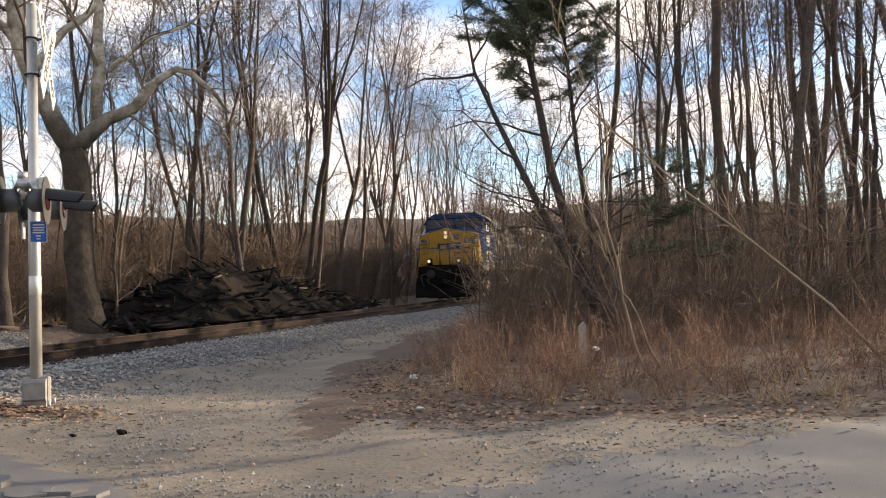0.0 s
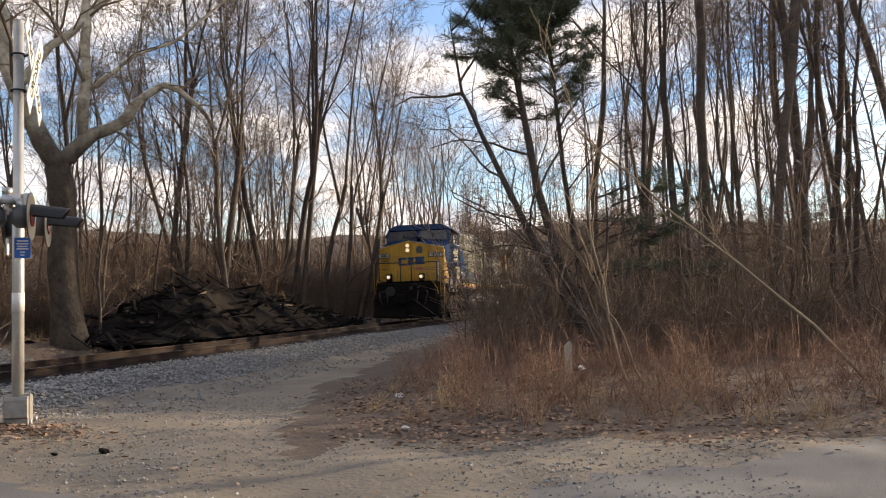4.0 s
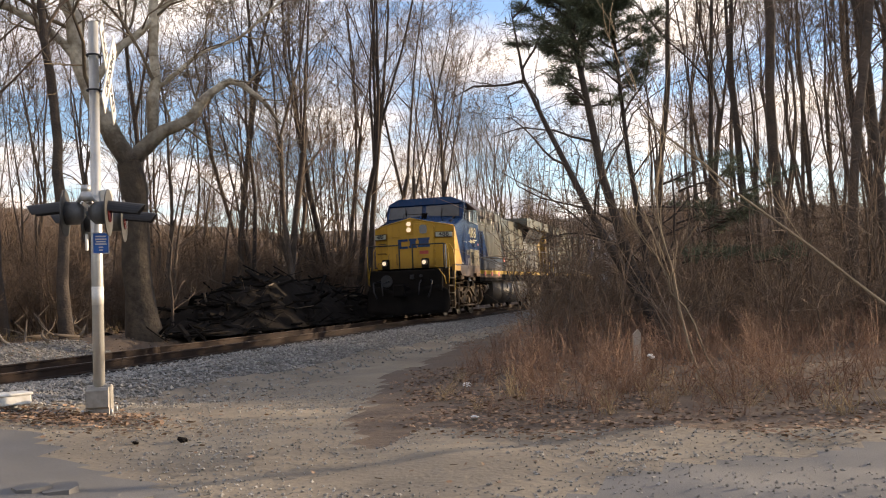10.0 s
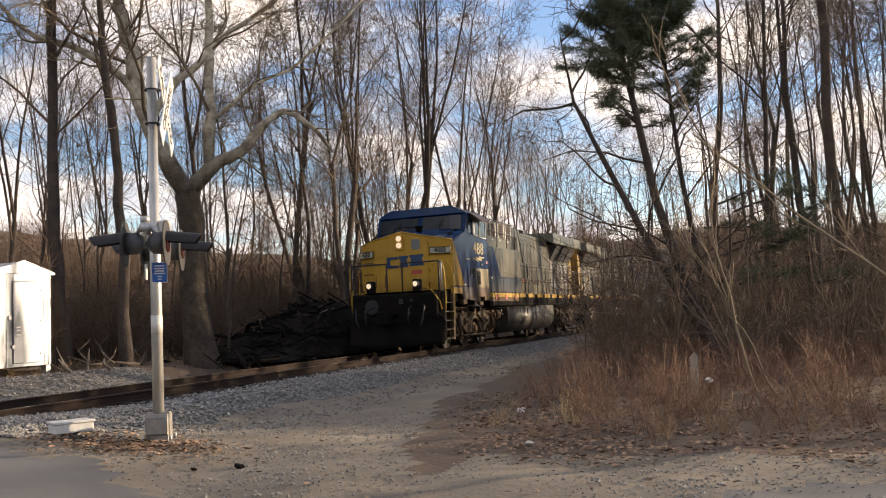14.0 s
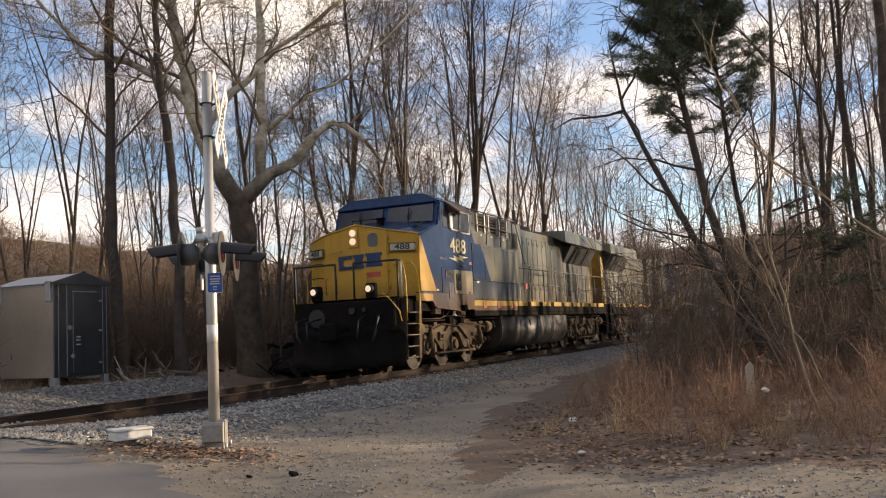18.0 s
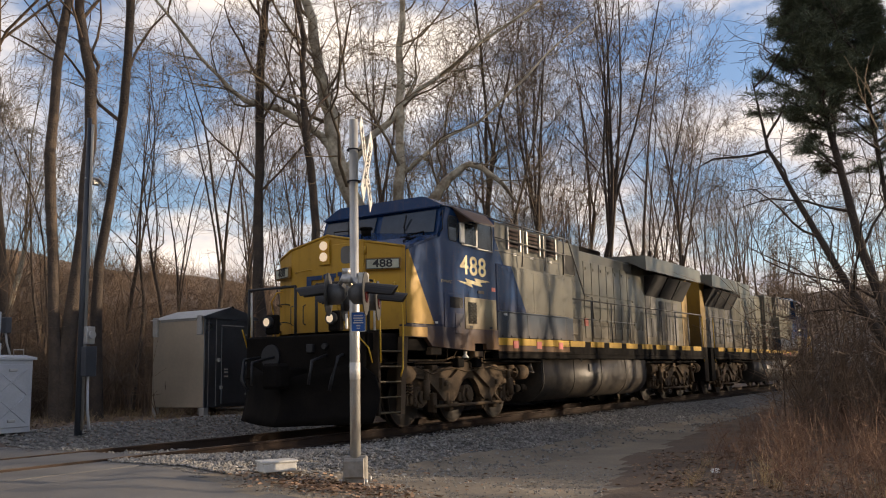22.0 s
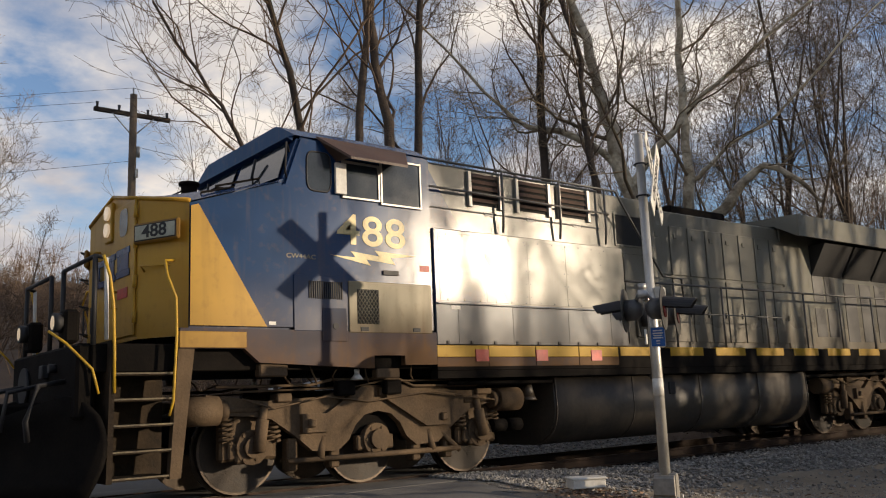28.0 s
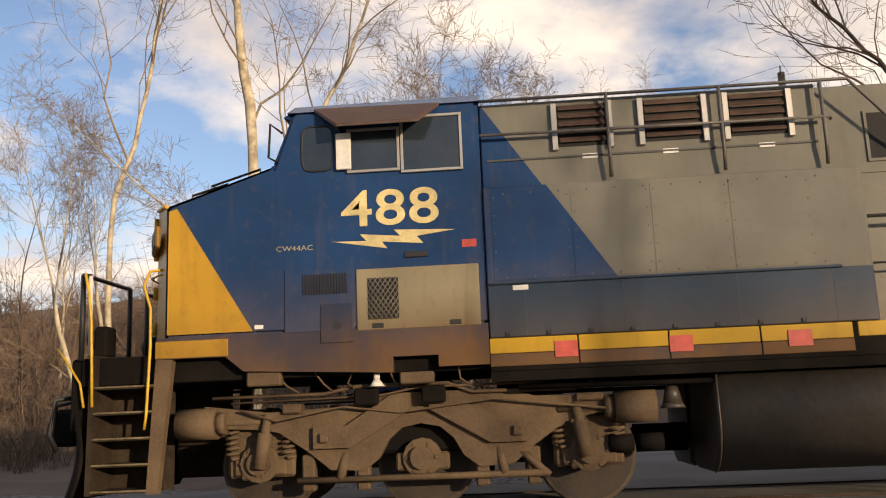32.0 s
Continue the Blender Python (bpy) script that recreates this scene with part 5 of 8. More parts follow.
    for y in (9.4, 9.7):
        disc(bm, (0.5, y, 4.42), 1, 0.08, y, y + 0.25, 10)
    lpart("exhaust_stack", bm, M_BLACK, L)
    bm = bmesh.new()
    box(bm, -0.92, 0.92, 3.74, 7.3, 4.1, 4.24)
    box(bm, -0.42, 0.42, 7.3, 8.9, 4.1, 4.27)
    box(bm, -1.0, 1.0, 18.6, 18.62, 1.72, 4.2)
    lpieces("hood_top", bm, M_GREY, L)
    truck_frame(L, 2.97, 1)
    truck_frame(L, 16.2, -1)
    wheels = [wheelset(L, y) for y in (1.25, 2.97, 4.69, 14.48, 16.2, 17.92)]
    return loco, wheels


lead_loco, lead_wheels = locomotive(True)
rear_loco, rear_wheels = locomotive(False)

# ---- beside the track ----
def gz(x, y):
    return ground_z(x, y)


def crossing_signal(x, y, facing, lit, label, back_lamps=True, top=4.5, plate=None):
    """Mast on a cast base with a crossbuck, a crossarm of hooded lamps and small plates. facing: degrees, the way the boards look."""
    z0 = gz(x, y)
    sig = thing("crossing_signal", pose(x, y, z0, 0, 0, facing), label, "crossing signal", "crossing signals")
    H = top - z0
    bm = bmesh.new()
    tube(bm, [(0, 0, 0.22), (0, 0, 2.35), (0, 0, 2.36), (0, 0, H)], [0.062, 0.062, 0.055, 0.053], 14)
    disc(bm, (0, 0, 0), 2, 0.057, H, H + 0.015, 14, r1=0.02)
    part("mast", bm, M_MASTP, sig, "silver-painted steel mast", True)
    bm = bmesh.new()
    prism(bm, [(-0.11, 0.0), (0.11, 0.0), (0.10, 0.1), (0.15, 0.13), (0.15, 0.36), (0.12, 0.40), (-0.12, 0.40), (-0.15, 0.36), (-0.15, 0.13), (-0.10, 0.1)], 0, -0.12, 0.12)
    box(bm, -0.15, 0.15, -0.05, 0.05, 0.04, 0.43, 0.02)
    bmesh.ops.recalc_face_normals(bm, faces=bm.faces[:])
    bmesh.ops.scale(bm, vec=(0.95, 0.95, 0.78), verts=bm.verts[:])
    bs = part("base_box", bm, M_CAST, sig, "cast junction base, paint worn")
    bm = bmesh.new()
    box(bm, -0.19, 0.19, -0.19, 0.19, -0.3, 0.005, 0.02)
    part("footing", bm, M_CONC, sig, "concrete footing")
    bm = bmesh.new()
    for a in (-1, 1):
        for b in (-1, 1):
            disc(bm, (a * 0.15, b * 0.15, 0), 2, 0.018, 0.02, 0.08, 6)
    pieces("bolt", bm, M_GALV, bs)
    # crossbuck boards in front of the mast (local +x)
    zc = H - 0.58
    for k, (ang, word, dx) in enumerate(((48, "CROSSING", 0.165), (-48, "RAILROAD", 0.150))):
        bd = new("crossbuck_board")
        bd.parent = sig
        bd.matrix_basis = pose(dx, 0, zc, ang)
        bd["label"] = "white crossbuck board with black letters"
        bm = bmesh.new()
        box(bm, -0.006, 0.006, -0.61, 0.61, -0.115, 0.115, 0.002)
        part("board", bm, M_WHITE, bd)
        words(word if k == 0 else "RAIL   ROAD", 0.17, pose(0.008, 0, 0, 90, 0, 90), bd, "lettering", M_BLKPL, 0.001, 0.003, 1.05)
    for dz in (0.2, -0.2):
        bm = bmesh.new()
        tube(bm, [(0.075 * math.cos(q), 0.075 * math.sin(q), zc + dz) for q in [i * math.pi / 6 for i in range(13)]], 0.012, 5)
        tube(bm, [(0.05, 0, zc + dz), (0.15, 0, zc + dz)], 0.012, 5)
        part("band_clamp", bm, M_BLKPL, sig)
    # crossarm
    za = (2.12 if top > 4 else 1.95) - z0
    bm = bmesh.new()
    tube(bm, [(0, -0.54, za), (0, 0.54, za)], 0.03, 8)
    disc(bm, (0, 0, 0), 2, 0.085, za - 0.11, za + 0.11, 10)
    box(bm, 0.05, 0.17, -0.07, 0.07, za - 0.02, za + 0.17, 0.015)
    part("crossarm", bm, M_MASTP, sig, "silver crossarm and junction box")
    faces = (1, -1) if back_lamps else (1,)
    for f in faces:
        for sy in (-1, 1):
            lamp = new("lamp_unit")
            lamp.parent = sig
            lamp.matrix_basis = pose(f * 0.16, sy * 0.52, za - 0.13, 0, 0, 0 if f > 0 else 180)
            bm = bmesh.new()
            disc(bm, (0, 0, 0), 0, 0.25, 0.05, 0.062, 24)
            part("backplate", bm, plate or M_PLATEG, lamp, "round backplate")
            bm = bmesh.new()
            tube(bm, [(-0.14, 0, 0), (-0.08, 0, 0), (0.05, 0, 0)], [0.06, 0.12, 0.125], 14)
            part("housing", bm, M_SHELL, lamp)
            bm = bmesh.new()
            disc(bm, (0, 0, 0), 0, 0.105, 0.062, 0.075, 18)
            part("lens", bm, M_REDLIT if (lit and sy < 0 and f < 0) else M_RED, lamp, "red signal lens")
            bm = bmesh.new()
            n = 12
            ring = [math.radians(5 + 170 * i / n) for i in range(n + 1)]
            a0 = [bm.verts.new((0.062, 0.125 * math.cos(q), 0.125 * math.sin(q))) for q in ring]
            a1 = [bm.verts.new((0.062 + 0.29 + 0.08 * max(0, math.sin(q)), 0.1 * math.cos(q), -0.03 + 0.11 * math.sin(q))) for q in ring]
            b0 = [bm.verts.new(v.co + Vector((0, 0.006 * math.cos(q), 0.006 * math.sin(q)))) for v, q in zip(a0, ring)]
            b1 = [bm.verts.new(v.co + Vector((0, 0.006 * math.cos(q), 0.006 * math.sin(q)))) for v, q in zip(a1, ring)]
            for i in range(n):
                bm.faces.new((a0[i], a0[i + 1], a1[i + 1], a1[i]))
                bm.faces.new((b0[i], b1[i], b1[i + 1], b0[i + 1]))
                bm.faces.new((a1[i], a1[i + 1], b1[i + 1], b1[i]))
            part("visor", bm, M_BLKPL, lamp, "black lamp visor")
            bm = bmesh.new()
            tube(bm, [(-0.05, 0, 0.09), (-0.10, 0, 0.15), (-0.17, 0, 0.14)], 0.025, 6)
            part("bracket", bm, M_MASTP, lamp)
    # warning bell above one lamp, with a pale tag hanging from its housing
    if top > 4:
        bm = bmesh.new()
        disc(bm, (0, -0.56, 0), 2, 0.085, za + 0.0, za + 0.09, 16, r1=0.05)
        disc(bm, (0, -0.56, 0), 2, 0.05, za + 0.09, za + 0.16, 12)
        part("bell", bm, M_GALV, sig, "grey warning bell", True)
        bm = bmesh.new()
        box(bm, -0.01, 0.01, -0.585, -0.515, za - 0.53, za - 0.36, 0.004)
        part("tag", bm, M_WHITE, sig, "pale hanging tag")
    return sig


sig_near = crossing_signal(-6.62, 8.2, 29, False, "silver railroad crossing signal with white crossbuck and dark hooded lamps", top=4.2)
# small plates turned towards the road side
plate = new("notice_plate")
plate.parent = sig_near
plate.matrix_basis = pose(0.05, -0.085, 1.90, 0, 0, 9) @ Matrix.Scale(0.78, 4)
plate["label"] = "blue notice plate with white bars of text"
bm = bmesh.new()
box(bm, -0.10, 0.12, -0.006, 0.0, -0.15, 0.15, 0.01)
part("plate", bm, M_WHITE, plate)
bm = bmesh.new()
box(bm, -0.09, 0.11, -0.009, -0.005, -0.14, 0.14, 0.006)
part("plate_face", bm, M_SIGNB, plate, "blue plate face")
for k, (w, zz) in enumerate(((0.14, 0.095), (0.15, 0.055), (0.13, 0.02), (0.15, -0.015), (0.06, -0.06), (0.05, -0.1))):
    bm = bmesh.new()
    box(bm, 0.01 - w / 2, 0.01 + w / 2, -0.0115, -0.0085, zz - 0.009, zz + 0.009)
    part("text_bar", bm, M_WHITE, plate)
bm = bmesh.new()
tube(bm, [(0, 0, 1.22), (0, 0, 1.42)], 0.0645, 12)
part("wrap_label", bm, M_WHITE, sig_near, "pale wrapped label")

crossing_signal(-14.97, -1.45, 180, True, "silver crossing signal seen from behind, one red lamp lit", back_lamps=True, top=3.6, plate=M_BLKPL)


def instrument_hut():
    """A bare aluminium hut on short legs beside the track; light and shade are toned into its walls."""
    x1, y0 = -17.42, 15.63
    grow = 1.087
    x0, y1 = x1 - 1.85 * grow, y0 + 1.6 * grow
    zb = 0.04
    hut = thing("equipment_hut", pose(x0, y0, zb), "bare aluminium equipment hut with a flush door, on short legs", "equipment hut")
    hut.matrix_basis = pose(x0, y0, zb) @ Matrix.Scale(grow, 4)
    W_, D_ = (x1 - x0) / grow, (y1 - y0) / grow
    bm = bmesh.new()
    box(bm, 0, W_ - 0.03, 0, D_, 0.24, 2.36, 0.01)
    part("shell", bm, M_HUT, hut, "bare aluminium shell, toned tan for the warm light on it")
    bm = bmesh.new()
    box(bm, W_ - 0.03, W_ + 0.01, -0.01, D_ + 0.01, 0.24, 2.36, 0.006)
    part("end_wall", bm, M_ALUP, hut, "smooth aluminium end wall, toned dark for its shade and reflections")
    bm = bmesh.new()
    prism(bm, [(-0.08, 2.36), (D_ + 0.08, 2.36), (D_ / 2, 2.62)], 0, -0.06, W_ - 0.0)
    bmesh.ops.recalc_face_normals(bm, faces=bm.faces[:])
    part("roof", bm, M_GALV, hut, "shallow gable roof")
    bm = bmesh.new()
    prism(bm, [(-0.1, 2.34), (D_ + 0.1, 2.34), (D_ + 0.1, 2.38), (D_ / 2, 2.65), (-0.1, 2.38)], 0, W_ + 0.0, W_ + 0.06)
    bmesh.ops.recalc_face_normals(bm, faces=bm.faces[:])
    part("gable", bm, M_ALUP, hut)
    bm = bmesh.new()
    box(bm, W_ + 0.01, W_ + 0.04, 0.5, 1.3, 0.32, 2.15, 0.008)
    dr = part("door", bm, M_ALUP, hut, "flush aluminium door")
    bm = bmesh.new()
    disc(bm, (0, 0.42, 1.35), 0, 0.05, W_ + 0.01, W_ + 0.05, 12)
    disc(bm, (0, 0.5, 0.7), 0, 0.045, W_ + 0.01, W_ + 0.05, 12)
    part("lock", bm, M_GALV, dr)
    for z in (0.95, 1.05, 1.12):
        bm = bmesh.new()
        box(bm, W_ + 0.04, W_ + 0.05, 0.58, 0.7, z, z + 0.025)
        part("door_label", bm, M_WHITE, dr)
    for z in (0.5, 1.25, 1.95):
        bm = bmesh.new()
        box(bm, W_ + 0.035, W_ + 0.06, 1.26, 1.36, z, z + 0.04, 0.004)
        part("hinge", bm, M_GALV, dr)
    bm = bmesh.new()
    box(bm, W_ + 0.04, W_ + 0.055, 0.48, 1.2, 2.17, 2.19)
    part("drip_edge", bm, M_GALV, dr)
    for yy in (0.1, 0.34, 1.4, 1.52):
        bm = bmesh.new()
        box(bm, W_ + 0.01, W_ + 0.018, yy, yy + 0.012, 0.26, 2.33)
        part("panel_rib", bm, M_GALV, hut)
    for xx in (0.05, W_ - 0.22):
        bm = bmesh.new()
        box(bm, xx, xx + 0.16, -0.07, 0.0, 1.95, 2.42, 0.012)
        part("vent_hood", bm, M_GALV, hut)
    bm = bmesh.new()
    box(bm, 0.3, W_ - 0.3, -0.03, 0.01, 2.30, 2.36, 0.004)
    part("eave_trim", bm, M_GALV, hut)
    for xx in (0.0, W_ - 0.16):
        for yy in (0.0, D_ - 0.14):
            bm = bmesh.new()
            box(bm, xx, xx + 0.16, yy, yy + 0.14, -0.12, 0.24, 0.01)
            part("leg", bm, M_GALV, hut)
    return hut


instrument_hut()


def control_cabinet():
    x0, y0 = -16.47, 9.05
    zb = gz(-16.1, 9.4)
    c = thing("control_cabinet", pose(x0, y0, zb), "pale grey steel control cabinet with braced door and vent pipe", "cabinet")
    bm = bmesh.new()
    box(bm, 0, 0.65, 0, 0.85, 0.02, 1.38, 0.012)
    part("body", bm, M_LGREY, c)
    bm = bmesh.new()
    prism(bm, [(-0.05, 1.38), (0.70, 1.38), (0.70, 1.42), (0.32, 1.48), (-0.05, 1.44)], 1, -0.05, 0.90)
    bmesh.ops.recalc_face_normals(bm, faces=bm.faces[:])
    part("lid", bm, M_LGREY, c)
    bm = bmesh.new()
    box(bm, 0.65, 0.675, 0.06, 0.80, 0.12, 1.30, 0.008)
    d = part("door", bm, M_LGREY, c)
    for a, b in (((0.12, 0.2), (0.72, 0.7)), ((0.72, 0.2), (0.12, 0.7)), ((0.12, 1.2), (0.72, 0.72)), ((0.72, 1.2), (0.12, 0.72))):
        bm = bmesh.new()
        tube(bm, [(0.678, *a), (0.678, *b)], 0.008, 5)
        part("brace", bm, M_LGREY, d)
    for z in (0.22, 1.16):
        bm = bmesh.new()
        box(bm, 0.675, 0.70, 0.36, 0.52, z, z + 0.05, 0.008)
        part("vent", bm, M_GALV, d)
    for z in (0.25, 0.7, 1.15):
        bm = bmesh.new()
        box(bm, 0.66, 0.69, 0.03, 0.1, z, z + 0.05, 0.006)
        part("hinge", bm, M_GALV, d)
    bm = bmesh.new()
    disc(bm, (0.25, 0.32, 0), 2, 0.1, 1.45, 1.7, 14)
    disc(bm, (0.25, 0.32, 0), 2, 0.075, 1.7, 2.3, 14)
    part("vent_pipe", bm, M_LGREY, c)
    bm = bmesh.new()
    box(bm, 0.18, 0.36, 0.44, 0.56, 1.9, 2.2, 0.01)
    disc(bm, (0, 0.6, 2.12), 1, 0.05, 0.56, 0.64, 10)
    part("meter", bm, M_DGREY, c)
    bm = bmesh.new()
    tube(bm, [(0.3, 0.48, 1.9), (0.32, 0.5, 1.7), (0.36, 0.56, 1.46)], 0.02, 6)
    tube(bm, [(0.4, 0.6, 1.46), (0.4, 0.6, 1.58), (0.4, 0.8, 1.58), (0.4, 0.8, 1.46)], 0.012, 5)
    part("conduit", bm, M_GALV, c)
    return c


control_cabinet()


def service_mast():
    x, y = -15.75, 10.88
    zb = gz(x, y)
    s = thing("service_mast", pose(x, y, zb), "tall slim grey power service mast with a meter and conduit", "service mast")
    bm = bmesh.new()
    tube(bm, [(0, 0, -0.2), (0, 0, 3.2), (0, 0, 6.5)], [0.075, 0.07, 0.045], 10)
    part("post", bm, M_DGREY, s, "dark grey post", True)
    bm = bmesh.new()
    tube(bm, [(0.09, 0.02, 0.1), (0.09, 0.02, 6.3), (0.09, 0.02, 6.35)], 0.032, 8)
    part("conduit", bm, M_ALU, s, "bright conduit")
    bm = bmesh.new()
    box(bm, 0.08, 0.24, -0.06, 0.2, 1.15, 1.75, 0.015)
    part("breaker_box", bm, M_DGREY, s)
    bm = bmesh.new()
    box(bm, 0.08, 0.2, -0.02, 0.17, 1.8, 2.15, 0.01)
    disc(bm, (0, 0.07, 1.98), 0, 0.075, 0.2, 0.27, 14)
    part("meter", bm, M_GALV, s)
    bm = bmesh.new()
    tube(bm, [(0.1, 0.1, 1.15), (0.1, 0.12, 0.5), (0.12, 0.16, 0.1)], 0.03, 6)
    part("ground_pipe", bm, M_LGREY, s)
    bm = bmesh.new()
    tube(bm, [(0.0, -0.05, 5.2), (0.0, 0.05, 5.25), (0.1, 0.2, 5.22), (0.1, 0.32, 5.1)], 0.03, 6)
    box(bm, -0.04, 0.06, 0.1, 0.28, 5.1, 5.25, 0.02)
    part("weather_head", bm, M_GALV, s)
    return s


service_mast()


def relay_box():
    b = thing("track_box", pose(-7.45, 7.75, gz(-7.45, 7.75) - 0.06, 0, 0, 62) @ Matrix.Scale(0.78, 4), "small off-white metal track connection box on a stub post", "junction box")
    bm = bmesh.new()
    box(bm, -0.26, 0.26, -0.17, 0.17, 0.16, 0.29, 0.012)
    part("case", bm, M_WHITE, b)
    bm = bmesh.new()
    box(bm, -0.28, 0.28, -0.19, 0.19, 0.29, 0.325, 0.01)
    part("lid", bm, M_WHITE, b)
    bm = bmesh.new()
    tube(bm, [(0.08, 0.0, -0.15), (0.08, 0.0, 0.17)], 0.05, 8)
    tube(bm, [(-0.15, 0.0, -0.15), (-0.15, 0.0, 0.17)], 0.03, 8)
    part("stub_post", bm, M_GALV, b)
    bm = bmesh.new()
    disc(bm, (0, 0.0, 0.22), 0, 0.045, 0.26, 0.275, 10)
    part("latch", bm, M_BLKPL, b)


relay_box()


def utility_pole():
    x, y = -27.95, 9.1
    p = thing("utility_pole", pose(x, y, gz(x, y) - 0.1, 0, 0, 0), "tall weathered wooden utility pole with a crossarm and insulators", "utility pole")
    bm = bmesh.new()
    tube(bm, [(0, 0, 0), (0.0, 0, 4), (0.05, 0, 11.75)], [0.17, 0.15, 0.115], 12)
    part("pole", bm, M_POLE, p, "", True)
    bm = bmesh.new()
    box(bm, -0.06, 0.06, -1.25, 1.25, 11.0, 11.14, 0.01)
    arm = part("crossarm", bm, M_BARKD, p, "dark wooden crossarm")
    for yy in (-1.15, -0.45, 0.5, 1.15):
        bm = bmesh.new()
        disc(bm, (0, yy, 0), 2, 0.035, 11.14, 11.32, 8, r1=0.05)
        part("insulator", bm, M_DGREY, p)
    bm = bmesh.new()
    tube(bm, [(0.04, -0.7, 11.03), (0.05, 0, 10.3)], 0.02, 5)
    tube(bm, [(0.04, 0.7, 11.03), (0.05, 0, 10.3)], 0.02, 5)
    disc(bm, (0.02, 0.0, 0), 2, 0.03, 11.7, 12.0, 6)
    part("brace", bm, M_GALV, p)
    bm = bmesh.new()
    disc(bm, (0.15, 0.15, 0), 2, 0.06, 9.6, 9.95, 8)
    box(bm, 0.1, 0.2, 0.05, 0.15, 8.9, 9.2, 0.02)
    part("cutout", bm, M_GALV, p)
    # wires run off along the road and over to the wood
    wires = thing("overhead_wire", pose(0, 0, 0), "thin dark overhead wires slung from the utility pole", "wires", "", "structure")
    zt = gz(x, y) + 11.2
    spans = (((x, y - 1.15, zt), (-75, -45, zt + 4)), ((x, y + 1.15, zt), (-75, -42, zt + 4)), ((x, y, zt + 0.7), (-34, 60, zt + 3.5)), ((x, y, 9.2), (-74, -40, 11.5)),
             ((x, y, zt - 1.3), (-36, 60, zt + 1)), ((x, y, zt + 0.7), (-72, -40, zt + 5)))
    for a, b in spans:
        bm = bmesh.new()
        pts = []
        for i in range(13):
            k = i / 12
            q = Vector(a).lerp(Vector(b), k)
            q.z -= 1.2 * 4 * k * (1 - k)
            pts.append(q)
        tube(bm, pts, 0.006, 4)
        part("wire", bm, M_BLKPL, wires)


utility_pole()


def pickup_truck():
    x, y = -19.6, -2.65
    t = thing("pickup_truck", pose(x, y, gz(x, y), 0, 0, 0), "dark blue pickup truck waiting beyond the crossing", "truck")
    m = mat("dark_blue_car_paint", (0.012, 0.032, 0.12), 0.18, scale=4, bump=0, coat=0.6)
    bm = bmesh.new()
    prism(bm, [(-2.7, 0.45), (-2.7, 1.0), (1.0, 1.02), (2.5, 0.95), (2.6, 0.8), (2.6, 0.45)], 0, -0.95, 0.95)
    bmesh.ops.recalc_face_normals(bm, faces=bm.faces[:])
    bmesh.ops.bevel(bm, geom=bm.edges[:], offset=0.05, segments=2, affect="EDGES")
    part("body", bm, m, t)
    bm = bmesh.new()
    prism(bm, [(-0.9, 1.0), (-0.75, 1.62), (0.35, 1.62), (1.05, 1.0)], 0, -0.82, 0.82)
    bmesh.ops.recalc_face_normals(bm, faces=bm.faces[:])
    bmesh.ops.bevel(bm, geom=bm.edges[:], offset=0.05, segments=2, affect="EDGES")
    part("cab", bm, m, t)
    for s in (-1, 1):
        bm = bmesh.new()
        prism(bm, [(-0.7, 1.06), (-0.62, 1.52), (0.3, 1.52), (0.8, 1.06)], 0, s * 0.80, s * 0.835)
        bmesh.ops.recalc_face_normals(bm, faces=bm.faces[:])
        part("side_window", bm, M_GLASS, t)
        bm = bmesh.new()
        box(bm, s * 0.85 - 0.02, s * 0.98, 0.7, 0.85, 1.02, 1.2, 0.03)
        part("mirror", bm, M_BLKPL, t)
        bm = bmesh.new()
        box(bm, *sorted((s * 0.95, s * 0.962)), -2.5, 2.3, 0.62, 0.66)
        part("side_moulding", bm, M_GALV, t, "bright side moulding")
        for yy in (-1.75, 1.7):
            w = new("wheel")
            w.parent = t
            w.matrix_basis = pose(s * 0.85, yy, 0.37)
            bm = bmesh.new()
            disc(bm, (0, 0, 0), 0, 0.37, -0.12, 0.12, 22)
            part("tyre", bm, M_BLKPL, w)
            bm = bmesh.new()
            disc(bm, (0, 0, 0), 0, 0.22, -0.125, 0.125, 16)
            part("rim", bm, M_GALV, w)


pickup_truck()


def marker_post(x, y, h, w, lab):
    p = thing("marker_post", pose(x, y, gz(x, y), 0, 0, -30), lab, "marker post", "marker posts")
    bm = bmesh.new()
    box(bm, -0.04, 0.04, -0.03, 0.03, -0.2, h, 0.006)
    part("post", bm, M_STUMP, p)
    bm = bmesh.new()
    box(bm, 0.04, 0.055, -w, w, h - 0.32, h + 0.06, 0.006)
    part("plate", bm, M_WHITE, p)


marker_post(-20.36, 10.56, 1.62, 0.14, "small white marker plate on a wooden post")
marker_post(-20.51, 10.27, 1.68, 0.06, "narrow white marker on a post")

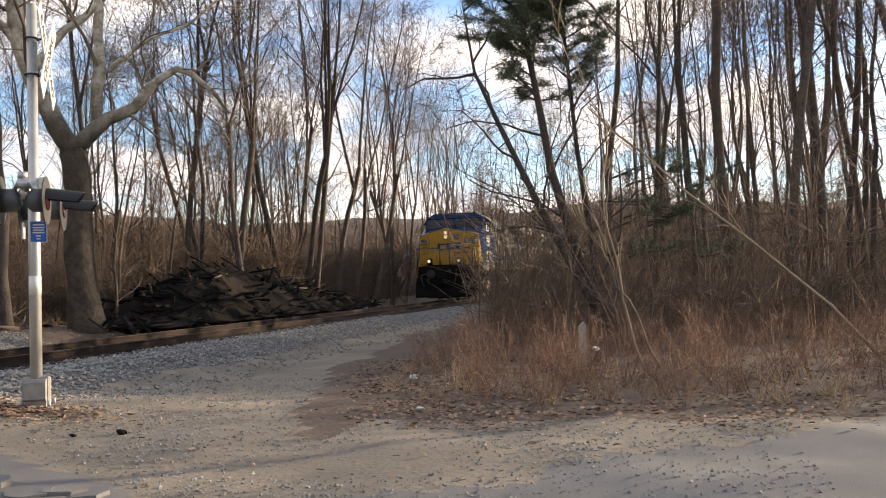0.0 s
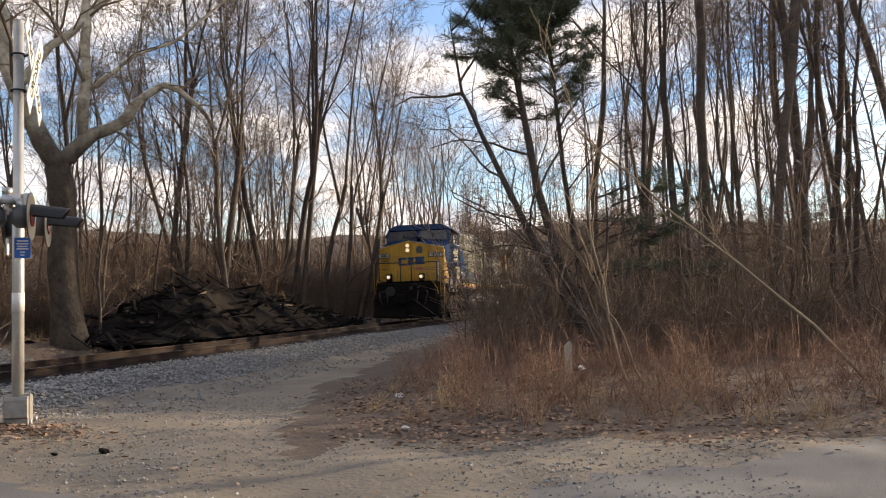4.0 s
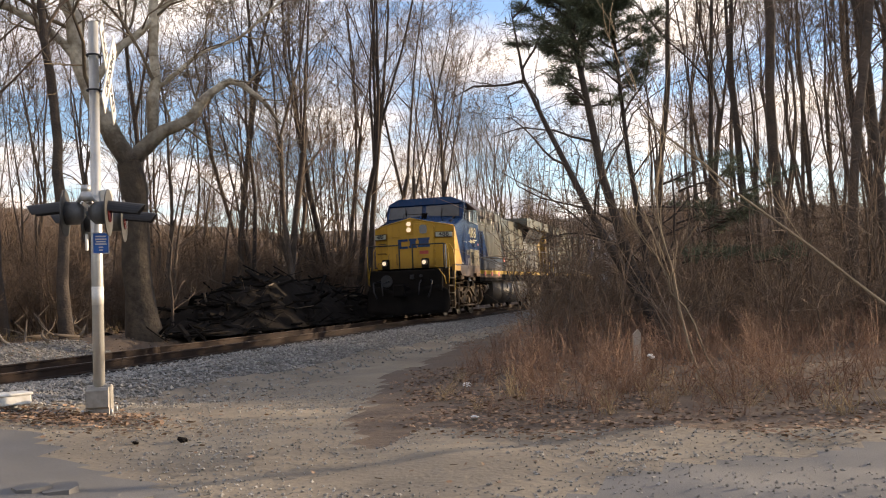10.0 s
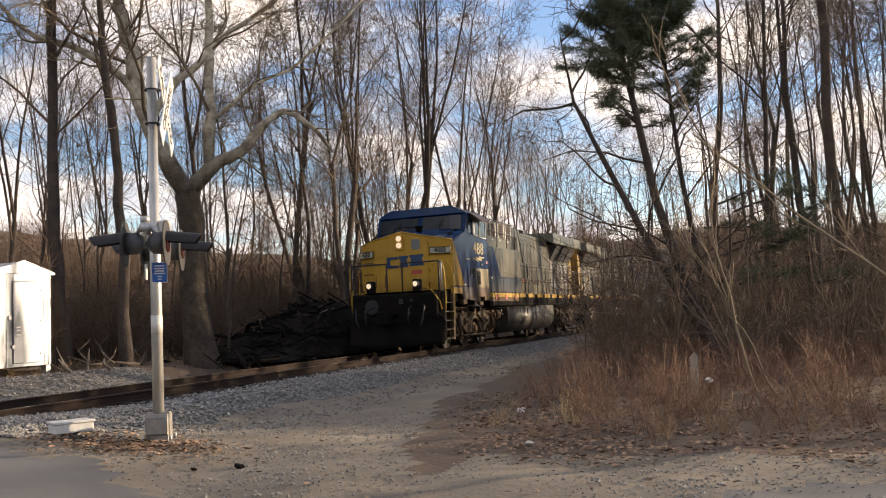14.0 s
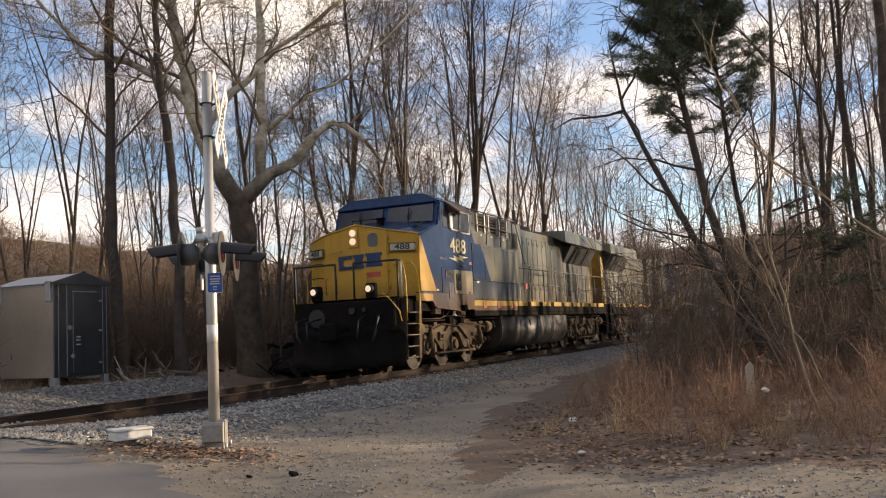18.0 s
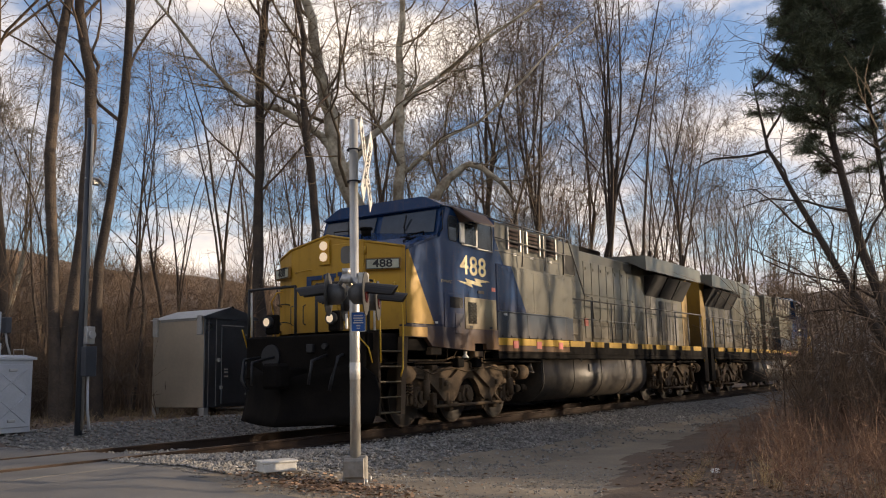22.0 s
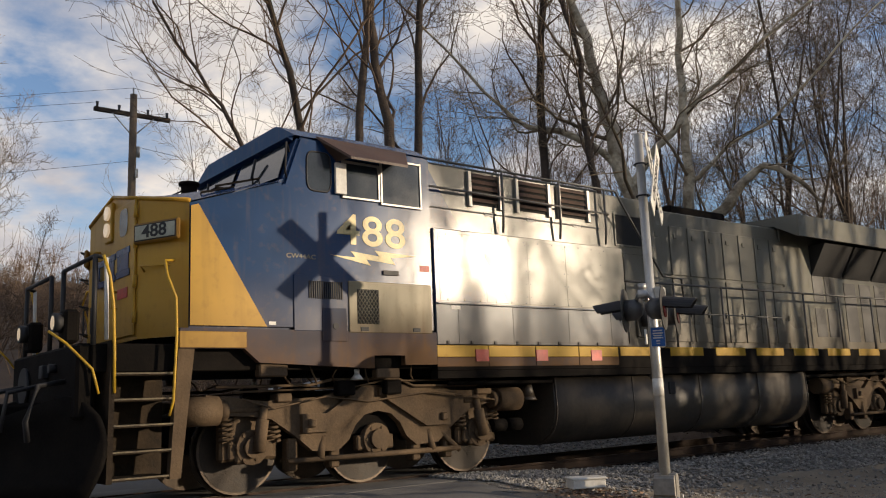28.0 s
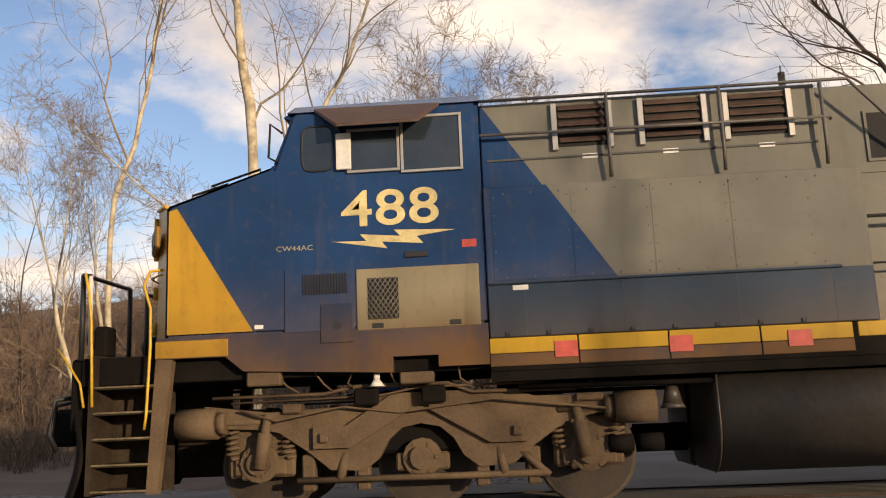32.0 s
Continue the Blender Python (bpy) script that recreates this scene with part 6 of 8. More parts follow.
# the grey stake and a scrap of white litter in the brush
st = thing("wooden_stake", pose(-1.27, 13.5, gz(-1.27, 13.5), 0, 2, 20), "weathered grey wooden stake standing in dry brush", "stake")
bm = bmesh.new()
prism(bm, [(-0.055, -0.2), (0.055, -0.2), (0.055, 0.66), (0.01, 0.71), (-0.055, 0.64)], 1, -0.03, 0.03)
bmesh.ops.recalc_face_normals(bm, faces=bm.faces[:])
part("stake", bm, M_STUMP, st)
GUIDES = {
    'syc': ([(-15.8, 21.4, 0.5), (-15.9, 21.3, 2.1), (-15.9, 21.3, 3.8), (-16.0, 21.2, 5.0)], 0.42, 0.36),
    'syc_l': ([(-16.0, 21.2, 5.0), (-16.5, 20.8, 6.0), (-17.1, 20.4, 7.9), (-17.1, 20.3, 9.1), (-17.4, 20.1, 10.4), (-17.6, 19.9, 12.2)], 0.3, 0.1),
    'syc_ll': ([(-17.0, 20.4, 7.8), (-17.6, 19.9, 8.7), (-18.4, 19.2, 9.3), (-19.0, 18.5, 9.4), (-19.4, 18.1, 9.9), (-19.9, 17.5, 10.7)], 0.13, 0.03),
    'syc_r': ([(-16.0, 21.2, 5.0), (-15.5, 21.6, 5.8), (-14.6, 22.2, 6.3), (-14.3, 22.4, 6.9), (-13.6, 22.8, 7.6), (-12.8, 23.3, 6.9), (-12.4, 23.5, 6.2)], 0.24, 0.04),
    'syc_v': ([(-15.5, 21.6, 5.8), (-15.4, 21.6, 7.4), (-15.4, 21.6, 9.0), (-15.4, 21.6, 10.6), (-15.3, 21.7, 12.7)], 0.17, 0.07),
    'syc_d': ([(-16.8, 20.6, 7.1), (-16.3, 20.9, 8.2), (-15.7, 21.4, 8.8), (-15.2, 21.8, 9.7), (-14.3, 22.4, 10.4), (-13.2, 23.0, 11.4)], 0.14, 0.03),
    'syc_e': ([(-15.4, 21.6, 7.2), (-14.9, 22.0, 7.7), (-14.2, 22.4, 8.4), (-13.5, 22.9, 8.7), (-12.5, 23.4, 9.7)], 0.08, 0.02),
    'trunkA': ([(-18.5, 18.9, 0.4), (-18.6, 18.8, 3.0), (-18.7, 18.8, 5.4), (-18.7, 18.8, 8.6), (-18.6, 18.8, 11.5)], 0.175, 0.1),
    'trunkA2': ([(-16.7, 19.3, 1.0), (-16.8, 19.3, 4.8), (-16.9, 19.2, 6.5), (-17.0, 19.1, 7.6), (-17.1, 19.0, 9.1), (-17.1, 19.0, 11.0)], 0.15, 0.07),
    'B1': ([(-21.6, 12.9, 0.7), (-21.7, 12.7, 3.6), (-21.9, 12.3, 7.5), (-22.1, 11.9, 10.2), (-22.4, 11.5, 12.4)], 0.15, 0.07),
    'B2': ([(-20.9, 13.9, 0.7), (-21.1, 13.6, 4.4), (-21.2, 13.5, 8.4), (-21.0, 13.8, 11.7), (-21.0, 13.8, 13.4)], 0.16, 0.08),
    'B3': ([(-20.9, 14.0, 0.6), (-20.7, 14.2, 5.2), (-20.6, 14.4, 8.8), (-20.8, 14.1, 10.4), (-20.9, 13.9, 12.8)], 0.2, 0.09),
    'B4': ([(-20.4, 14.6, 0.6), (-20.5, 14.6, 4.3), (-20.2, 14.9, 6.8), (-20.1, 15.1, 11.8), (-20.0, 15.2, 13.6)], 0.15, 0.08),
    'B0': ([(-21.8, 12.4, 0.8), (-22.2, 11.8, 4.4), (-22.5, 11.2, 6.8), (-22.9, 10.4, 9.1), (-23.2, 9.8, 10.2)], 0.11, 0.04),
    'P1': ([(-1.1, 19.5, -1.0), (-1.7, 19.5, 0.7), (-2.7, 19.4, 2.7), (-3.5, 19.3, 4.5), (-4.0, 19.2, 5.7), (-4.2, 19.1, 7.2)], 0.12, 0.04),
    'P2': ([(-1.2, 19.8, -1.0), (-1.9, 19.8, 1.5), (-2.4, 19.7, 3.4), (-2.7, 19.7, 5.3), (-3.0, 19.6, 7.1), (-3.0, 19.6, 8.4)], 0.14, 0.05),
    'P3': ([(-1.6, 20.5, -1.1), (-1.6, 20.5, 1.5), (-1.9, 20.5, 4.0), (-2.1, 20.5, 6.7), (-2.2, 20.5, 8.3)], 0.09, 0.03),
    'dead': ([(3.4, 14.6, -0.3), (1.9, 14.6, 1.0), (0.3, 14.6, 2.45), (-1.2, 14.5, 3.8)], 0.026, 0.012),
    'sap': ([(-0.2, 12.4, -0.6), (-0.2, 12.4, -0.0), (-0.5, 12.4, 0.7), (-0.8, 12.3, 1.3), (-1.1, 12.3, 1.9)], 0.02, 0.007),
    'sap2': ([(-0.3, 12.4, 0.4), (-0.7, 12.4, 1.3), (-0.8, 12.3, 1.9), (-0.8, 12.3, 2.4)], 0.02, 0.006),
    'L1': ([(-28.0, -8.4, 3.0), (-28.05, -8.3, 7.2), (-28.0, -8.6, 11.8), (-27.9, -8.9, 14.7), (-27.8, -9.1, 16.5)], 0.23, 0.07),
    'L2': ([(-28.05, -8.3, 7.0), (-28.3, -7.5, 9.0), (-28.6, -6.5, 11.0), (-28.9, -5.6, 12.6), (-29.2, -4.8, 15.0)], 0.12, 0.035),
    'L3': ([(-28.2, -7.8, 8.0), (-28.7, -6.0, 9.0), (-29.2, -4.4, 9.7), (-29.7, -2.8, 10.6)], 0.08, 0.02),
    'L5': ([(-28.0, -8.4, 6.6), (-27.7, -9.4, 7.2), (-27.4, -10.4, 7.5), (-27.0, -11.8, 8.6)], 0.06, 0.015),
    'L4': ([(-27.4, -12.8, 3.1), (-27.3, -13.1, 7.5), (-27.6, -12.4, 10.3), (-27.8, -11.9, 13.2), (-27.9, -11.6, 16.4)], 0.1, 0.04),
}

# ---- trees ----
class Soup:
    """Gathers bars, blades and stones into one plain mesh."""

    def __init__(self):
        self.v, self.f, self.n = [], [], 0

    def bar(self, pts, radii, sides):
        pts = np.asarray(pts, dtype=float)
        t = np.gradient(pts, axis=0)
        t /= np.linalg.norm(t, axis=1)[:, None] + 1e-9
        a = np.cross(t, np.array([0.31, 0.17, 0.93]))
        a /= np.linalg.norm(a, axis=1)[:, None] + 1e-9
        b = np.cross(t, a)
        q = 2 * np.pi * np.arange(sides) / sides
        r = np.asarray(radii, dtype=float)[:, None, None]
        ring = pts[:, None, :] + r * (np.cos(q)[None, :, None] * a[:, None, :] + np.sin(q)[None, :, None] * b[:, None, :])
        self.v.append(ring.reshape(-1, 3))
        m = len(pts)
        i = np.arange(m - 1)[:, None] * sides
        j = np.arange(sides)[None, :]
        k = (j + 1) % sides
        self.f.append(np.stack([i + j, i + k, i + sides + k, i + sides + j], -1).reshape(-1, 4) + self.n)
        self.n += m * sides

    def add(self, v, f):
        self.v.append(v)
        self.f.append(f + self.n)
        self.n += len(v)

    def arrays(self):
        return np.concatenate(self.v), np.concatenate(self.f)

    def mesh(self, name, m, smooth_=True):
        v, f = self.arrays()
        me = bpy.data.meshes.new(name)
        k = f.shape[1]
        me.vertices.add(len(v))
        me.vertices.foreach_set("co", v.astype(np.float32).ravel())
        me.loops.add(f.size)
        me.loops.foreach_set("vertex_index", f.astype(np.int32).ravel())
        me.polygons.add(len(f))
        me.polygons.foreach_set("loop_start", np.arange(0, f.size, k, dtype=np.int32))
        me.update(calc_edges=True)
        me.polygons.foreach_set("use_smooth", np.full(len(f), smooth_))
        me.materials.append(m)
        return me


def wander(rnd, p, d, length, n, wig, lift):
    pts = [np.array(p, dtype=float)]
    d = np.array(d, dtype=float)
    for _ in range(n):
        d = d + np.array([rnd.gauss(0, wig), rnd.gauss(0, wig), rnd.gauss(0, wig * 0.7) + lift])
        d /= np.linalg.norm(d)
        pts.append(pts[-1] + d * length / n)
    return pts


def sprout(rnd, big, small, pts, radii, level, plan):
    """Branches along a limb, and their branches in turn."""
    if level >= plan["levels"]:
        return
    length = sum(np.linalg.norm(b - a) for a, b in zip(pts, pts[1:]))
    c = plan["kids"][min(level, len(plan["kids"]) - 1)]
    c = max(1, int(c + rnd.random()))
    start = plan["fork"] if level == 0 else 0.18
    n = len(pts) - 1
    for j in range(c):
        k = min(start + (1 - start) * (j + rnd.random()) / c, 0.985)
        i = min(int(k * n), n - 1)
        base = pts[i] + (pts[i + 1] - pts[i]) * (k * n - i)
        ax = pts[i + 1] - pts[i]
        ax = ax / np.linalg.norm(ax)
        side = np.array([rnd.gauss(0, 1), rnd.gauss(0, 1), rnd.gauss(0, 0.4)])
        side -= ax * side.dot(ax)
        side /= np.linalg.norm(side)
        s = plan["spread"] * rnd.uniform(0.6, 1.4) * (1 if level == 0 else 1.25)
        d = ax + side * s
        d /= np.linalg.norm(d)
        r = min(radii[i], radii[i] * 0.5 + 0.03) * (rnd.uniform(0.32, 0.6) if level == 0 else rnd.uniform(0.4, 0.64))
        ln = max(length * rnd.uniform(0.26, 0.56) * (1.2 - 0.6 * k if level == 0 else 1.0), 0.45)
        m = plan.get("bends", (6, 4, 2, 1))[min(level, 3)]
        q = wander(rnd, base, d, ln, m, plan["wig"] * (1.0 + 0.4 * level), plan.get("lift", 0.12))
        rr = [max(r * (1 - 0.78 * i2 / m), 0.0065) for i2 in range(m + 1)]
        (big if level < plan.get("big", 1) else small).bar(q, rr, 5 if level == 0 and r > 0.02 else 3)
        sprout(rnd, big, small, q, rr, level + 1, plan)


PLAN = dict(levels=4, kids=(15, 5, 4, 3), fork=0.28, spread=0.66, wig=0.19)
TREE_BANK = {}


def bank_tree(key, seed, mats, height, r, leaders=2, split=0.4, **kw):
    """A trunk that forks into a few rising leaders, each with its branches and twigs."""
    rnd = random.Random(seed)
    plan = dict(PLAN, **kw)
    big, small = Soup(), Soup()
    hf = height * split * rnd.uniform(0.85, 1.15)
    pts = wander(rnd, (0, 0, -0.3), (rnd.gauss(0, 0.05), rnd.gauss(0, 0.05), 1), hf, 6, 0.06, 0.04)
    rr = [r * (1.35 if i == 0 else 1 - 0.03 * i) * rnd.uniform(0.96, 1.04) for i in range(7)]
    big.bar(pts, rr, 8)
    if not plan.get("bare"):
        sprout(rnd, big, small, pts, rr, 1, dict(plan, kids=(1, 3, 4, 3), levels=min(3, plan["levels"])))
    turn = rnd.uniform(0, 6.28)
    for j in range(leaders):
        a = turn + 6.28 * j / leaders + rnd.gauss(0, 0.4)
        tilt = rnd.uniform(0.06, 0.22) if leaders > 1 else 0.03
        k = rnd.uniform(0.8, 1.0)
        i = max(1, round(k * 6))
        q = wander(rnd, pts[i], (math.cos(a) * tilt, math.sin(a) * tilt, 1), (height - hf) * rnd.uniform(0.78, 1.0), 9, 0.06, 0.05)
        r1 = rr[i] * (rnd.uniform(0.5, 0.72) if leaders > 1 else 0.95)
        r2 = [max(0.012, r1 * (1 - 0.86 * n2 / 9)) for n2 in range(10)]
        big.bar(q, r2, 7)
        sprout(rnd, big, small, q, r2, 0, plan)
    TREE_BANK[key] = (big.mesh("trunk", mats[0]), small.mesh("crown", mats[1]))


def put_tree(key, x, y, turn, scale, label, group="bare trees of the wood", lean=0.0):
    m = pose(x, y, ground_z(x, y) - 0.05) @ pose(0, 0, 0, 0, lean, 0) @ pose(0, 0, 0, 0, 0, turn)
    ob = thing("tree", m @ Matrix.Scale(scale, 4), label, "tree", group)
    for me in TREE_BANK[key]:
        o = new(me.name, me)
        o.parent = ob
    return ob


def guided_tree(name, limbs, seed, mats, label, **kw):
    """A tree whose main limbs follow given bends; finer branches grow from them."""
    rnd = random.Random(seed)
    plan = dict(PLAN, **kw)
    small, stems = Soup(), []
    big = small
    x0, y0, z0 = GUIDES[limbs[0]][0][0]
    zg = ground_z(x0, y0)
    for key in limbs:
        way, r0, r1 = GUIDES[key]
        way = [np.array(p) - np.array((x0, y0, zg)) for p in way]
        if key == limbs[0]:
            way[0][2] = -0.2
        pts = []
        for a, b in zip(way, way[1:]):
            for k in range(3):
                pts.append(a + (b - a) * k / 3)
        pts.append(way[-1])
        pts = [pts[0]] + [(p * 2 + q + o) / 4 for o, p, q in zip(pts, pts[1:], pts[2:])] + [pts[-1]]
        up = pts[-1] - pts[-2]
        if way[-1][2] > 8.5:
            pts += wander(rnd, pts[-1], up / np.linalg.norm(up), plan.get("top", 3.5), 4, 0.08, 0.03)[1:]
        n = len(pts)
        rr = [(r0 + (r1 - r0) * (i / (n - 1))) * rnd.uniform(0.92, 1.08) for i in range(n)]
        if key == limbs[0]:
            rr[0] *= 1.45
            rr[1] *= 1.12
        pts = [p + np.array([rnd.gauss(0, 0.03), rnd.gauss(0, 0.03), 0]) for p in pts]
        one = Soup()
        one.bar(pts, rr, 9)
        stems.append(one)
        if key != limbs[0] or plan.get("crown0", True):
            sprout(rnd, big, small, pts, rr, 0, dict(plan, fork=plan["fork"] if key == limbs[0] else 0.15))
    ob = thing(name, pose(x0, y0, zg), label, "tree", "bare trees of the wood")
    for i, one in enumerate(stems):
        me = one.mesh("trunk" if i == 0 else "limb", mats[0])
        new(me.name, me).parent = ob
    me = small.mesh("crown", mats[1])
    new(me.name, me).parent = ob
    return ob


for i in range(6):
    bank_tree("wood%d" % i, 10 + i, (M_BARKD if i % 3 == 0 else M_BARK, M_TWIG), 17 + i % 3 * 2.0, 0.09 + 0.015 * (i % 3), leaders=1 + i % 3, split=0.34 + 0.06 * (i % 3), kids=(14, 8, 6)[i % 3:i % 3 + 1] + (5, 4, 2), fork=0.05, spread=0.72, wig=0.23)
for i in range(4):
    bank_tree("big%d" % i, 110 + i, (M_BARKD if i % 2 else M_BARK, M_TWIG), 21 + i % 2 * 2.0, 0.145, leaders=2 + i % 2, split=0.36, kids=(9, 5, 4, 2), fork=0.06, wig=0.23, spread=0.75)
for i in range(5):
    bank_tree("far%d" % i, 80 + i, (M_BARK, M_TWIG), 17 + i % 3 * 2.0, 0.105, leaders=2 + i % 2, split=0.34, kids=(7, 5, 4), fork=0.1, levels=3, spread=0.7, wig=0.22, bends=(5, 3, 1))
for i in range(4):
    bank_tree("thin%d" % i, 40 + i, (M_BARK, M_TWIG), 9 + i * 1.7, 0.055 + 0.012 * i, leaders=1 + i % 2, split=0.3, kids=(10, 5, 4), fork=0.1, levels=3, wig=0.24)
for i in range(4):
    bank_tree("pole%d" % i, 130 + i, (M_BARKD if i % 2 else M_BARK, M_TWIG), 20 + i, 0.115 + 0.015 * (i % 3), leaders=1 + i % 2, split=0.5, kids=(12 - 4 * (i % 2), 5, 4, 2), fork=0.15, spread=0.7, wig=0.22, bare=True)
for i in range(3):
    bank_tree("tan%d" % i, 90 + i, (M_BARK, M_PTWIG), 10.5 + 1.5 * i, 0.09, leaders=2 + i % 2, split=0.25, kids=(7, 4, 4, 2), fork=0.12, spread=0.62)
for i in range(2):
    bank_tree("pale%d" % i, 60 + i, (M_PALE, M_PTWIG), 13 + 2 * i, 0.11, leaders=2, kids=(9, 5, 4, 3), fork=0.1, spread=0.65)

LAB = "bare grey-brown woodland tree with a leafless winter crown"
guided_tree("sycamore", ["syc", "syc_l", "syc_ll", "syc_r", "syc_v", "syc_d", "syc_e"], 3, (M_SYC, M_PTWIG), "big old sycamore with pale mottled upper limbs, bare", crown0=False, kids=(9, 6, 4, 2), spread=0.9, wig=0.3, lift=0.05)
for key, sd in (("trunkA", 4), ("trunkA2", 5), ("B1", 6), ("B2", 7), ("B3", 8), ("B4", 9), ("B0", 11)):
    guided_tree("tree", [key], sd, (M_BARK if key in ("B3", "B2") else M_BARKD, M_TWIG), LAB, kids=(13, 5, 4, 2), fork=0.42 if key[0] == "B" else 0.4, wig=0.24, spread=0.75)
for limbs, sd in ((["L1", "L2", "L3", "L5"], 21), (["L4"], 24)):
    guided_tree("tree", limbs, sd, (M_PALE, M_PTWIG), "pale sunlit slender tree with a bare tan crown", kids=(9, 5, 4, 3), fork=0.3, spread=0.8, wig=0.22)
for key, sd in (("sap", 31), ("sap2", 32), ("dead", 33)):
    guided_tree("sapling", [key], sd, (M_PTWIG, M_PTWIG), "thin pale leaning sapling rising from dry brush", levels=2, kids=(6, 3), fork=0.45, spread=0.35, wig=0.12, top=0.6)

rng = random.Random(5)


def scatter_wood(n, xa, xb, ya, yb, keep, gap, kinds):
    done = []
    tries = 0
    rng = random.Random(int(n * 131 + xa * 17 + ya * 7))
    while len(done) < n and tries < n * 30:
        tries += 1
        x, y = rng.uniform(xa, xb), rng.uniform(ya, yb)
        if not keep(x, y) or (y < 33 and -0.30 < x / y < -0.02) or any((x - a) ** 2 + (y - b) ** 2 < gap * gap for a, b in done):
            continue
        done.append((x, y))
        put_tree(rng.choice(kinds), x, y, rng.uniform(0, 360), rng.uniform(0.8, 1.15), LAB)


WOOD = ["wood%d" % i for i in range(6)]
THIN = ["thin%d" % i for i in range(4)]


def drive_edge(y):
    return lerp(y, [(4, -1.2), (6.9, -1.4), (8.3, -2.4), (11.1, -3.7), (14.8, -4.9), (22, -6.0), (30, -6.8), (60, -8)])


def sun_lane(x, y):
    """Made-up gaps kept clear of trees so the low sun reaches crossing and train."""
    k = 0.656 * x - 0.755 * y
    return k > -12.6 or (x > -6 and -22.4 < k < -20.6) or (x > 4 and -16.4 < k < -14.9)


FAR = ["far%d" % i for i in range(5)]
BIG = ["big%d" % i for i in range(4)]
POLE = ["pole%d" % i for i in range(4)]
# the stout trees that stand out: place, kind, size, lean
for x, y, key, size, lean in (
        (-16.9, 32.2, "big0", 1.0, -4), (-16.2, 31.6, "wood1", 1.05, 3), (-17.8, 31.4, "wood3", 1.0, -7), (-18.6, 32.6, "thin3", 1.2, -4),
        (-16.6, 36.2, "big1", 0.95, -6), (-15.9, 36.8, "big3", 1.0, 1), (-15.5, 37.0, "wood2", 1.1, 6),
        (-15.9, 41.0, "big2", 1.0, -3), (-15.2, 41.6, "wood4", 1.1, 3), (-14.9, 43.5, "big0", 0.9, 5), (-15.0, 47.0, "wood5", 1.0, -2),
        (0.9, 26.0, "pole1", 0.9, 0), (1.75, 25.0, "pole2", 0.95, 1), (3.2, 23.9, "pole0", 1.15, -1), (3.5, 30.0, "wood0", 1.1, -2),
        (3.95, 24.2, "wood2", 1.0, 2), (5.0, 26.8, "pole3", 0.9, 2), (5.9, 28.0, "wood3", 1.0, 0), (-0.6, 27.5, "wood1", 0.9, 3), (7.6, 27.4, "pole0", 0.9, -2)):
    put_tree(key, x, y, 137.0 * (x + y), size, "stout bare tree with a forked trunk and rising limbs", lean=lean)
# across the track, behind the train
scatter_wood(13, -24, -15.6, 22, 50, lambda x, y: x < -16.0 - 0.05 * (y - 20), 1.6, THIN)
scatter_wood(17, -26, -15.5, 24, 46, lambda x, y: x < -17.0 - 0.05 * (y - 20), 2.3, WOOD + THIN)
scatter_wood(20, -40, -16.5, 34, 72, lambda x, y: True, 2.4, FAR + THIN)
scatter_wood(36, -34, -14.2, 52, 93, lambda x, y: True, 2.0, FAR + THIN)
scatter_wood(13, -38, -22.5, 15, 34, lambda x, y: True, 2.4, FAR + THIN)
scatter_wood(10, -42, -27, -5, 20, lambda x, y: abs(y - road_centre(x)) > 4.5, 2.2, ["tan0", "tan1", "tan2"])
scatter_wood(14, -46, -33, -2, 24, lambda x, y: abs(y - road_centre(x)) > 5, 2.6, THIN + ["pale0", "pale1"])
scatter_wood(9, -46, -33, -40, -14, lambda x, y: True, 3.0, ["pale0", "pale1"] + THIN)
# where the line bends out of sight
scatter_wood(24, -32, 6, 96, 125, lambda x, y: True, 2.4, FAR)
# this side, along the drive and behind the brush
scatter_wood(14, -5, 12, 24, 40, lambda x, y: x > drive_edge(y) + 2.4 and not sun_lane(x, y), 1.5, THIN)
scatter_wood(9, -6.3, 14, 22, 36, lambda x, y: x > drive_edge(y) + 2.0 and not sun_lane(x, y), 2.2, THIN + WOOD)
scatter_wood(13, -8.2, 10, 40, 80, lambda x, y: x > -6.5, 2.4, POLE + THIN)
# sun-side poles, mostly out of view, added to stripe the train with shadow
scatter_wood(40, -4, 40, 32, 80, lambda x, y: not sun_lane(x, y), 2.4, POLE + POLE + THIN)
scatter_wood(30, 3, 32, 29, 62, lambda x, y: not sun_lane(x, y), 2.6, POLE)
# unseen far trees added in the sun's lane to soften light on the train
for k, along in ((-10.2, 64), (-8.3, 78), (-6.0, 70), (-4.2, 82), (-2.0, 73), (0.6, 80)):
    put_tree(FAR[int(along) % 5], 0.755 * along + 0.656 * k, 0.656 * along - 0.755 * k, 40.0 * k, 1.05, LAB)
# unseen wood added behind the viewer to cut skylight, south of the sun's lane
def behind(x, y):
    return 0.656 * x - 0.755 * y > 7.5 and math.hypot(x, y) > 13 and abs(y - 4.0) > 4.5


scatter_wood(46, -16, 34, -34, 14, behind, 2.6, WOOD + FAR)
scatter_wood(3, 1.5, 9, 15, 26, lambda x, y: True, 3.0, THIN)


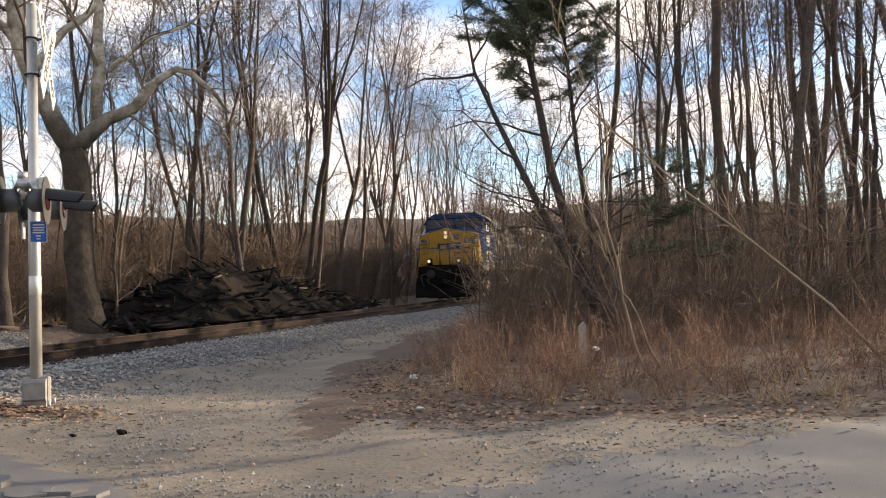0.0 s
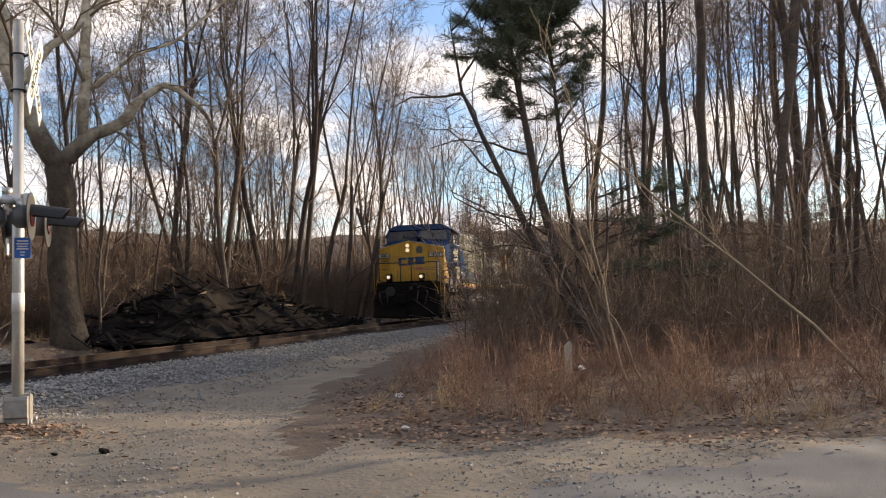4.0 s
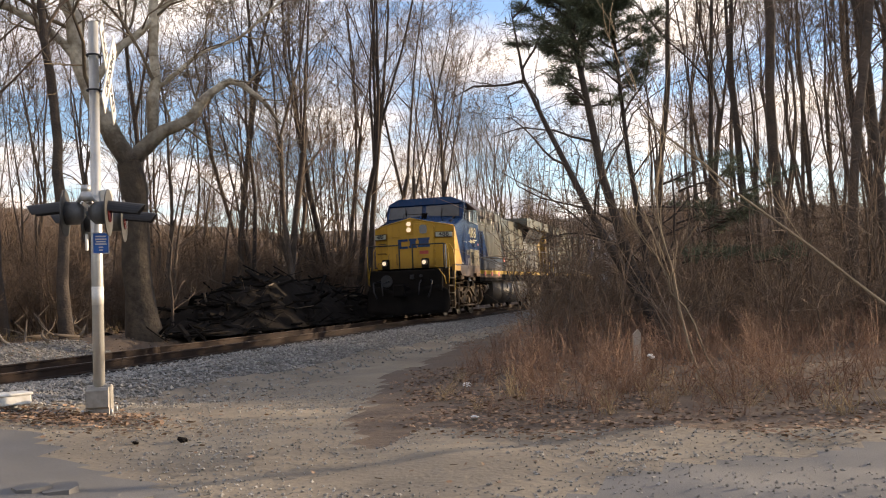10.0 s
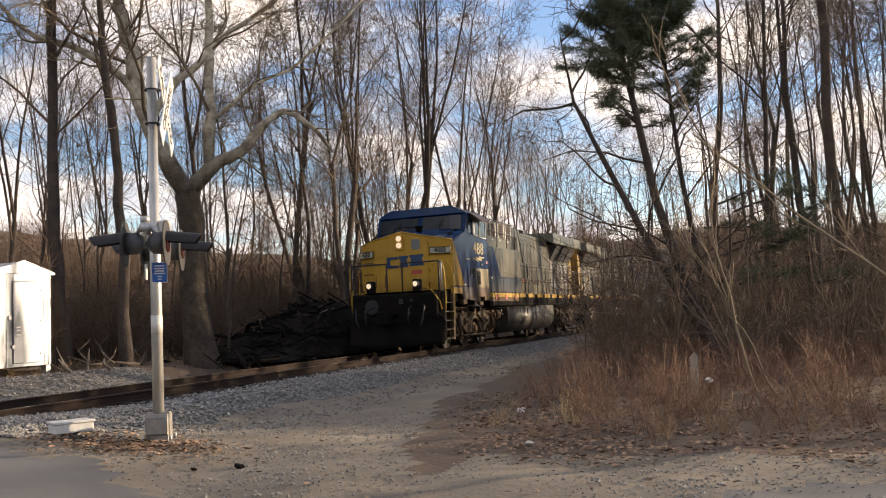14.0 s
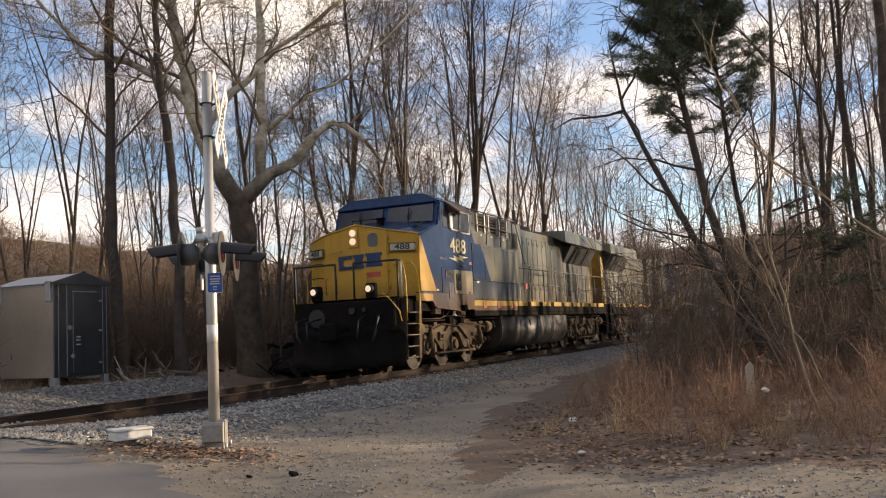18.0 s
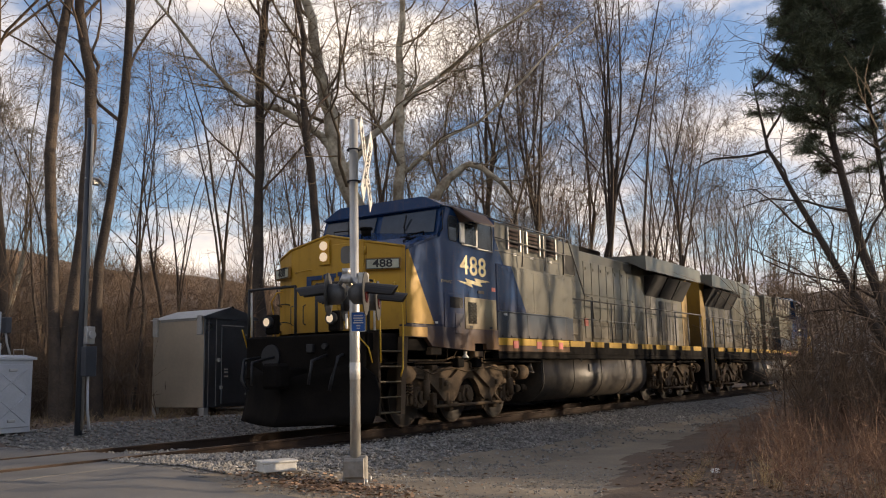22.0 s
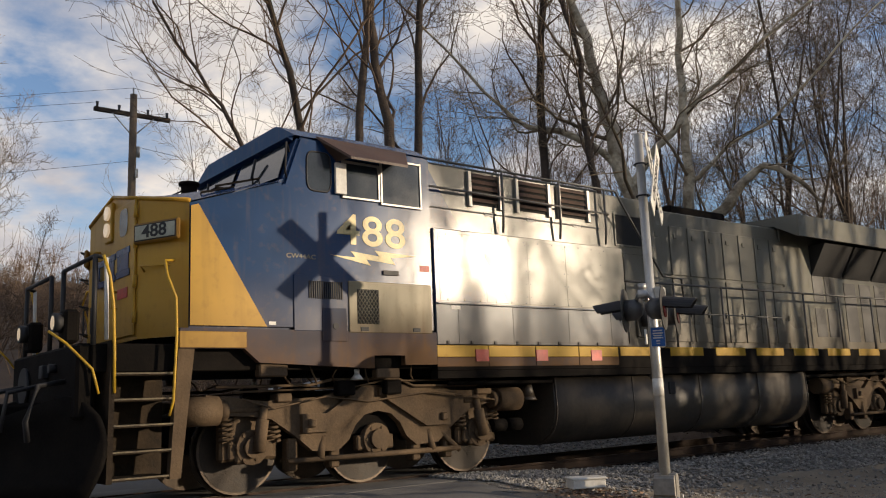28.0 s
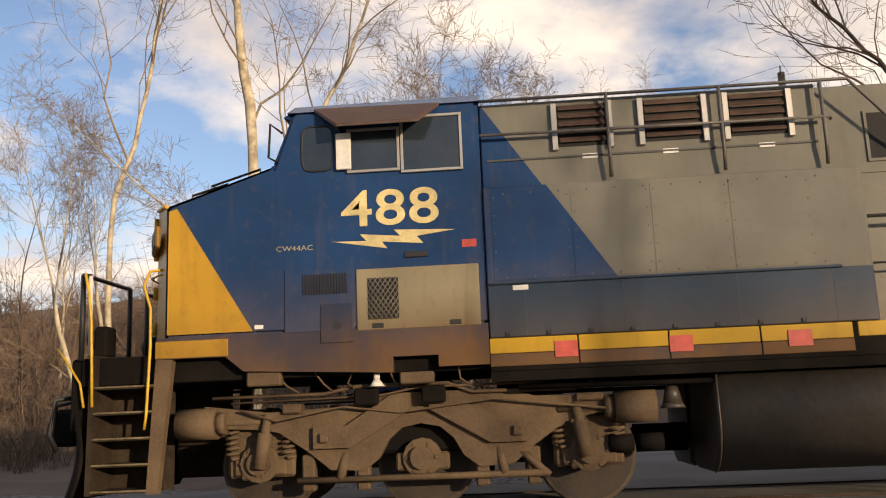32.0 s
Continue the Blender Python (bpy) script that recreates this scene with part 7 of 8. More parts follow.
# ---- scattered stuff ----
def shrub(rnd, h, stems, twigs, r, lean=0.5, fine=True):
    s = Soup()
    for _ in range(stems):
        a = rnd.uniform(0, 6.283)
        d = np.array([math.cos(a) * lean * rnd.random(), math.sin(a) * lean * rnd.random(), 1.0])
        ln = h * rnd.uniform(0.55, 1.1)
        p = wander(rnd, (rnd.gauss(0, 0.12), rnd.gauss(0, 0.12), -0.05), d, ln, 4, 0.13, 0.0)
        if fine:
            s.bar(p, [r, r * 0.8, r * 0.6, r * 0.4, r * 0.2], 3)
        else:
            s.bar(p[::2], [r, r * 0.6, r * 0.2], 3)
        for _ in range(twigs):
            i = rnd.randrange(1, 4)
            e2 = np.array([rnd.gauss(0, 1), rnd.gauss(0, 1), rnd.uniform(0.0, 1.2)])
            q = wander(rnd, p[i] if fine else p[2], e2 / np.linalg.norm(e2), ln * rnd.uniform(0.15, 0.4), 1, 0.2, 0.0)
            s.bar(q, [r * 0.45, r * 0.2], 3)
    return s.arrays()


def scatter(name, m, bank, places, label, category, smooth_=True):
    """Many small pieces of one kind joined into one object."""
    out = Soup()
    for (v, f), x, y, z, turn, sc in places:
        c, s = math.cos(turn), math.sin(turn)
        w = v * sc
        w = np.stack([w[:, 0] * c - w[:, 1] * s + x, w[:, 0] * s + w[:, 1] * c + y, w[:, 2] + z], 1)
        out.add(w, f)
    return tagged(new(name, out.mesh(name, m, smooth_)), label, category, kind="stuff")


rs = random.Random(9)
NEAR_SHRUB = [shrub(rs, 1.15, 9, 7, 0.0075, 0.8) for _ in range(7)]
FAR_SHRUB = [shrub(rs, 1.9, 7, 4, 0.014, 0.5, False) for _ in range(6)]
THICKET = [shrub(rs, 4.6, 5, 12, 0.018, 0.55, True) for _ in range(6)]
SCRUB = [shrub(rs, 4.2, 9, 10, 0.024, 0.9, False) for _ in range(6)]


pl = []
while len(pl) < 600:
    y = 9.3 + 22 * rs.random() ** 1.5
    x = rs.uniform(drive_edge(y) + 0.3, 14)
    if x > 0.75 * y + 3 or y < 9.2 + 0.35 * max(0, x) + rs.random():
        continue
    near_edge = smooth(x - drive_edge(y), 0.0, 1.6)
    k = rs.uniform(0.55, 1.15) * (0.5 + 0.5 * near_edge) * (0.55 + 0.45 * smooth(y, 9, 13))
    pl.append((rs.choice(NEAR_SHRUB), x, y, ground_z(x, y), rs.uniform(0, 6.28), k))
scatter("brush", M_BRUSH, None, pl, "dense russet-brown leafless brush and brambles", "brush")

pl = []
while len(pl) < 400:
    y = 18 + 45 * rs.random()
    x = rs.uniform(drive_edge(y) + 2.0, 30)
    if x > 0.8 * y or sun_lane(x, y) and x > 6:
        continue
    pl.append((rs.choice(FAR_SHRUB), x, y, ground_z(x, y), rs.uniform(0, 6.28), rs.uniform(0.7, 1.5)))
while len(pl) < 900:
    y = rs.uniform(10, 70)
    x = rs.uniform(-42, -15.2)
    if (y < 22 and x > -19) or (y < 14 and x > -24) or (x > -18.5 and 20 < y < 38 and rs.random() < 0.8):
        continue
    pl.append((rs.choice(FAR_SHRUB), x, y, ground_z(x, y), rs.uniform(0, 6.28), rs.uniform(0.6, 1.3)))
# sun-side belt added to keep low sun off the drive
while len(pl) < 1420:
    x, y = rs.uniform(-1, 18), rs.uniform(15.5, 38)
    if 0.656 * x - 0.755 * y < -12.9 and x > drive_edge(y) + 3:
        pl.append((rs.choice(FAR_SHRUB), x, y, ground_z(x, y), rs.uniform(0, 6.28), rs.uniform(0.7, 1.35)))
scatter("underwood", M_UNDER, None, pl, "grey-brown leafless underwood between the trees", "underwood")

pl = []
while len(pl) < 1250:
    a = rs.uniform(48, 250)
    r = rs.uniform(36, 105)
    x, y = r * math.cos(math.radians(a)), r * math.sin(math.radians(a))
    if (abs(x - TRACK_X) < 4.5 and y < 92) or (x < -14 and abs(y - road_centre(x)) < 6 and x > -50) or (x > -30 and y < -5):
        continue
    if x > -6 and (sun_lane(x, y) or rs.random() < 0.72):
        continue
    pl.append((rs.choice(SCRUB), x, y, ground_z(x, y), rs.uniform(0, 6.28), 0.8 + 1.0 * rs.random() ** 1.6))
# scrub added on the sun side, mostly out of view, to block low sun
while len(pl) < 1262:
    x, y = rs.uniform(12, 66), rs.uniform(44, 104)
    if not sun_lane(x, y):
        pl.append((rs.choice(SCRUB), x, y, ground_z(x, y), rs.uniform(0, 6.28), rs.uniform(0.8, 1.3)))
while len(pl) < 1560:
    x, y = rs.uniform(-46, -22), rs.uniform(-32, 0.5)
    pl.append((rs.choice(THICKET if rs.random() < 0.2 else FAR_SHRUB), x, y, ground_z(x, y), rs.uniform(0, 6.28), rs.uniform(0.7, 1.3)))
while len(pl) < 1600:
    x, y = rs.uniform(-26, 4), rs.uniform(96, 118)
    pl.append((rs.choice(SCRUB), x, y, ground_z(x, y), rs.uniform(0, 6.28), rs.uniform(1.2, 2.2)))
while len(pl) < 1860:
    x, y = rs.uniform(-40, -19), rs.uniform(11, 36)
    if x < -24 or y > 17:
        pl.append((rs.choice(SCRUB), x, y, ground_z(x, y), rs.uniform(0, 6.28), rs.uniform(0.45, 1.0)))
# unseen scrub added behind the viewer, also to cut skylight
while len(pl) < 2310:
    x, y = rs.uniform(-24, 42), rs.uniform(-46, 16)
    if 0.656 * x - 0.755 * y > 9 and math.hypot(x, y) > 15 and abs(y - 4.0) > 5 and abs(x - TRACK_X) > 4.5:
        pl.append((rs.choice(SCRUB), x, y, ground_z(x, y), rs.uniform(0, 6.28), rs.uniform(0.9, 1.7)))
scatter("far_woods", M_SCRUB, None, pl, "distant brown leafless woods on the slope", "woods")
pl = []
while len(pl) < 360:
    y = rs.uniform(16, 60)
    x = rs.uniform(-44, -16.5) if rs.random() < 0.6 else rs.uniform(-5, 28)
    if y < 24 and x > -22 and x < 0:
        continue
    if x > 0.75 * y or (x > -6 and sun_lane(x, y)):
        continue
    pl.append((rs.choice(THICKET), x, y, ground_z(x, y), rs.uniform(0, 6.28), rs.uniform(0.6, 1.1)))
while len(pl) < 395:
    x, y = rs.uniform(-4.2, 4.5), rs.uniform(17.5, 27)
    if x > drive_edge(y) + 2.4:
        pl.append((rs.choice(THICKET), x, y, ground_z(x, y), rs.uniform(0, 6.28), rs.uniform(0.5, 1.15)))
while len(pl) < 421:
    y = rs.uniform(16.5, 25)
    x = rs.uniform(-4.6, -0.6)
    if x > drive_edge(y) + 1.3:
        pl.append((rs.choice(THICKET), x, y, ground_z(x, y), rs.uniform(0, 6.28), rs.uniform(0.55, 0.98)))
while len(pl) < 530:
    x, y = rs.uniform(-34, -18.6), rs.uniform(11.5, 27)
    if x < -21 or y > 16.5:
        pl.append((rs.choice(THICKET), x, y, ground_z(x, y), rs.uniform(0, 6.28), rs.uniform(0.5, 1.1)))
# thicket rows added behind nearer growth to shade the train's flank
while len(pl) < 830:
    x, y = rs.uniform(-3, 28), rs.uniform(25, 52)
    if x > drive_edge(y) + 3 and not sun_lane(x, y):
        pl.append((rs.choice(THICKET), x, y, ground_z(x, y), rs.uniform(0, 6.28), rs.uniform(0.55, 0.95)))
while len(pl) < 960:
    x, y = rs.uniform(-23.5, -17.2), rs.uniform(24, 62)
    pl.append((rs.choice(THICKET), x, y, ground_z(x, y), rs.uniform(0, 6.28), rs.uniform(0.45, 0.9)))
scatter("saplings", M_TWIG, None, pl, "slim leafless saplings filling the wood", "saplings")


# ---- the pine ----
def pine():
    rnd = random.Random(77)
    bark, need = Soup(), Soup()
    x0, y0, _ = GUIDES["P1"][0][0]
    zg = ground_z(x0, y0)
    o = np.array((x0, y0, zg))
    tufts = []
    for _ in range(8):
        t = Soup()
        for _ in range(46):
            d = np.array([rnd.gauss(0.35, 0.6), rnd.gauss(0, 0.6), rnd.gauss(0.2, 0.5)])
            d /= np.linalg.norm(d)
            w = np.cross(d, np.array([rnd.gauss(0, 1), rnd.gauss(0, 1), rnd.gauss(0, 1)]))
            w = w / (np.linalg.norm(w) + 1e-6) * 0.006
            p = np.array([rnd.uniform(-0.16, 0.1), rnd.gauss(0, 0.03), rnd.gauss(0, 0.03)])
            ln = rnd.uniform(0.12, 0.22)
            t.add(np.array([p - w, p + w, p + d * ln + w * 0.3, p + d * ln - w * 0.3]), np.array([[0, 1, 2, 3]]))
        tufts.append(t.arrays())

    def tuft_at(p, a):
        v, f = rnd.choice(tufts)
        c, s = math.cos(a), math.sin(a)
        need.add(np.stack([v[:, 0] * c - v[:, 1] * s, v[:, 0] * s + v[:, 1] * c, v[:, 2]], 1) * rnd.uniform(0.8, 1.3) + p, f)

    def bough(base, a, ln, rise, full):
        """A bough with side sprays, needles towards its end."""
        d = np.array([math.cos(a), math.sin(a), rise])
        q = wander(rnd, base, d / np.linalg.norm(d), ln, 5, 0.1, 0.04)
        bark.bar(q, [0.032, 0.026, 0.02, 0.014, 0.009, 0.005], 4)
        for i in range(1, 6):
            for _ in range(2):
                b2 = a + rnd.choice((-1, 1)) * rnd.uniform(0.4, 1.1)
                e2 = np.array([math.cos(b2), math.sin(b2), rnd.uniform(-0.1, 0.45)])
                l2 = ln * rnd.uniform(0.18, 0.36)
                tip = q[i] + e2 * l2
                bark.bar([q[i], tip], [0.009, 0.004], 3)
                if rnd.random() < full * (0.45 + 0.13 * i):
                    tuft_at(q[i] + e2 * l2 * 0.6, b2)
                    tuft_at(tip, b2)
        tuft_at(q[-1], a)

    for key in ("P1", "P2", "P3"):
        way, r0, r1 = GUIDES[key]
        pts = []
        way = [np.array(p) - o for p in way]
        way[0][2] = -0.2
        for a, b in zip(way, way[1:]):
            pts += [a + (b - a) * k / 3 for k in range(3)]
        pts.append(way[-1])
        top = pts[-1] - pts[-2]
        if key != "P1":
            pts += wander(rnd, pts[-1], top / np.linalg.norm(top), 0.5, 2, 0.05, 0.03)[1:]
        bark.bar(pts, [r0 + (0.4 * r1 - r0) * i / (len(pts) - 1) for i in range(len(pts))], 8)
        plan = dict(PLAN, levels=3, kids=(9, 5, 4), fork=0.12, spread=1.0, wig=0.3, lift=0.0)
        sprout(rnd, bark, bark, pts if key == "P1" else pts[:int(len(pts) * 0.8)], [0.06] * len(pts), 0, plan)
        if key == "P1":
            continue
        for p in pts:
            z = p[2] + zg
            if z < (4.9 if key == "P2" else 5.4):
                continue
            top = 9.2 if key == "P2" else 8.8
            reach = min(1.55, 0.35 + 0.42 * max(0.0, top - z)) * (1.0 if z > 6.0 else 0.75)
            for k in range(7):
                a = rnd.uniform(0, 6.283)
                bough(p + np.array([0, 0, rnd.uniform(-0.3, 0.3)]), a, reach * rnd.uniform(0.7, 1.1), rnd.uniform(0.15, 0.95), 1.0 if z > 6.0 else 0.5)
    # thin green boughs low on the shaded side
    for _ in range(15):
        base = np.array((rnd.uniform(-1.6, 0.8), 20.8 + rnd.gauss(0, 0.4), rnd.uniform(1.0, 3.4))) - o
        bough(base, rnd.uniform(-0.9, 0.9), rnd.uniform(0.8, 1.5), rnd.uniform(-0.1, 0.2), 0.5)
    ob = thing("pine_tree", pose(x0, y0, zg), "leaning pine clump with dark green needle masses over bare trunks", "pine tree")
    for me in (bark.mesh("trunk", M_BARKD), need.mesh("needles", M_NEEDLE)):
        q = new(me.name, me)
        q.parent = ob


pine()

# ---- the dark pile of old timber beyond the track ----
def timber_pile():
    rnd = random.Random(12)
    pile = thing("timber_pile", pose(-16.0, 32.0, ground_z(-16.0, 32.0)), "long black heap of charred ties, slash and dirt beside the track", "timber pile")
    bm = bmesh.new()
    nx, ny = 56, 18
    rows_ = []
    def h(u, v):
        a = max(0.0, 1 - (u / 9.6) ** 2) ** 0.8 * max(0.0, 1 - (v / 2.2) ** 2)
        bulge = 1.35 + 0.75 * math.exp(-((u + 3.4) / 2.6) ** 2) - 0.45 * smooth(u, 2.0, 8.0) + 0.15 * math.sin(u * 1.1 + 1)
        return a * bulge + (0.26 * noise.noise(Vector((u * 1.3, v * 1.5, 3))) + 0.2 * noise.noise(Vector((u * 2.9, v * 3.1, 7)))) * (a > 0.02) - 0.12
    for i in range(nx + 1):
        u = -9.8 + 19.6 * i / nx
        rows_.append([bm.verts.new((-2.3 + 4.6 * j / ny, u, h(u, -2.3 + 4.6 * j / ny))) for j in range(ny + 1)])
    for i in range(nx):
        for j in range(ny):
            bm.faces.new((rows_[i][j], rows_[i][j + 1], rows_[i + 1][j + 1], rows_[i + 1][j]))
    part("mound", bm, M_PILE, pile, "black dirt heap")
    for k in range(430):
        u, v = rnd.uniform(-11.0, 9.2), rnd.uniform(-1.2, 2.3)
        z = max(h(u, v), -0.05)
        ln = rnd.uniform(0.4, 1.9)
        bm = bmesh.new()
        r = rnd.uniform(0.018, 0.05)
        if k % 7 == 0:
            box(bm, -0.07, 0.07, -ln / 2, ln / 2, -0.045, 0.045, 0.01)
        else:
            tube(bm, [(0, -ln / 2, 0), (rnd.uniform(-.1, .1), 0, rnd.uniform(-.06, .06)), (0, ln / 2, 0)], [r, r * 0.9, r * 0.6], 5)
        o = part("timber", bm, M_PILE if rnd.random() < 0.95 else M_POLE, pile)
        o.matrix_basis = pose(v, u, z + 0.02, rnd.gauss(0, 14), rnd.uniform(-20, 20), rnd.gauss(0, 50))


timber_pile()


def cut_logs():
    """Pale split stumps and cut ends lying by the hut."""
    rnd = random.Random(15)
    for k in range(14):
        x, y = -17.6 + rnd.uniform(-1.2, 1.3), 19.0 + rnd.uniform(-2.2, 3.2)
        lg = thing("fallen_branch", pose(x, y, ground_z(x, y) + 0.1, rnd.uniform(-8, 42), rnd.uniform(-10, 10), rnd.uniform(0, 180)), "pale broken branch lying in dark leaf litter", "branch", "fallen branches by the wood")
        bm = bmesh.new()
        ln = rnd.uniform(0.7, 1.9)
        tube(bm, [(0, -ln / 2, 0), (rnd.uniform(-.12, .12), 0, 0.04), (0.02, ln / 2, 0.1)], [0.045, 0.035, 0.015], 7)
        tube(bm, [(0.02, ln * 0.1, 0.04), (rnd.uniform(-.3, .3), ln * 0.35, 0.2), (rnd.uniform(-.4, .4), ln * 0.5, 0.4)], [0.02, 0.015, 0.007], 6)
        part("wood", bm, M_STUMP if k % 5 == 0 else M_POLE, lg)


cut_logs()


# ---- stones, leaves and grass ----
def stone(rnd):
    v = np.array([[1, 0, 0], [-1, 0, 0], [0, 1, 0], [0, -1, 0], [0, 0, 1], [0, 0, -1], [.6, .6, .5], [-.6, -.6, .5]], dtype=float)
    v = v * np.array([rnd.uniform(0.7, 1.2), rnd.uniform(0.6, 1.0), rnd.uniform(0.5, 0.8)]) + np.array([[rnd.gauss(0, 0.14) for _ in range(3)] for _ in range(8)])
    f = np.array([[0, 2, 6], [2, 4, 6], [4, 0, 6], [1, 3, 7], [3, 4, 7], [4, 1, 7], [2, 1, 4], [3, 0, 4], [2, 0, 5], [1, 2, 5], [3, 1, 5], [0, 3, 5]])
    return v, f


rb = random.Random(21)
STONES = [stone(rb) for _ in range(14)]
pl = []
while len(pl) < 15000:
    if rb.random() < 0.72:
        y = 7.6 + 24 * rb.random() ** 1.6
        x = TRACK_X + rb.uniform(0.8, 4.3) + 0.3 * rb.random()
    elif rb.random() < 0.6:
        y = rb.uniform(8.8, 19)
        x = TRACK_X - rb.uniform(0.8, 5.8)
    else:
        y = 8.5 + 24 * rb.random()
        x = TRACK_X + rb.uniform(-0.65, 0.65)
    if zone(x, y) != "ballast" and rb.random() < 0.85:
        continue
    pl.append((rb.choice(STONES), x, y, ground_z(x, y) + 0.012, rb.uniform(0, 6.28), rb.uniform(0.022, 0.045)))
scatter("ballast", M_STONE, None, pl, "loose grey crushed-stone ballast beside the track", "ballast", False)

pl = []
while len(pl) < 8500:
    x, y = rb.uniform(-8, 1), 4.6 + 8.5 * rb.random() ** 1.3
    zn = zone(x, y)
    if zn not in ("drive", "road") or (zn == "road" and (x < -2 or rb.random() < 0.6)):
        continue
    if fuzz(x, y, 0.7, 9) < rb.uniform(-0.6, 0.35):
        continue
    pl.append((rb.choice(STONES), x, y, ground_z(x, y) + 0.004, rb.uniform(0, 6.28), rb.uniform(0.006, 0.008) + 0.014 * rb.random() ** 3))
scatter("gravel", M_STONE, None, pl, "small pale gravel loose on the dirt drive", "gravel", False)


def leaf(rnd):
    a = rnd.uniform(0.3, 0.8)
    v = np.array([[-1, 0, 0.1 * a], [-0.3, -0.55, 0.3 * a], [0.6, -0.45, 0.25 * a], [1.1, 0, 0.5 * a], [0.6, 0.45, 0.3 * a], [-0.3, 0.55, 0.35 * a]])
    t = rnd.uniform(-0.7, 0.7)
    c, s = math.cos(t), math.sin(t)
    v = np.stack([v[:, 0], v[:, 1] * c - v[:, 2] * s, v[:, 1] * s + v[:, 2] * c + 0.3], 1)
    return v, np.array([[0, 1, 4, 5], [1, 2, 3, 4]])


LEAVES = [leaf(rb) for _ in range(12)]
pl = []
while len(pl) < 18000:
    k = rb.random()
    if k < 0.62:
        y = 8.0 + 8 * rb.random() ** 1.7
        x = drive_edge(y) + 12 * rb.random() ** 1.3 - 0.3 + rb.gauss(0, 0.25)
        if y < 8.5 + 0.3 * max(0, x) + 1.1 * fuzz(x, 0, 0.6, 7) + rb.gauss(0, 0.35) or fuzz(x, y, 1.3, 8) < rb.uniform(-0.6, 0.3):
            continue
    elif k < 0.66:
        x, y = -6.6 + rb.gauss(0, 0.6), 7.7 + rb.gauss(0, 0.3)
        if zone(x, y) == "road":
            continue
    elif k < 0.86:
        x, y = rb.uniform(-9, 2), rb.uniform(6, 14)
        if rb.random() < 0.92 or zone(x, y) == "road":
            continue
    else:
        x, y = rb.uniform(-24, -15), rb.uniform(9.5, 24)
    pl.append((rb.choice(LEAVES), x, y, ground_z(x, y) + rb.uniform(0, 0.03), rb.uniform(0, 6.28), rb.uniform(0.014, 0.036)))
scatter("leaf_litter", M_LEAF, None, pl, "brown fallen leaves lying on the ground", "leaf litter", False)


def tuft(rnd):
    s = Soup()
    for _ in range(16):
        a = rnd.uniform(0, 6.28)
        d = np.array([math.cos(a) * rnd.random() * 0.9, math.sin(a) * rnd.random() * 0.9, 0.8])
        p = wander(rnd, (rnd.gauss(0, 0.05), rnd.gauss(0, 0.05), 0), d / np.linalg.norm(d), rnd.uniform(0.15, 0.4), 2, 0.15, -0.12)
        s.bar(p, [0.004, 0.003, 0.001], 3)
    return s.arrays()


TUFTS = [tuft(rb) for _ in range(6)]
pl = []
while len(pl) < 330:
    if rb.random() < 0.2:
        y = 9.4 + 4.5 * rb.random() ** 1.5
        x = drive_edge(y) + 11 * rb.random()
        if y < 8.3 + 0.3 * max(0, x):
            continue
    else:
        x, y = rb.uniform(-27, -16.5), rb.uniform(8.8, 22)
    pl.append((rb.choice(TUFTS), x, y, ground_z(x, y), rb.uniform(0, 6.28), rb.uniform(0.5, 1.2)))
scatter("dry_grass", M_GRASS, None, pl, "thin tufts of dry straw-coloured grass", "dry grass")

# broken slabs where the asphalt gives way to the drive
for k in range(15):
    x, y = -3.95 + rb.uniform(-0.75, 0.6), 4.75 + rb.uniform(-0.35, 0.55)
    slab = thing("asphalt_chunk", pose(x, y, ground_z(x, y), rb.uniform(-3, 3), rb.uniform(-3, 3), rb.uniform(0, 90)), "broken grey slab of old asphalt at the road's edge", "asphalt chunk", "broken asphalt slabs")
    bm = bmesh.new()
    r0 = rb.uniform(0.09, 0.17)
    ring = [(r0 * rb.uniform(0.75, 1.15) * math.cos(q), r0 * rb.uniform(0.75, 1.15) * math.sin(q)) for q in [0, 1.1, 2.2, 3.3, 4.3, 5.3]]
    prism(bm, ring, 2, -0.03, rb.uniform(0.012, 0.03))
    bmesh.ops.recalc_face_normals(bm, faces=bm.faces[:])
    part("slab", bm, M_ASPHALT, slab)

# scraps of litter and clods on the drive
for k, (x, y, m, s) in enumerate(((-3.75, 12.9, M_WHITE, 0.07), (-1.04, 13.3, M_WHITE, 0.06), (-4.95, 7.3, M_PILE, 0.05), (-5.25, 7.0, M_PILE, 0.03), (-2.6, 9.2, M_WHITE, 0.05))):
    lit = thing("litter" if m is M_WHITE else "dirt_clod", pose(x, y, ground_z(x, y) + (0.35 if k == 1 else 0.02), 15, 10, 40 * k), "scrap of white litter on the ground" if m is M_WHITE else "dark clod of dirt on the drive", "litter" if m is M_WHITE else "clod")
    bm = bmesh.new()
    bmesh.ops.create_icosphere(bm, subdivisions=2, radius=s)
    for v in bm.verts:
        v.co.z *= 0.5
        v.co += Vector((random.uniform(-.2, .2), random.uniform(-.2, .2), random.uniform(-.15, .15))) * s
    part("scrap" if m is M_WHITE else "clod", bm, m, lit)
    if k == 1:
        bm = bmesh.new()
        tube(bm, [(0, 0, -0.4), (0, 0, 0)], 0.006, 4)
        part("stalk", bm, M_TWIG, lit)


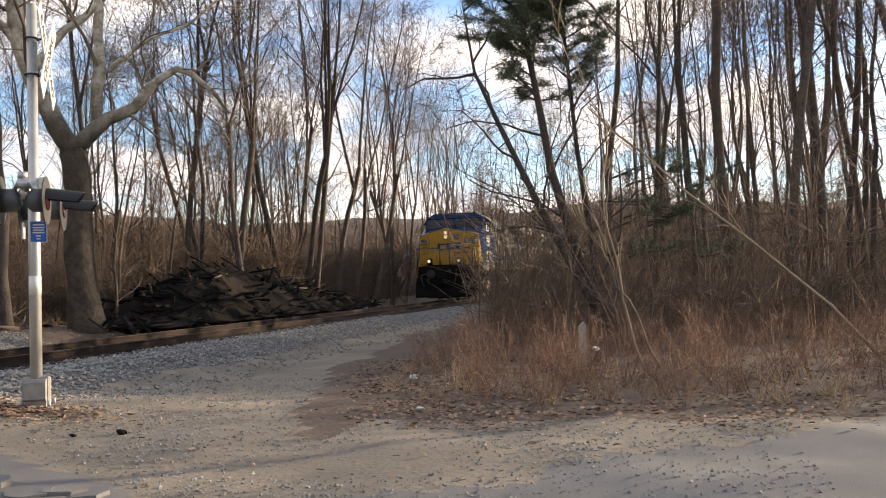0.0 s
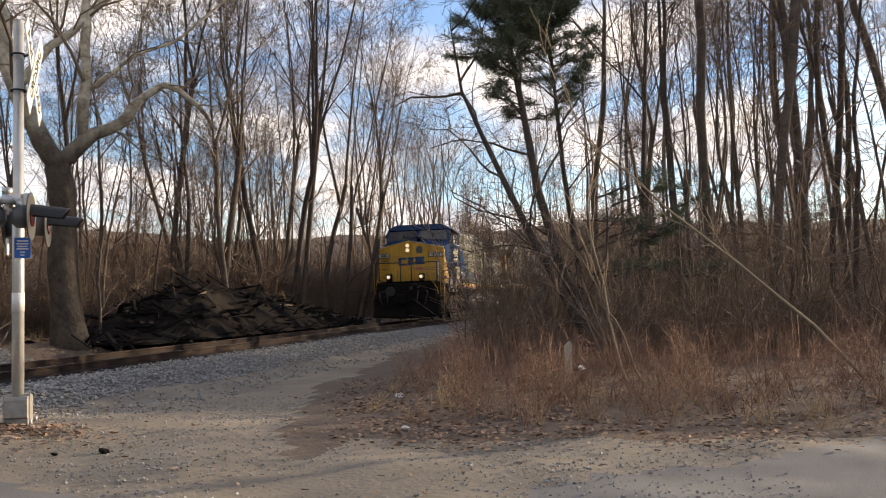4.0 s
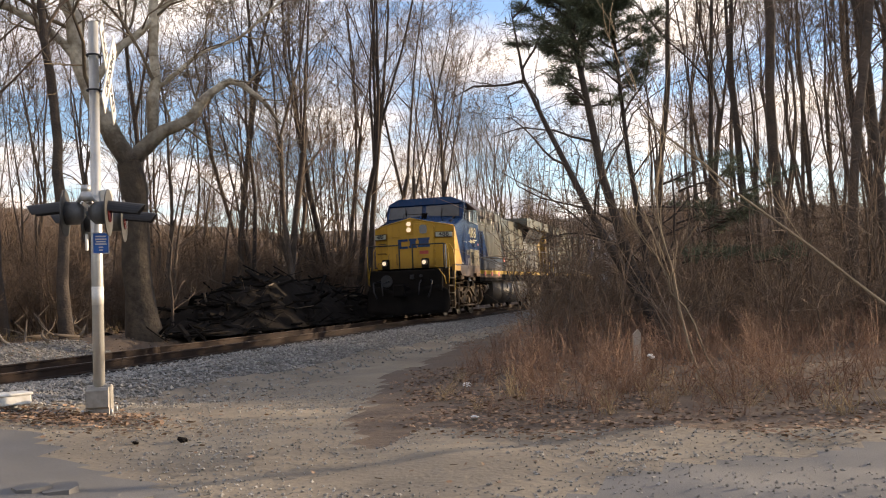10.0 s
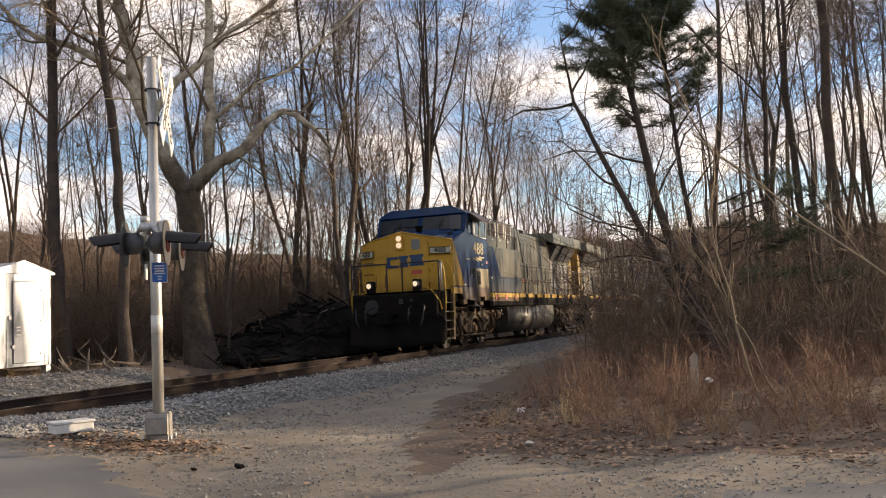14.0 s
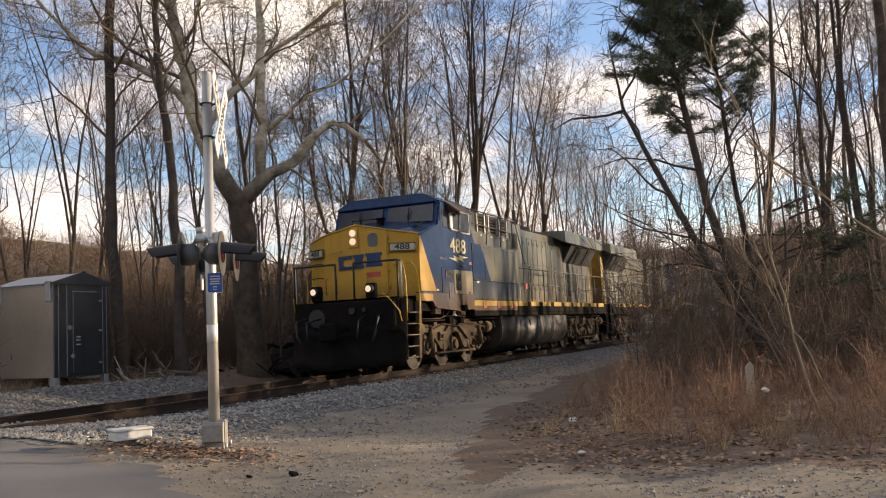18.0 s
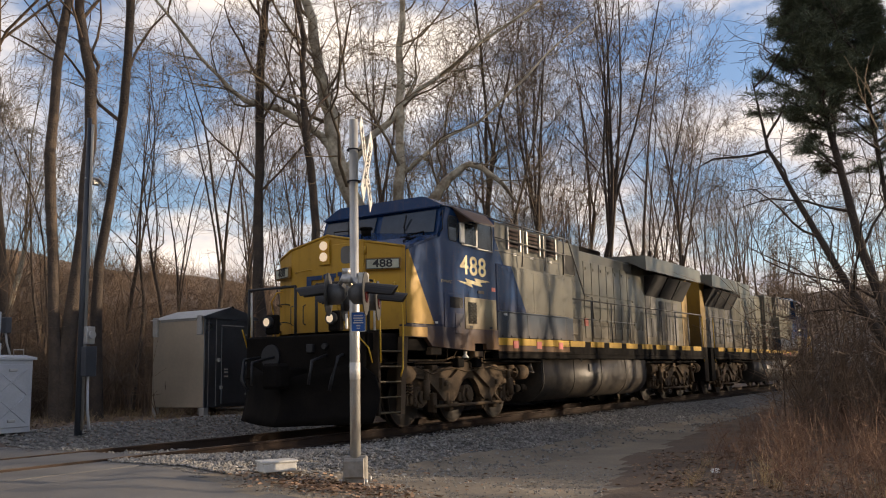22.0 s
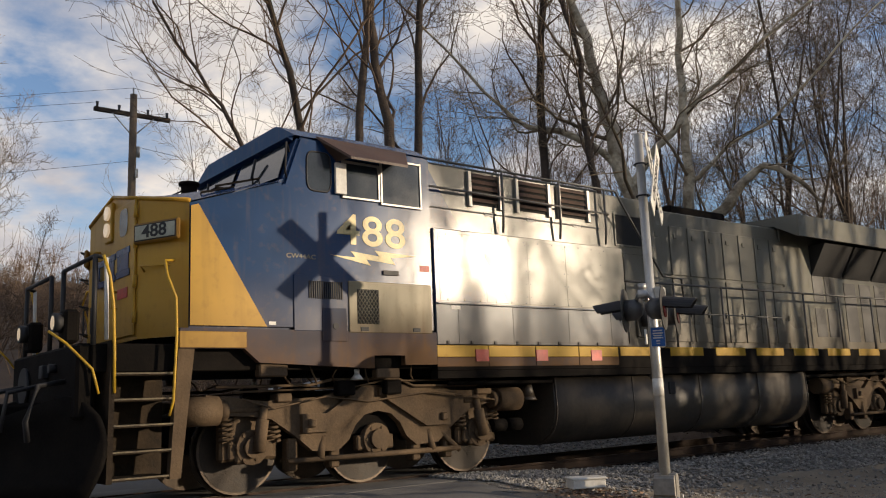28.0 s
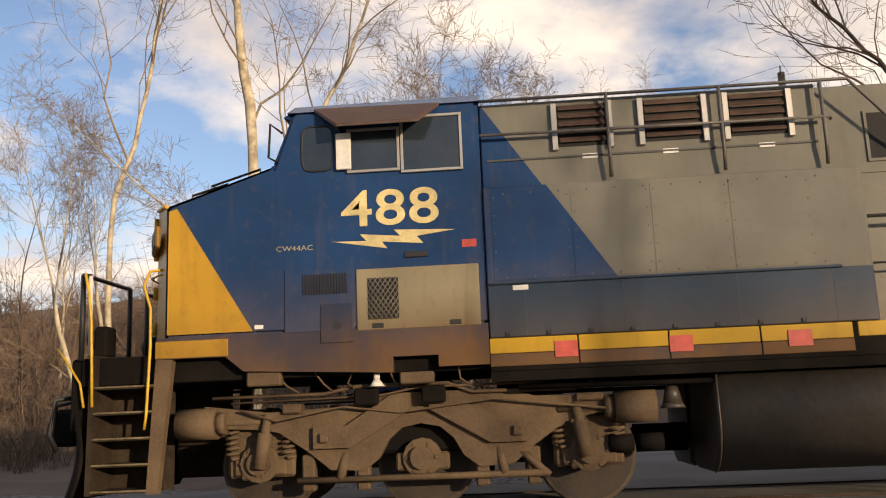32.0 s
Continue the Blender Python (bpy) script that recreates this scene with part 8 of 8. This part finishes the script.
# ---- the train's run ----
RUN = [
    (0.0, 45.428),
    (0.5, 44.890),
    (1.0, 44.329),
    (1.5, 43.753),
    (2.0, 43.166),
    (2.5, 42.561),
    (4.5, 39.991),
    (5.0, 39.286),
    (5.5, 38.500),
    (6.0, 37.674),
    (6.5, 36.894),
    (7.0, 36.136),
    (7.5, 35.392),
    (8.0, 34.661),
    (8.5, 33.949),
    (9.0, 33.252),
    (9.5, 32.574),
    (10.0, 31.914),
    (10.5, 31.234),
    (11.0, 30.512),
    (11.5, 29.761),
    (12.0, 29.013),
    (12.5, 28.262),
    (13.0, 27.512),
    (13.5, 26.772),
    (15.5, 23.739),
    (16.0, 22.982),
    (16.5, 22.224),
    (17.0, 21.447),
    (17.5, 20.667),
    (18.0, 19.890),
    (18.5, 19.090),
    (19.0, 18.237),
    (19.5, 17.555),
    (20.0, 16.789),
    (20.5, 15.923),
    (21.0, 14.997),
    (21.5, 14.131),
    (22.0, 13.305),
    (22.5, 12.502),
    (23.0, 11.703),
    (23.5, 10.887),
    (24.0, 10.061),
    (24.5, 9.228),
    (26.5, 5.885),
    (27.0, 5.059),
    (27.5, 4.220),
    (28.0, 3.348),
    (28.5, 2.475),
    (29.0, 1.610),
    (29.5, 0.654),
    (30.0, -0.318),
    (30.5, -1.315),
    (31.0, -2.323),
    (31.5, -3.334),
    (32.0, -4.340),
]


def motions():
    walk(lead_loco, [(t, pose(TRACK_X, s, 0)) for t, s in RUN])
    walk(rear_loco, [(t, pose(TRACK_X, s + 41.4, 0, 0, 0, 180)) for t, s in RUN])
    fine = []
    for (t0, s0), (t1, s1) in zip(RUN, RUN[1:]):
        n = max(1, round((t1 - t0) / 0.5))
        fine += [(t0 + (t1 - t0) * k / n, s0 + (s1 - s0) * k / n) for k in range(n)]
    fine.append(RUN[-1])
    for wheels, way in ((lead_wheels, 1), (rear_wheels, -1)):
        for w in wheels:
            y = w.matrix_basis.translation.y
            walk(w, [(t, pose(0, y, 0.545, way * math.degrees((RUN[0][1] - s) / 0.545))) for t, s in fine])


motions()
